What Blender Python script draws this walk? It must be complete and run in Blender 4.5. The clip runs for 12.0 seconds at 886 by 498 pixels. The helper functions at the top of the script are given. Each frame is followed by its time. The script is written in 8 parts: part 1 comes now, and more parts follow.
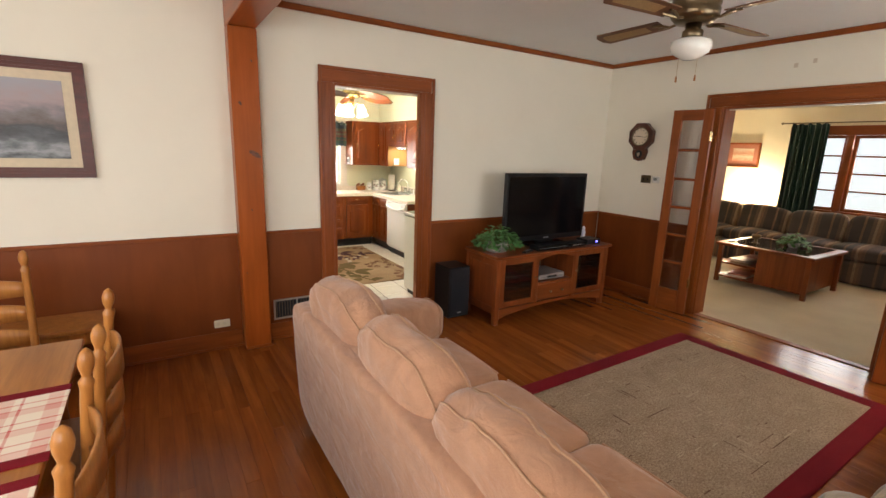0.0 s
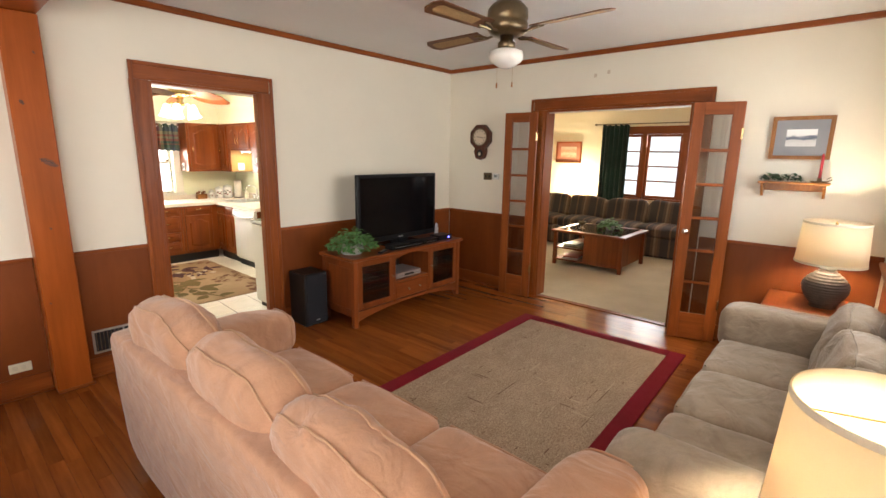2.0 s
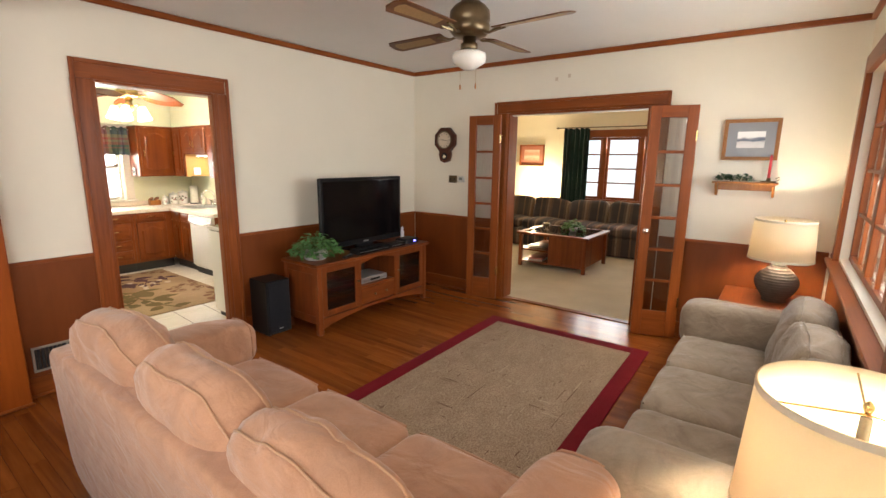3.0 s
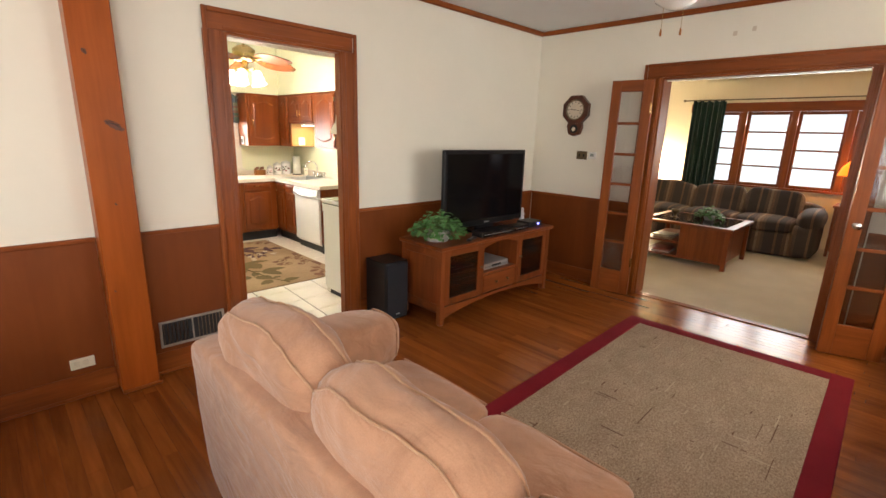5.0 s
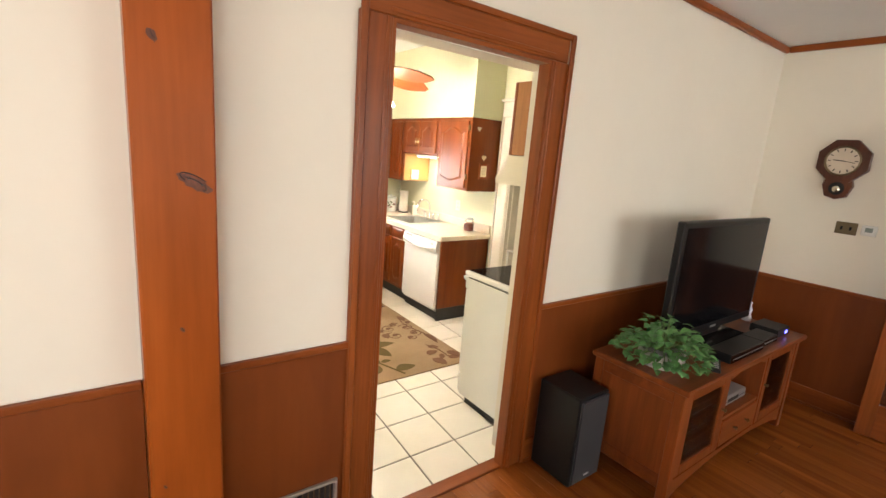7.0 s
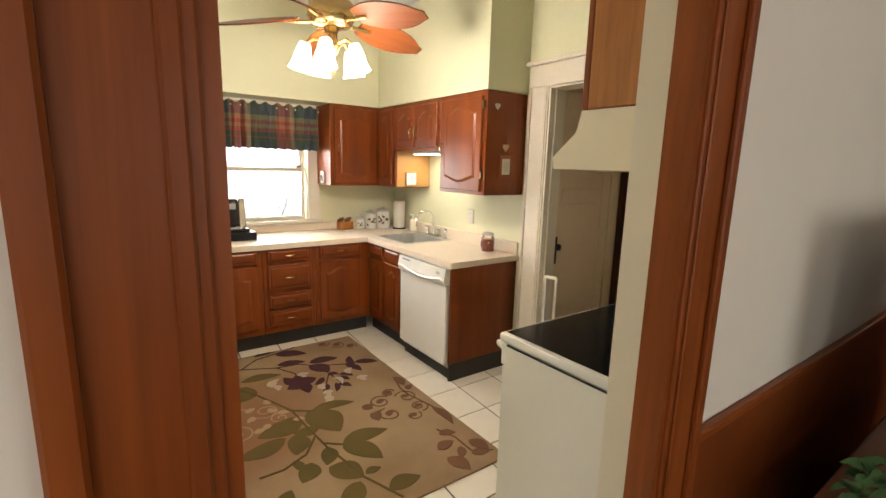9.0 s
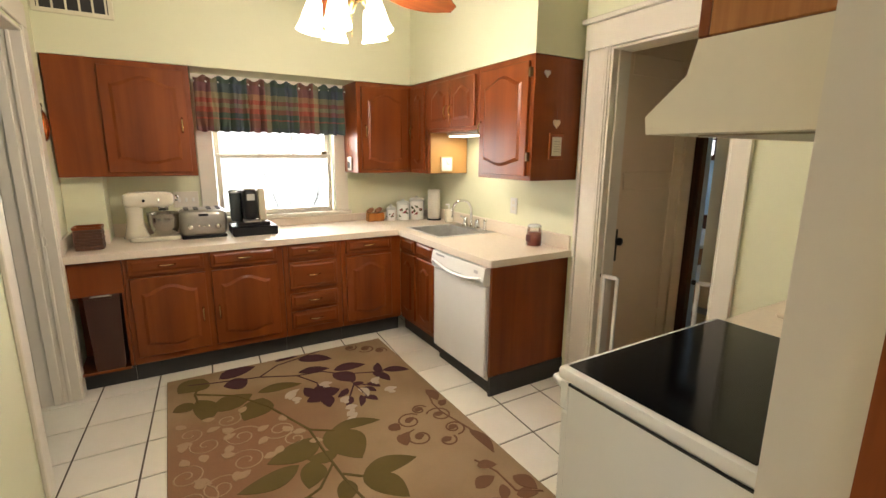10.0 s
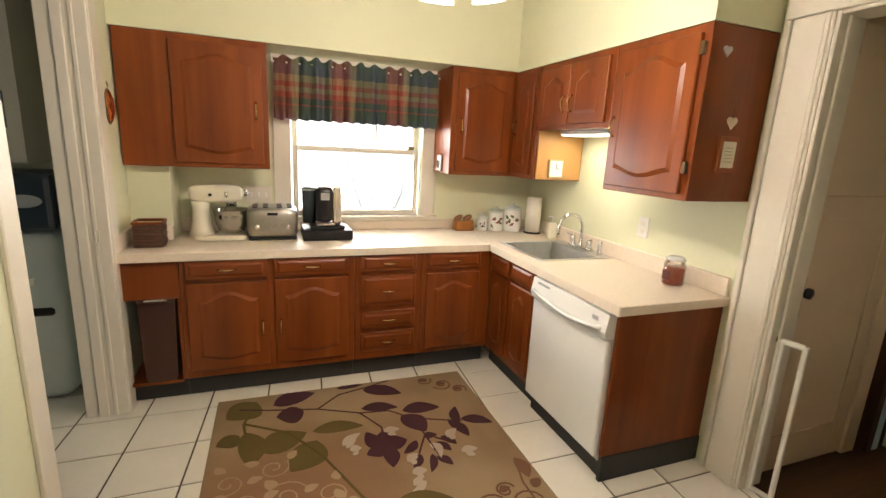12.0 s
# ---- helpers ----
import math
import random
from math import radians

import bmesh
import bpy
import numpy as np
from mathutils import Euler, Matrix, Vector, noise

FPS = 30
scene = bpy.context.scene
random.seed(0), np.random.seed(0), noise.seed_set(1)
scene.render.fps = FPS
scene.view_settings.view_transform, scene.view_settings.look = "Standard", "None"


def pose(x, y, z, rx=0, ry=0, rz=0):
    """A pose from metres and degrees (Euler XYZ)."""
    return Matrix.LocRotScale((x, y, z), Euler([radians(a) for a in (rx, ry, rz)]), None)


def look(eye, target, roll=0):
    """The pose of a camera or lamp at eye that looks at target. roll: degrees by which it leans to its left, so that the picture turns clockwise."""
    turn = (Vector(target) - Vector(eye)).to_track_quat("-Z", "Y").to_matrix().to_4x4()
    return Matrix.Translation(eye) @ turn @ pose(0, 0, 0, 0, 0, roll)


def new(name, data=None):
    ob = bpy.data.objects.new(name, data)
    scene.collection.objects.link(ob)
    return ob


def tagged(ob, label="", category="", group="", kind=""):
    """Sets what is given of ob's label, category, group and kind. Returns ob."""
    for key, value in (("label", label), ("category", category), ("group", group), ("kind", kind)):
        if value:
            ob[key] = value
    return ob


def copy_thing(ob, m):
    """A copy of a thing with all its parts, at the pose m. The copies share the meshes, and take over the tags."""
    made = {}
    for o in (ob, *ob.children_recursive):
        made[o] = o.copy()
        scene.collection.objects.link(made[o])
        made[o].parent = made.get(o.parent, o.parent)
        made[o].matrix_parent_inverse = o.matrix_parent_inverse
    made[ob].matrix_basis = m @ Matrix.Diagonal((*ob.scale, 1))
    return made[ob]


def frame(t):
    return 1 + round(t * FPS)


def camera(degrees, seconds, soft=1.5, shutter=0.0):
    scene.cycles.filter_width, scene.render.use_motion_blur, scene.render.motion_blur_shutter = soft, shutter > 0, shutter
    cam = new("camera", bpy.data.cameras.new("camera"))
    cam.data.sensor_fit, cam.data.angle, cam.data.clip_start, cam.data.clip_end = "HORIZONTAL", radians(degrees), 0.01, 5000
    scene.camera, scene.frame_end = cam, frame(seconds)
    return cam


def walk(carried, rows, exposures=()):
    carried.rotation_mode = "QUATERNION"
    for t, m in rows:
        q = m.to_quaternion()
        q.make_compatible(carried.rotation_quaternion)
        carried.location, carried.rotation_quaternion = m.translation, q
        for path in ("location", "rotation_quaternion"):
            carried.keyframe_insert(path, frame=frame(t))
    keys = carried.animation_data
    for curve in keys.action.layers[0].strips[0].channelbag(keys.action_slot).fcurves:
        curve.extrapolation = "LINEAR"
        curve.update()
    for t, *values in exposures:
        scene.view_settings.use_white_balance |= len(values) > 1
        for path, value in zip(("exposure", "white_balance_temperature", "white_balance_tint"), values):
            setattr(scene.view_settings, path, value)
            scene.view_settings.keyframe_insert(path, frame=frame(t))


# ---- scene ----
cam = camera(88.2, 12.0)
PATH = [
    (0, (0.093, -0.058, 1.594), (1.142, 1.59, 1.166), 2.0),
    (0.5, (0.125, -0.102, 1.606), (1.299, 1.458, 1.174), 1.8),
    (1, (0.143, -0.118, 1.594), (1.438, 1.346, 1.17), 1.5),
    (1.5, (0.136, -0.12, 1.595), (1.542, 1.24, 1.178), 1.2),
    (2, (0.168, -0.161, 1.6), (1.65, 1.119, 1.192), 0.9),
    (2.5, (0.167, -0.124, 1.58), (1.732, 1.06, 1.195), 0.7),
    (2.7, (0.196, -0.147, 1.591), (1.774, 1.019, 1.203), 0.7),
    (4.3, (0.203, 0.183, 1.527), (1.702, 1.435, 1.098), 1.0),
    (4.5, (0.178, 0.282, 1.528), (1.65, 1.559, 1.079), 1.3),
    (5, (0.237, 0.606, 1.513), (1.606, 1.981, 1.027), 1.7),
    (5.5, (0.309, 0.989, 1.555), (1.581, 2.446, 1.045), 2.2),
    (6, (0.355, 1.42, 1.59), (1.564, 2.932, 1.086), 3.3),
    (6.5, (0.472, 1.818, 1.619), (1.632, 3.375, 1.141), 4.0),
    (7, (0.554, 2.19, 1.638), (1.725, 3.759, 1.227), 4.6),
    (9, (1.316, 3.261, 1.49), (2.466, 4.857, 1.129), 1.6),
    (9.5, (1.47, 3.43, 1.458), (2.551, 5.069, 1.075), 0.7),
    (10, (1.573, 3.605, 1.448), (2.571, 5.289, 1.037), 0.5),
    (10.5, (1.69, 3.783, 1.441), (2.6, 5.509, 1.001), 0.5),
    (11, (1.766, 3.939, 1.457), (2.588, 5.704, 1.003), 0.9),
    (11.5, (1.76, 4.081, 1.449), (2.517, 5.878, 1.005), 2.0),
    (12, (1.752, 4.203, 1.464), (2.442, 6.029, 1.029), 2.9),
]
walk(cam, [(t, look(eye, target, roll)) for t, eye, target, roll in PATH],
     [(0, -0.47), (1.0, -0.30), (2.0, -0.15), (2.7, -0.19), (4.4, -0.42), (5.0, -0.21), (6.5, -0.04), (7.4, -0.08), (8.8, -0.88), (9.6, -0.88), (12.0, -0.85)])

# ---- world and large lights ----
world = bpy.data.worlds.new("world")
scene.world = world
world.use_nodes = True
wn = world.node_tree
sky = wn.nodes.new("ShaderNodeTexSky")
sky.sky_type = "NISHITA"
sky.sun_disc = False
sky.sun_elevation = radians(38)
sky.sun_rotation = radians(200)
wn.nodes["Background"].inputs["Strength"].default_value = 0.15
wn.links.new(sky.outputs[0], wn.nodes["Background"].inputs[0])


def area_lamp(name, eye, target, w, h, watts, color):
    d = bpy.data.lights.new(name, "AREA")
    d.shape, d.size, d.size_y, d.energy, d.color = "RECTANGLE", w, h, watts, color
    ob = new(name, d)
    ob.matrix_world = look(eye, target)
    return ob


def bulb(name, at, watts, color, radius=0.04):
    d = bpy.data.lights.new(name, "POINT")
    d.energy, d.color, d.shadow_soft_size = watts, color, radius
    ob = new(name, d)
    ob.location = at
    return ob


DAY = (1.0, 0.975, 0.93)
WARM = (1.0, 0.83, 0.57)
SUN = bpy.data.lights.new("sun", "SUN")
SUN.energy, SUN.angle, SUN.color = 1.2, radians(12), (1.0, 0.96, 0.9)
sun = new("sun", SUN)
sun.matrix_world = look((0, 0, 8), (2.0, 5.5, 0))
# daylight in the window openings
area_lamp("south_window_light", (3.15, -0.60, 1.55), (3.0, 2.0, 1.0), 1.9, 1.2, 50, DAY)
area_lamp("dining_window_light", (-2.72, 1.0, 1.5), (0, 1.2, 1.2), 2.4, 1.3, 82, DAY)
area_lamp("dining_south_window_light", (-0.9, -0.62, 1.6), (-0.6, 2.0, 1.1), 1.5, 1.3, 48, DAY)
area_lamp("family_window_light", (9.12, 2.1, 1.45), (7, 2.1, 0.9), 2.6, 1.1, 92, DAY)
area_lamp("kitchen_window_light", (2.32, 7.62, 1.35), (2.3, 6.0, 0.8), 0.8, 0.65, 60, DAY)
# lamps of the place
bulb("table_lamp_bulb", (4.36, -0.17, 1.00), 42, WARM)
bulb("near_lamp_bulb", (1.375, -0.325, 0.965), 58, WARM)
bulb("family_lamp_bulb", (8.80, 3.88, 1.00), 150, WARM)
bulb("family_orange_bulb", (8.64, 1.17, 1.2), 8, (1.0, 0.55, 0.16))
KFAN = (2.32, 5.72)
for i in range(5):
    a = radians(20 + 72 * i)
    bulb("kitchen_bulb", (KFAN[0] + 0.13 * math.cos(a), KFAN[1] + 0.13 * math.sin(a), 1.965), 20, (1.0, 0.86, 0.75), 0.03)
area_lamp("under_cabinet_light", (3.54, 6.48, 1.566), (3.54, 6.48, 0.9), 0.10, 0.5, 4, (1.0, 0.92, 0.72))


# ---- materials ----
def shader(name):
    m = bpy.data.materials.new(name)
    m.use_nodes = True
    nt = m.node_tree
    return m, nt, nt.nodes["Principled BSDF"]


def ramp_node(nt, stops):
    r = nt.nodes.new("ShaderNodeValToRGB")
    els = r.color_ramp.elements
    while len(els) < len(stops):
        els.new(0.5)
    for e, (p, c) in zip(els, stops):
        e.position, e.color = p, (*c, 1)
    return r


def coords(nt, scale=(1, 1, 1), kind="Object", rot=(0, 0, 0)):
    tc = nt.nodes.new("ShaderNodeTexCoord")
    mp = nt.nodes.new("ShaderNodeMapping")
    mp.inputs["Scale"].default_value = scale
    mp.inputs["Rotation"].default_value = rot
    nt.links.new(tc.outputs[kind], mp.inputs[0])
    return mp.outputs[0]


def noise_node(nt, vec, scale, detail=4, rough=0.55, distort=0.0):
    n = nt.nodes.new("ShaderNodeTexNoise")
    n.inputs["Scale"].default_value = scale
    n.inputs["Detail"].default_value = detail
    n.inputs["Roughness"].default_value = rough
    n.inputs["Distortion"].default_value = distort
    if vec is not None:
        nt.links.new(vec, n.inputs["Vector"])
    return n.outputs["Fac"]


def bump_in(nt, b, height, strength, dist):
    bp = nt.nodes.new("ShaderNodeBump")
    bp.inputs["Strength"].default_value = strength
    bp.inputs["Distance"].default_value = dist
    nt.links.new(height, bp.inputs["Height"])
    nt.links.new(bp.outputs[0], b.inputs["Normal"])


def mix_node(nt, fac, a, b, blend="MIX"):
    m = nt.nodes.new("ShaderNodeMix")
    m.data_type, m.blend_type = "RGBA", blend
    for sock, v in ((m.inputs[0], fac), (m.inputs[6], a), (m.inputs[7], b)):
        if isinstance(v, (int, float)):
            sock.default_value = v
        elif isinstance(v, tuple):
            sock.default_value = (*v, 1)
        else:
            nt.links.new(v, sock)
    return m.outputs[2]


def plain(name, color, rough=0.5, metal=0.0, vary=0.08, scale=6.0, bump=0.0, bscale=60.0, bdist=0.002, coat=0.0, spec=0.5):
    """Paint, plastic, metal: one colour with a slight drift at two scales."""
    m, nt, b = shader(name)
    v = coords(nt)
    n1 = noise_node(nt, v, scale)
    n2 = noise_node(nt, v, scale * 9, 3)
    lo = tuple(max(0, c * (1 - vary)) for c in color)
    hi = tuple(min(1, c * (1 + vary)) for c in color)
    r = ramp_node(nt, [(0.3, lo), (0.7, hi)])
    nt.links.new(n1, r.inputs[0])
    col = mix_node(nt, 0.35, r.outputs[0], mix_node(nt, n2, lo, hi))
    nt.links.new(col, b.inputs["Base Color"])
    b.inputs["Roughness"].default_value = rough
    b.inputs["Metallic"].default_value = metal
    b.inputs["Coat Weight"].default_value = coat
    b.inputs["Specular IOR Level"].default_value = spec
    if bump:
        bump_in(nt, b, noise_node(nt, v, bscale, 3), bump, bdist)
    return m


def wood(name, dark, mid, light, axis="z", rough=0.4, coat=0.08, fine=1.0, vary=0.0, pore=0.45):
    """Grain stretched along one axis, with broad figure and fine pores; vary: drift from piece to piece."""
    m, nt, b = shader(name)
    st = {"x": (0.06, 1, 1), "y": (1, 0.06, 1), "z": (1, 1, 0.06)}[axis]
    v = coords(nt, tuple(s * 1.0 for s in st))
    if vary:
        info = nt.nodes.new("ShaderNodeObjectInfo")
        add = nt.nodes.new("ShaderNodeVectorMath")
        add.operation = "ADD"
        sc = nt.nodes.new("ShaderNodeVectorMath")
        sc.operation = "SCALE"
        sc.inputs[0].default_value = (37.0, 53.0, 71.0)
        nt.links.new(info.outputs["Random"], sc.inputs["Scale"])
        nt.links.new(v, add.inputs[0])
        nt.links.new(sc.outputs[0], add.inputs[1])
        v = add.outputs[0]
    n1 = noise_node(nt, v, 9 * fine, 5, 0.6, 1.2)
    n2 = noise_node(nt, v, 70 * fine, 3, 0.6)
    r = ramp_node(nt, [(0.28, dark), (0.5, mid), (0.74, light)])
    nt.links.new(n1, r.inputs[0])
    r2 = ramp_node(nt, [(0.35, (0.62, 0.58, 0.55)), (0.6, (1, 1, 1))])
    nt.links.new(n2, r2.inputs[0])
    col = mix_node(nt, pore, r.outputs[0], r2.outputs[0], "MULTIPLY")
    wide = {"x": (0.35, 1, 1), "y": (1, 0.35, 1), "z": (1, 1, 0.35)}[axis]
    r3 = ramp_node(nt, [(0.30, (0.80, 0.78, 0.76)), (0.68, (1.12, 1.12, 1.12))])
    nt.links.new(noise_node(nt, coords(nt, wide), 3.2, 4, 0.6, 0.6), r3.inputs[0])
    col = mix_node(nt, 0.8, col, r3.outputs[0], "MULTIPLY")
    if vary:
        rr = ramp_node(nt, [(0.0, (1 - vary, 1 - vary, 1 - vary)), (1.0, (1 + vary, 1 + vary * 0.9, 1 + vary * 0.7))])
        nt.links.new(info.outputs["Random"], rr.inputs[0])
        col = mix_node(nt, 1.0, col, rr.outputs[0], "MULTIPLY")
    nt.links.new(col, b.inputs["Base Color"])
    b.inputs["Roughness"].default_value = rough
    b.inputs["Coat Weight"].default_value = coat
    b.inputs["Coat Roughness"].default_value = 0.25
    b.inputs["Specular IOR Level"].default_value = 0.26
    bump_in(nt, b, n2, 0.12, 0.001)
    return m


def cloth(name, dark, light, scale=300.0, rough=0.9, bump=0.35, sheen=0.25, big=2.5):
    m, nt, b = shader(name)
    v = coords(nt)
    n1 = noise_node(nt, v, big, 4)
    n2 = noise_node(nt, v, scale, 2)
    r = ramp_node(nt, [(0.3, dark), (0.7, light)])
    nt.links.new(n1, r.inputs[0])
    r2 = ramp_node(nt, [(0.3, (0.78, 0.78, 0.78)), (0.7, (1, 1, 1))])
    nt.links.new(n2, r2.inputs[0])
    nt.links.new(mix_node(nt, 0.7, r.outputs[0], r2.outputs[0], "MULTIPLY"), b.inputs["Base Color"])
    b.inputs["Roughness"].default_value = rough
    b.inputs["Sheen Weight"].default_value = sheen
    b.inputs["Specular IOR Level"].default_value = 0.2
    bump_in(nt, b, n2, bump, 0.002)
    return m


def suede(name, dark, light):
    """Brushed microfibre: nap rubbed light and dark in patches, soft wrinkles, fine grain."""
    m, nt, b = shader(name)
    v = coords(nt)
    nap = noise_node(nt, v, 5.0, 6, 0.62, 1.5)
    wave = noise_node(nt, coords(nt, (1.0, 0.55, 1.3)), 9.0, 3, 0.5, 0.8)
    fine = noise_node(nt, v, 260, 2)
    r = ramp_node(nt, [(0.32, dark), (0.62, light)])
    nt.links.new(nap, r.inputs[0])
    r2 = ramp_node(nt, [(0.3, (0.84, 0.84, 0.84)), (0.7, (1, 1, 1))])
    nt.links.new(fine, r2.inputs[0])
    nt.links.new(mix_node(nt, 0.7, r.outputs[0], r2.outputs[0], "MULTIPLY"), b.inputs["Base Color"])
    b.inputs["Roughness"].default_value = 0.9
    b.inputs["Sheen Weight"].default_value = 0.3
    b.inputs["Specular IOR Level"].default_value = 0.2
    bump_in(nt, b, mix_node(nt, 0.03, wave, fine), 0.6, 0.035)
    return m


def glow(name, color, strength, base=(0.8, 0.8, 0.8)):
    m, nt, b = shader(name)
    b.inputs["Base Color"].default_value = (*base, 1)
    b.inputs["Emission Color"].default_value = (*color, 1)
    b.inputs["Emission Strength"].default_value = strength
    b.inputs["Roughness"].default_value = 0.6
    return m


def glass_mat(name, tint=(1, 1, 1), rough=0.0, gloss=0.12):
    """Thin pane: clear, with a mirror part that grows at a slant."""
    m, nt, b = shader(name)
    nt.nodes.remove(b)
    out = nt.nodes["Material Output"]
    tr = nt.nodes.new("ShaderNodeBsdfTransparent")
    tr.inputs[0].default_value = (*tint, 1)
    gl = nt.nodes.new("ShaderNodeBsdfGlossy")
    gl.inputs["Roughness"].default_value = rough
    fr = nt.nodes.new("ShaderNodeFresnel")
    fr.inputs[0].default_value = 1.5
    mx = nt.nodes.new("ShaderNodeMath")
    mx.operation = "MULTIPLY_ADD"
    mx.inputs[1].default_value = 0.7
    mx.inputs[2].default_value = gloss
    nt.links.new(fr.outputs[0], mx.inputs[0])
    sh = nt.nodes.new("ShaderNodeMixShader")
    nt.links.new(mx.outputs[0], sh.inputs[0])
    nt.links.new(tr.outputs[0], sh.inputs[1])
    nt.links.new(gl.outputs[0], sh.inputs[2])
    nt.links.new(sh.outputs[0], out.inputs[0])
    return m


def shade_mat(name, color, strength, trans=0.5, through_color=(0.78, 0.63, 0.41)):
    """Lamp shade: cloth that lets its bulb's light through and glows."""
    m, nt, b = shader(name)
    v = coords(nt)
    n2 = noise_node(nt, v, 350, 2)
    r2 = ramp_node(nt, [(0.3, tuple(c * 0.9 for c in color)), (0.7, color)])
    nt.links.new(n2, r2.inputs[0])
    nt.links.new(r2.outputs[0], b.inputs["Base Color"])
    b.inputs["Roughness"].default_value = 0.9
    b.inputs["Emission Color"].default_value = (*color, 1)
    b.inputs["Emission Strength"].default_value = strength
    out = nt.nodes["Material Output"]
    tl = nt.nodes.new("ShaderNodeBsdfTranslucent")
    tl.inputs[0].default_value = (*through_color, 1)
    sh = nt.nodes.new("ShaderNodeMixShader")
    sh.inputs[0].default_value = trans
    nt.links.new(b.outputs[0], sh.inputs[1])
    nt.links.new(tl.outputs[0], sh.inputs[2])
    nt.links.new(sh.outputs[0], out.inputs[0])
    return m


M_WALL = plain("cream_wall_paint", (0.80, 0.745, 0.63), 0.75, vary=0.03, scale=2, bump=0.10, bscale=220, bdist=0.001)
M_CEIL = plain("white_ceiling_paint", (0.74, 0.73, 0.71), 0.85, vary=0.03, scale=2, bump=0.2, bscale=120, bdist=0.002)
M_FAMILY = plain("yellow_cream_paint", (0.80, 0.70, 0.50), 0.75, vary=0.03, scale=2, bump=0.08, bscale=220, bdist=0.001)
M_GREEN = plain("pale_green_paint", (0.68, 0.68, 0.475), 0.6, vary=0.03, scale=2, bump=0.08, bscale=200, bdist=0.001)
M_WHITE = plain("white_trim_paint", (0.70, 0.65, 0.55), 0.35, vary=0.04, scale=3, bump=0.05, bscale=90)
M_BLUE = plain("pale_blue_paint", (0.46, 0.60, 0.74), 0.7, vary=0.03)
# the pantry's dimness is put into this darker green
M_TEAL = plain("dim_grey_green", (0.30, 0.36, 0.33), 0.7, vary=0.04)
M_PANEL = wood("wainscot_wood", (0.165, 0.040, 0.008), (0.19, 0.047, 0.0095), (0.215, 0.056, 0.012), "z", 0.42, 0.06, 0.30, 0, 0.10)
M_TRIM = wood("trim_wood", (0.18, 0.042, 0.008), (0.255, 0.064, 0.012), (0.325, 0.090, 0.018), "z", 0.38, 0.06, 1.0, 0, 0.35)
M_TRIMX = wood("trim_wood_x", (0.18, 0.042, 0.008), (0.255, 0.064, 0.012), (0.325, 0.090, 0.018), "x", 0.38, 0.06, 1.0, 0, 0.35)
M_TRIMY = wood("trim_wood_y", (0.18, 0.042, 0.008), (0.255, 0.064, 0.012), (0.325, 0.090, 0.018), "y", 0.38, 0.06, 1.0, 0, 0.35)
M_POST = wood("pine_post", (0.29, 0.064, 0.009), (0.36, 0.083, 0.012), (0.42, 0.106, 0.017), "z", 0.32, 0.15, 0.6, 0, 0.25)
M_PLANK = wood("oak_floor", (0.18, 0.046, 0.009), (0.26, 0.073, 0.014), (0.33, 0.102, 0.022), "y", 0.20, 0.3, 0.8, vary=0.15, pore=0.30)
M_GAP = plain("floor_gap", (0.035, 0.015, 0.008), 0.8)
M_TILE = plain("cream_tile", (0.80, 0.76, 0.66), 0.22, vary=0.05, scale=5, bump=0.04, bscale=30)
M_GROUT = plain("dark_grout", (0.09, 0.065, 0.045), 0.9, vary=0.2, scale=40)
M_CARPET = cloth("beige_carpet", (0.60, 0.485, 0.31), (0.70, 0.58, 0.39), 420, 0.95, 0.8)
M_CAB = wood("cherry_cabinet", (0.130, 0.027, 0.0042), (0.175, 0.040, 0.0062), (0.23, 0.059, 0.010), "z", 0.36, 0.10, 0.55, 0, 0.12)
M_CABX = wood("cherry_cabinet_x", (0.130, 0.027, 0.0042), (0.175, 0.040, 0.0062), (0.23, 0.059, 0.010), "x", 0.36, 0.10, 0.55, 0, 0.12)
M_CABY = wood("cherry_cabinet_y", (0.130, 0.027, 0.0042), (0.175, 0.040, 0.0062), (0.23, 0.059, 0.010), "y", 0.36, 0.10, 0.55, 0, 0.12)
M_LAM = plain("cream_laminate", (0.74, 0.64, 0.52), 0.35, vary=0.06, scale=60)
M_BLACK = plain("black_plastic", (0.009, 0.009, 0.010), 0.38, vary=0.2, spec=0.28)
M_DARK = plain("dark_rubber", (0.018, 0.016, 0.016), 0.6, vary=0.2)
M_WHITEP = plain("white_enamel", (0.80, 0.79, 0.75), 0.22, vary=0.02, coat=0.3)
M_STEEL = plain("brushed_steel", (0.70, 0.69, 0.66), 0.36, 1.0, vary=0.1, scale=30)
M_CHROME = plain("chrome", (0.80, 0.80, 0.80), 0.08, 1.0, vary=0.02)
M_BRASS = plain("brass", (0.62, 0.46, 0.22), 0.25, 1.0, vary=0.1)
M_BRONZE = plain("aged_bronze", (0.20, 0.15, 0.09), 0.3, 1.0, vary=0.25, scale=15)
M_GLASS = glass_mat("window_glass", gloss=0.04)
M_CGLASS = glass_mat("cabinet_glass", (0.60, 0.60, 0.62), 0.02, 0.0)
M_SOFA = suede("tan_microfibre", (0.41, 0.215, 0.130), (0.50, 0.272, 0.166))
M_SOFA2 = suede("taupe_microfibre", (0.235, 0.180, 0.128), (0.34, 0.265, 0.195))
M_STAND = wood("cherry_stand", (0.15, 0.036, 0.009), (0.215, 0.054, 0.013), (0.28, 0.074, 0.019), "x", 0.35, 0.08, 1.0, 0, 0.35)
M_STANDZ = wood("cherry_stand_z", (0.15, 0.036, 0.009), (0.215, 0.054, 0.013), (0.28, 0.074, 0.019), "z", 0.35, 0.08, 1.0, 0, 0.35)
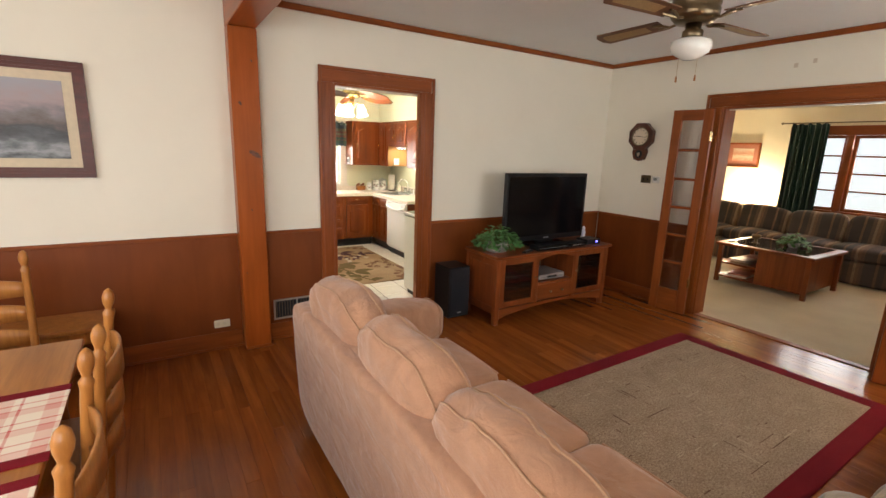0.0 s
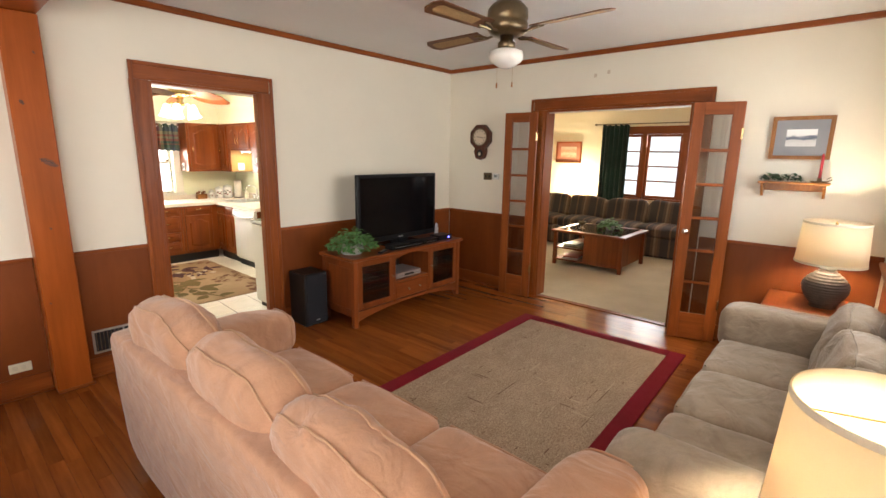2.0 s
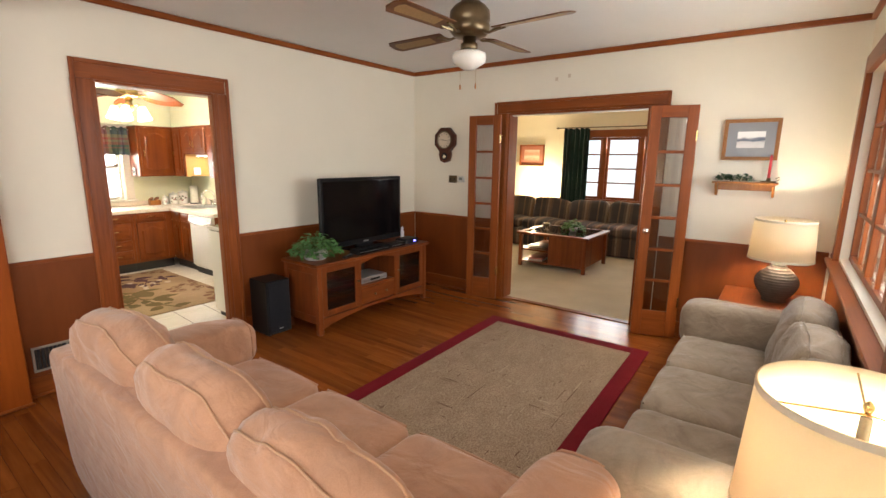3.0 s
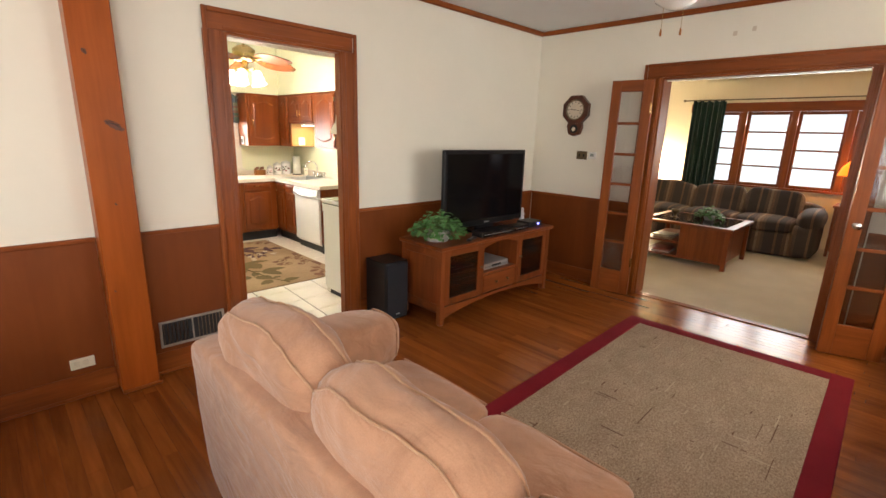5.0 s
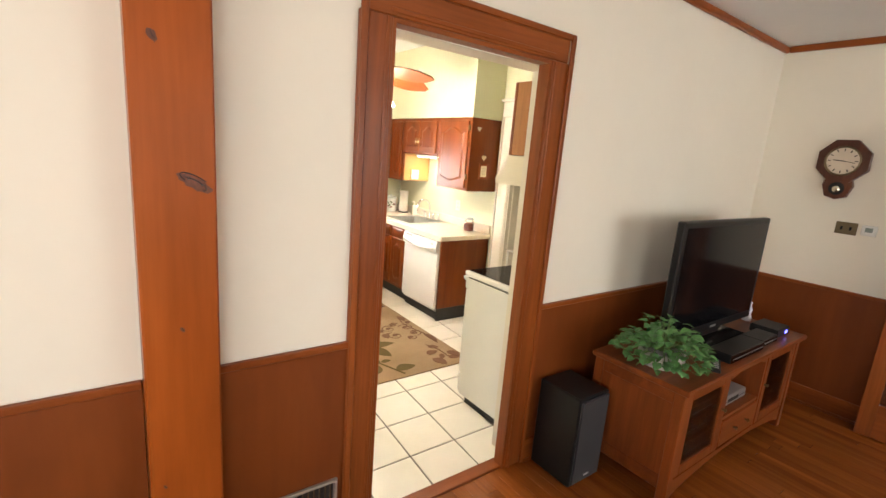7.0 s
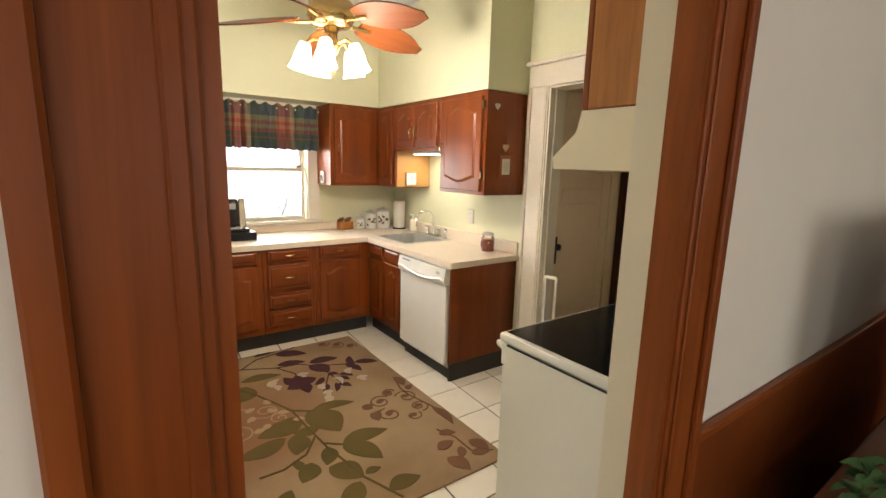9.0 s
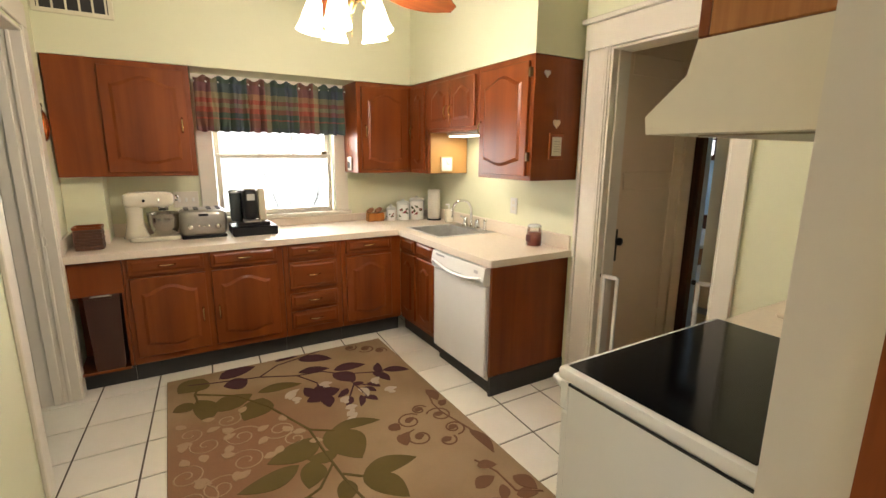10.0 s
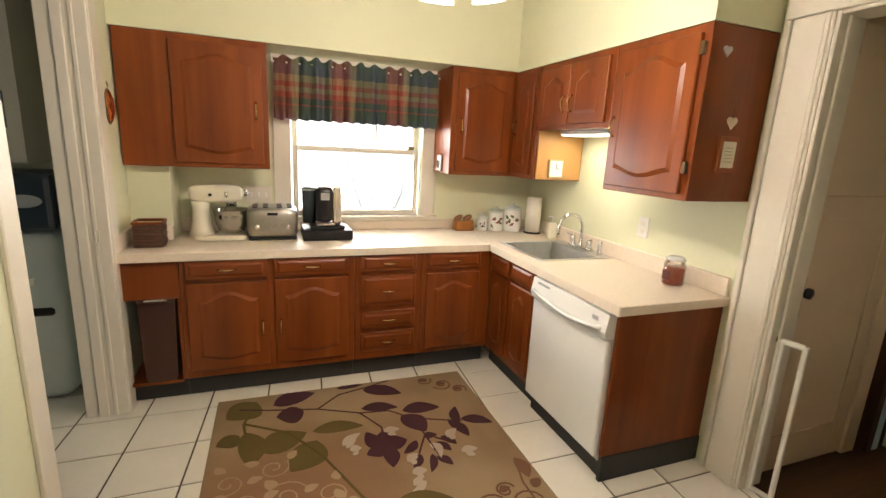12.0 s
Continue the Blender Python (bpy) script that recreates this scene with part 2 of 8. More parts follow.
M_MAPLE = wood("honey_maple", (0.29, 0.105, 0.022), (0.38, 0.150, 0.034), (0.46, 0.195, 0.050), "z", 0.32, 0.2)
M_MAPLEY = wood("honey_maple_y", (0.29, 0.105, 0.022), (0.38, 0.150, 0.034), (0.46, 0.195, 0.050), "y", 0.32, 0.2)
M_LEAF = plain("leaf_green", (0.085, 0.22, 0.065), 0.45, vary=0.5, scale=26)
M_RED = cloth("red_wool", (0.15, 0.004, 0.010), (0.20, 0.007, 0.015), 300, 0.95, 0.5, 0.0)


# ---- mesh helpers ----
def boxb(bm, x0, y0, z0, x1, y1, z1, bevel=0.0, m=None, seg=1):
    r = bmesh.ops.create_cube(bm, size=1.0)
    t = Matrix.Translation(((x0 + x1) / 2, (y0 + y1) / 2, (z0 + z1) / 2)) @ Matrix.Diagonal((abs(x1 - x0), abs(y1 - y0), abs(z1 - z0), 1))
    if m is not None:
        t = m @ t
    bmesh.ops.transform(bm, matrix=t, verts=r["verts"])
    if bevel:
        es = list({e for v in r["verts"] for e in v.link_edges})
        bmesh.ops.bevel(bm, geom=es, offset=bevel, segments=seg, affect="EDGES", profile=0.5)
    return bm


def box(x0, y0, z0, x1, y1, z1, bevel=0.0, m=None, seg=1):
    return boxb(bmesh.new(), x0, y0, z0, x1, y1, z1, bevel, m, seg)


def lathe(profile, at=(0, 0, 0), n=24, bm=None, m=None, cap=True):
    """A turned shape: profile of (radius, height) pairs about a standing axis."""
    bm = bm or bmesh.new()
    rings = []
    t = Matrix.Translation(at) if m is None else m
    for r, z in profile:
        rings.append([bm.verts.new(t @ Vector((r * math.cos(2 * math.pi * i / n), r * math.sin(2 * math.pi * i / n), z))) for i in range(n)])
    for a, b in zip(rings, rings[1:]):
        for i in range(n):
            bm.faces.new((a[i], a[(i + 1) % n], b[(i + 1) % n], b[i]))
    for ring, flip in ((rings[0], True), (rings[-1], False)):
        if cap and (ring[0].co - ring[n // 2].co).length > 1e-4:
            bm.faces.new(ring[::-1] if flip else ring)
    return bm


def tube(points, radius, n=8, bm=None, cap=True):
    """A round bar along a line of points."""
    bm = bm or bmesh.new()
    pts = [Vector(p) for p in points]
    rings = []
    for i, p in enumerate(pts):
        d = (pts[min(i + 1, len(pts) - 1)] - pts[max(i - 1, 0)]).normalized()
        u = d.cross(Vector((0, 0, 1)))
        if u.length < 1e-3:
            u = d.cross(Vector((1, 0, 0)))
        u.normalize()
        w = d.cross(u)
        r = radius[i] if isinstance(radius, (list, tuple)) else radius
        rings.append([bm.verts.new(p + r * (math.cos(2 * math.pi * k / n) * u + math.sin(2 * math.pi * k / n) * w)) for k in range(n)])
    for a, b in zip(rings, rings[1:]):
        for k in range(n):
            bm.faces.new((a[k], a[(k + 1) % n], b[(k + 1) % n], b[k]))
    if cap:
        bm.faces.new(rings[0][::-1])
        bm.faces.new(rings[-1])
    return bm


def prism(outline, y0, y1, bm=None, m=None):
    """A flat outline of (x, z) pairs drawn out from y0 to y1."""
    bm = bm or bmesh.new()
    t = m or Matrix.Identity(4)
    a = [bm.verts.new(t @ Vector((x, y0, z))) for x, z in outline]
    b = [bm.verts.new(t @ Vector((x, y1, z))) for x, z in outline]
    n = len(outline)
    bm.faces.new(a)
    bm.faces.new(b[::-1])
    for i in range(n):
        bm.faces.new((a[i], b[i], b[(i + 1) % n], a[(i + 1) % n]))
    bmesh.ops.recalc_face_normals(bm, faces=bm.faces)
    return bm


def puff(w, d, h, power=4.0, n=10, crown=0.0, lump=0.006, seed=0.0, m=None, bm=None):
    """A stuffed block: rounded all over, crowned on top, with slight lumps."""
    bm = bm or bmesh.new()
    k, seen = n + 1, {}

    def vert(i, j, l):
        key = (i, j, l)
        if key not in seen:
            c = Vector((2 * i / k - 1, 2 * j / k - 1, 2 * l / k - 1))
            f = (abs(c.x) ** power + abs(c.y) ** power + abs(c.z) ** power) ** (1 / power)
            p = c / f
            q = Vector((p.x * w / 2, p.y * d / 2, p.z * h / 2))
            q.z += crown * (1 - p.x * p.x) * (1 - p.y * p.y) * (1 if p.z > 0 else -0.3)
            q += noise.noise_vector(q * 5.0 + Vector((seed, seed * 2, 0))) * lump + noise.noise_vector(q * 14 + Vector((seed, 3, 1))) * lump * 0.4
            seen[key] = bm.verts.new(m @ q if m is not None else q)
        return seen[key]

    for a in range(k):
        for b in range(k):
            for e, flip in ((0, False), (k, True)):
                for quad in (((a, b, e), (a, b + 1, e), (a + 1, b + 1, e), (a + 1, b, e)), ((e, a, b), (e, a, b + 1), (e, a + 1, b + 1), (e, a + 1, b)), ((b, e, a), (b + 1, e, a), (b + 1, e, a + 1), (b, e, a + 1))):
                    vs = [vert(*c) for c in quad]
                    bm.faces.new(vs[::-1] if flip else vs)
    return bm


def finish(ob, smooth):
    for p in ob.data.polygons:
        p.use_smooth = smooth


def part(name, bm, material, parent=None, label="", smooth=False, m=None):
    me = bpy.data.meshes.new(name)
    bm.normal_update()
    bm.to_mesh(me)
    bm.free()
    me.materials.append(material)
    ob = new(name, me)
    if parent is not None:
        ob.parent = parent
    if m is not None:
        ob.matrix_basis = m
    finish(ob, smooth)
    if label:
        ob["label"] = label
    return ob


def auto(ob, deg=35):
    """Smooth over gentle angles, sharp at corners."""
    ob.data.set_sharp_from_angle(angle=radians(deg))
    for p in ob.data.polygons:
        p.use_smooth = True
    return ob


def thing(name, label, category, m=None, group="", kind=""):
    ob = new(name)
    ob.empty_display_size = 0.1
    if m is not None:
        ob.matrix_basis = m
    return tagged(ob, label, category, group, kind)


def structure(name, bm, material, label="", category=""):
    ob = part(name, bm, material)
    return tagged(ob, label, category, kind="structure")


# ---- the shell: living and dining room ----
H, HK, HF = 2.61, 2.72, 2.52
NX0, NX1, NZ = 1.38, 2.20, 2.08          # doorway to the kitchen
EY0, EY1, EZ = 0.92, 2.36, 2.07          # wide doorway to the family room
YS = -0.50                               # south wall
XW = -2.60                               # west wall


def wall_x(bm, x0, x1, y0, y1, z1, holes=()):
    """A wall that runs along x, with holes (a, b, low, high)."""
    at = x0
    for a, b, lo, hi in sorted(holes):
        boxb(bm, at, y0, 0, a, y1, z1)
        if lo > 0:
            boxb(bm, a, y0, 0, b, y1, lo)
        boxb(bm, a, y0, hi, b, y1, z1)
        at = b
    boxb(bm, at, y0, 0, x1, y1, z1)
    return bm


def wall_y(bm, y0, y1, x0, x1, z1, holes=()):
    at = y0
    for a, b, lo, hi in sorted(holes):
        boxb(bm, x0, at, 0, x1, a, z1)
        if lo > 0:
            boxb(bm, x0, a, 0, x1, b, lo)
        boxb(bm, x0, a, hi, x1, b, z1)
        at = b
    boxb(bm, x0, at, 0, x1, y1, z1)
    return bm


structure("wall_north", wall_x(bmesh.new(), XW - 0.15, 4.74, 3.70, 3.752, HK, [(NX0, NX1, 0, NZ)]), M_WALL, "cream painted wall above wood wainscot", "wall")
structure("wall_east", wall_y(bmesh.new(), YS - 0.15, 3.78, 4.74, 4.82, H + 0.1, [(EY0, EY1, 0, EZ)]), M_WALL, "cream painted wall with a wide doorway", "wall")
SWX0, SWX1, SWZ0, SWZ1 = 2.20, 4.36, 0.93, 2.16
structure("wall_south", wall_x(bmesh.new(), XW - 0.15, 4.74, YS - 0.15, YS, H + 0.1, [(-1.7, -0.1, 0.95, 2.2), (SWX0, SWX1, SWZ0, SWZ1)]), M_WALL, "cream painted wall with windows", "wall")
structure("wall_west", wall_y(bmesh.new(), YS, 3.70, XW - 0.15, XW, H + 0.1, [(-0.2, 2.3, 0.8, 2.2)]), M_WALL, "cream painted dining wall", "wall")
structure("ceiling", box(XW - 0.15, YS - 0.15, H, 4.74, 3.70, H + 0.08), M_CEIL, "white painted ceiling", "ceiling")
FLOOR = structure("floor", box(XW - 0.15, YS - 0.15, -0.12, 4.80, 3.76, -0.012), M_GAP, "oak strip floor", "floor")

# wainscot, cap rail and baseboard along the walls
WZ = 0.885


def wains_x(name, x0, x1, y, s):
    """Along x; s: -1 when the room lies towards lower y."""
    w = structure(name, box(x0, y, 0.0, x1, y + s * 0.012, WZ, 0.001), M_PANEL, "smooth stained wood wainscot panels", "wainscot")
    part("cap_rail", box(x0, y, WZ, x1, y + s * 0.024, WZ + 0.025, 0.004), M_TRIMX, w)
    part("baseboard", box(x0, y + s * 0.012, 0.0, x1, y + s * 0.028, 0.135, 0.004), M_TRIMX, w)
    part("shoe_mould", box(x0, y + s * 0.028, 0.0, x1, y + s * 0.043, 0.018, 0.005), M_TRIMX, w)
    return w


def wains_y(name, y0, y1, x, s):
    w = structure(name, box(x, y0, 0.0, x + s * 0.012, y1, WZ, 0.001), M_PANEL, "smooth stained wood wainscot panels", "wainscot")
    part("cap_rail", box(x, y0, WZ, x + s * 0.024, y1, WZ + 0.025, 0.004), M_TRIMY, w)
    part("baseboard", box(x + s * 0.012, y0, 0.0, x + s * 0.028, y1, 0.135, 0.004), M_TRIMY, w)
    part("shoe_mould", box(x + s * 0.028, y0, 0.0, x + s * 0.043, y1, 0.018, 0.005), M_TRIMY, w)
    return w


PX0, PX1, PY = 0.605, 0.795, 3.565
wains_x("wainscot_1", XW, PX0 - 0.002, 3.70, -1)
wains_x("wainscot_2", PX1 + 0.002, NX0 - 0.12, 3.70, -1)
wains_x("wainscot_3", NX1 + 0.12, 4.738, 3.70, -1)
wains_y("wainscot_4", EY1 + 0.175, 3.672, 4.74, -1)
wains_y("wainscot_5", YS + 0.03, EY0 - 0.175, 4.74, -1)
wains_x("wainscot_6", XW, 4.71, YS, 1)
wains_y("wainscot_7", YS + 0.03, 3.66, XW, 1)

# crown strips
CR = 0.045
for nm, bmx, mt in (("crown_1", box(PX1, 3.70 - 0.03, H - CR, 4.74, 3.70, H, 0.008), M_TRIMX), ("crown_2", box(4.71, YS, H - CR, 4.74, 3.668, H, 0.008), M_TRIMY),
                    ("crown_3", box(PX1, YS, H - CR, 4.708, YS + 0.03, H, 0.008), M_TRIMX), ("crown_4", box(XW, 3.67, H - CR, PX0, 3.70, H, 0.008), M_TRIMX)):
    structure(nm, bmx, mt, "dark stained wood crown strip", "crown moulding")

# post and ceiling beam between living and dining room
post = thing("wooden_post", "tall orange-stained pine post with dark knots", "post")
auto(part("shaft", box(PX0, PY, 0, PX1, 3.699, 2.37, 0.006), M_POST, post))
for kx, kz, kr in ((0.742, 1.508, 0.022), (0.66, 1.86, 0.013), (0.70, 1.10, 0.007), (0.64, 0.62, 0.006), (0.75, 2.15, 0.008)):
    big = kr > 0.015
    tilt = 28 if big else 60
    face = pose(kx, PY, kz) @ Matrix.Rotation(radians(tilt), 4, "Y") @ pose(0, 0, 0, 90, 0, 0)
    rk = random.Random(int(kz * 100))
    bm = bmesh.new()
    ring = []
    for j in range(20):
        t = 2 * math.pi * j / 20
        f = kr * (0.8 + 0.35 * rk.random())
        ring.append(bm.verts.new(face @ Vector((f * math.cos(t) * (2.0 if big else 1.3), f * math.sin(t) * 0.75, 0.0008))))
    bm.faces.new(ring)
    k = part("knot", bm, plain("knot_wood_%d" % int(kz * 100), (0.13, 0.038, 0.022), 0.4, vary=0.5, scale=45), post, "dark knot in the pine")
    if big:
        for r0, sw, oy in ((1.9, 0.55, 0.25), (1.5, 0.5, -0.15), (0.9, 0.3, 0.0)):
            part("crack", tube([tuple(face @ Vector((kr * r0 * math.cos(math.pi * q / 8 + oy * 4), kr * sw * math.sin(math.pi * q / 8 + oy * 4) + kr * oy, 0.0008))) for q in range(9)], 0.0016, 5), plain("knot_crack_%d" % int(r0 * 10), (0.03, 0.010, 0.008), 0.5), k)
    else:
        part("crack", tube([tuple(face @ Vector((kr * 0.7 * u, kr * 0.2 * u * u, 0.0008))) for u in (-1, -0.3, 0.4, 1)], 0.0013, 5), plain("knot_crack_s%d" % int(kz * 100), (0.05, 0.014, 0.010), 0.5), k)
part("shoe", box(PX0 - 0.002, PY - 0.015, 0, PX1 + 0.012, PY, 0.02, 0.005), M_TRIMX, post)
beam = thing("ceiling_beam", "stained pine beam under the ceiling", "beam")
auto(part("beam_body", box(PX0, YS + 0.002, 2.372, PX1, 3.699, H - 0.001, 0.006), wood("pine_beam", (0.27, 0.060, 0.010), (0.33, 0.077, 0.013), (0.385, 0.096, 0.018), "y", 0.32, 0.15, 0.6, 0, 0.25), beam))


# doorway trim
def casing_x(name, x0, x1, ztop, y, s, w, mv, mh, label):
    """Door casing on a wall along x. s: side of the room."""
    c = thing(name, label, "door casing", kind="structure")
    for a, b, out in ((x0 - w, x0, -1), (x1, x1 + w, 1)):
        bm = box(a, y, 0, b, y + s * 0.018, ztop + 0.001, 0.003)
        e = a if out < 0 else b - 0.028
        boxb(bm, e, y + s * 0.018, 0, e + 0.028, y + s * 0.032, ztop + w, 0.004)
        i = b - 0.03 if out < 0 else a + 0.012
        boxb(bm, i, y + s * 0.018, 0, i + 0.018, y + s * 0.024, ztop, 0.003)
        part("side_casing", bm, mv, c)
    bm = box(x0 - w + 0.029, y, ztop + 0.002, x1 + w - 0.029, y + s * 0.018, ztop + w, 0.003)
    boxb(bm, x0 - w + 0.029, y + s * 0.018, ztop + w - 0.028, x1 + w - 0.029, y + s * 0.032, ztop + w, 0.004)
    boxb(bm, x0 - 0.01, y + s * 0.018, ztop + 0.012, x1 + 0.01, y + s * 0.024, ztop + 0.03, 0.003)
    part("head_casing", bm, mh, c)
    return c


casing_x("door_casing_1", NX0, NX1, NZ, 3.70, -1, 0.125, M_TRIM, M_TRIMX, "stained wood casing round the kitchen doorway")
jamb = thing("door_jamb_1", "doorway lining, wood outside and white inside", "door jamb", kind="structure")
for x0, x1 in ((NX0 - 0.001, NX0 + 0.016), (NX1 - 0.016, NX1 + 0.001)):
    part("jamb_board", box(x0, 3.69, 0, x1, 3.752, NZ), M_TRIM, jamb)
    k = -0.028 if x0 < 2 else 0.097
    part("jamb_board", box(x0 + k, 3.753, 0, x1 + k + (0.003 if k < 0 else 0.0), 3.879, NZ), M_WHITE, jamb, "white painted inner jamb")
part("jamb_head", box(NX0 + 0.016, 3.69, NZ - 0.016, NX1 - 0.016, 3.752, NZ + 0.001), M_TRIMX, jamb)
part("jamb_head", box(NX0 - 0.012, 3.753, NZ - 0.02, NX1 + 0.079, 3.879, NZ), M_WHITE, jamb, "white painted inner jamb")
part("threshold", box(NX0, 3.70, -0.011, NX1, 3.775, 0.008, 0.004), M_TRIMX, jamb, "worn wooden threshold strip")


def casing_y(name, y0, y1, ztop, x, s, w, mv, mh, label, head=0.12):
    c = thing(name, label, "door casing", kind="structure")
    for a, b, out in ((y0 - w, y0, -1), (y1, y1 + w, 1)):
        bm = box(x, a, 0, x + s * 0.018, b, ztop + 0.001, 0.003)
        e = a if out < 0 else b - 0.028
        boxb(bm, x + s * 0.018, e, 0, x + s * 0.032, e + 0.028, ztop + head * 0.99, 0.004)
        i = b - 0.03 if out < 0 else a + 0.012
        boxb(bm, x + s * 0.018, i, 0, x + s * 0.024, i + 0.018, ztop, 0.003)
        part("side_casing", bm, mv, c)
    bm = box(x, y0 - w + 0.029, ztop + 0.002, x + s * 0.018, y1 + w - 0.029, ztop + head, 0.003)
    boxb(bm, x + s * 0.018, y0 - w + 0.029, ztop + head - 0.028, x + s * 0.032, y1 + w - 0.029, ztop + head, 0.004)
    boxb(bm, x + s * 0.018, y0 - 0.01, ztop + 0.012, x + s * 0.024, y1 + 0.01, ztop + 0.03, 0.003)
    part("head_casing", bm, mh, c)
    return c


casing_y("door_casing_2", EY0, EY1, EZ, 4.74, -1, 0.165, M_TRIM, M_TRIMY, "stained wood casing round the wide doorway")
jamb2 = thing("door_jamb_2", "stained wood doorway lining", "door jamb", kind="structure")
for y0, y1 in ((EY0 - 0.001, EY0 + 0.018), (EY1 - 0.018, EY1 + 0.001)):
    part("jamb_board", box(4.73, y0, 0, 4.91, y1, EZ), M_TRIM, jamb2)
part("jamb_head", box(4.73, EY0 + 0.018, EZ - 0.018, 4.91, EY1 - 0.018, EZ + 0.001), M_TRIMY, jamb2)
part("track", box(4.77, EY0 + 0.03, EZ - 0.03, 4.80, EY1 - 0.03, EZ - 0.0185), M_STEEL, jamb2, "thin metal door track")
casing_y("door_casing_3", EY0, EY1, EZ, 4.90, 1, 0.12, M_TRIM, M_TRIMY, "stained wood casing seen from the family room")


# ---- the shell: family room ----
FX1, FY0, FY1 = 9.0, -2.6, 5.3
FWY = (3.0, 2.33, 1.665, 1.0)
structure("wall_family_west", wall_y(bmesh.new(), FY0, FY1, 4.82, 4.90, HF + 0.1, [(EY0, EY1, 0, EZ)]), M_FAMILY, "cream family room wall", "wall")
structure("wall_family_north", box(4.82, FY1, 0, FX1 + 0.15, FY1 + 0.12, HF + 0.1), M_FAMILY, "cream family room wall", "wall")
structure("wall_family_south", box(4.82, FY0 - 0.12, 0, FX1 + 0.15, FY0, HF + 0.1), M_FAMILY, "cream family room wall", "wall")
structure("wall_family_east", wall_y(bmesh.new(), FY0, FY1, FX1, FX1 + 0.15, HF + 0.1, [(0.66, 3.34, 0.86, 2.04)]), M_FAMILY, "cream family room wall with a row of windows", "wall")
structure("ceiling_family", box(4.82, FY0, HF, FX1, FY1, HF + 0.08), M_CEIL, "white family room ceiling", "ceiling")
structure("carpet", box(4.80, FY0, -0.10, FX1 + 0.1, FY1, 0.004), M_CARPET, "plain beige fitted carpet", "carpet")

# ---- the shell: kitchen ----
KX0, KX1, KY0, KY1 = 0.99, 3.71, 3.86, 7.47
KWX0, KWX1, KWZ0, KWZ1 = 1.87, 2.78, 0.955, 1.90
PDY0, PDY1 = 5.98, 6.82                   # pantry doorway in the west wall
HDY0, HDY1, HDZ = 4.725, 5.42, 2.02        # passage doorway in the east wall
structure("wall_kitchen_south", wall_x(bmesh.new(), XW, 4.95, 3.753, KY0, HK + 0.1, [(NX0 - 0.03, NX1 + 0.10, 0, NZ)]), M_GREEN, "pale green kitchen wall", "wall")
structure("wall_kitchen_north", wall_x(bmesh.new(), -1.0, 4.95, KY1, KY1 + 0.16, HK + 0.1, [(KWX0, KWX1, KWZ0, KWZ1)]), M_GREEN, "pale green kitchen wall with a window", "wall")
structure("wall_kitchen_west", wall_y(bmesh.new(), KY0, KY1, KX0 - 0.17, KX0, HK + 0.1, [(PDY0, PDY1, 0, 2.05)]), M_GREEN, "pale green kitchen wall", "wall")
structure("wall_kitchen_east", wall_y(bmesh.new(), KY0, KY1, KX1, KX1 + 0.10, HK + 0.1, [(HDY0, HDY1, 0, HDZ)]), M_GREEN, "pale green kitchen wall", "wall")
structure("wall_chase", box(KX0, 7.22, 0.862, 1.20, KY1, 1.98), M_GREEN, "boxed-in corner of the green wall", "wall")
structure("ceiling_kitchen", box(-1.0, 3.78, HK, 4.95, KY1, HK + 0.08), M_CEIL, "pale kitchen ceiling", "ceiling")
sof = structure("soffit_1", box(KX0, 7.13, 1.985, 3.338, KY1, HK - 0.001), M_GREEN, "pale green soffit above the cabinets", "soffit")
structure("soffit_2", box(3.34, 5.62, 1.985, KX1, KY1, HK - 0.001), M_GREEN, "pale green soffit above the cabinets", "soffit")
KFLOOR = structure("floor_kitchen", box(-1.0, 3.76, -0.12, KX1 + 0.06, KY1, -0.006), M_GROUT, "cream ceramic tile floor with dark joints", "floor")
structure("floor_passage", box(KX1 + 0.06, 3.86, -0.12, 6.3, KY1, 0.0), wood("passage_floor", (0.05, 0.02, 0.009), (0.09, 0.04, 0.016), (0.14, 0.062, 0.026), "x", 0.4), "dark wood passage floor", "floor")


# ---- windows ----
M_BACK = glow("bright_daylight", (0.92, 0.96, 1.0), 4.0)
M_BACK2 = glow("soft_daylight", (0.80, 0.93, 1.0), 0.95)


def sash(parent, axis, a0, a1, z0, z1, depth0, depth1, rows, cols, mat, stile=0.045, bar=0.018, name="sash"):
    """A glazed sash in a plane along axis, with its bars."""
    def bx(p0, p1, q0, q1, d0=depth0, d1=depth1):
        return (p0, d0, q0, p1, d1, q1) if axis == "x" else (d0, p0, q0, d1, p1, q1)
    bm = bmesh.new()
    boxb(bm, *bx(a0, a0 + stile, z0, z1), 0.003)
    boxb(bm, *bx(a1 - stile, a1, z0, z1), 0.003)
    boxb(bm, *bx(a0 + stile, a1 - stile, z0, z0 + stile), 0.003)
    boxb(bm, *bx(a0 + stile, a1 - stile, z1 - stile, z1), 0.003)
    s = part(name, bm, mat, parent)
    mid = (depth0 + depth1) / 2
    for i in range(1, rows):
        z = z0 + stile + (z1 - z0 - 2 * stile) * i / rows
        part("glazing_bar", box(*bx(a0 + stile, a1 - stile, z - bar / 2, z + bar / 2, depth0 + 0.006, depth1 - 0.006)), mat, s)
    for i in range(1, cols):
        a = a0 + stile + (a1 - a0 - 2 * stile) * i / cols
        part("glazing_bar", box(*bx(a - bar / 2, a + bar / 2, z0 + stile, z1 - stile, depth0 + 0.008, depth1 - 0.008)), mat, s)
    p = part("pane", box(*bx(a0 + stile, a1 - stile, z0 + stile, z1 - stile, mid - 0.002, mid + 0.002)), M_GLASS, s)
    p.visible_shadow = False
    return s


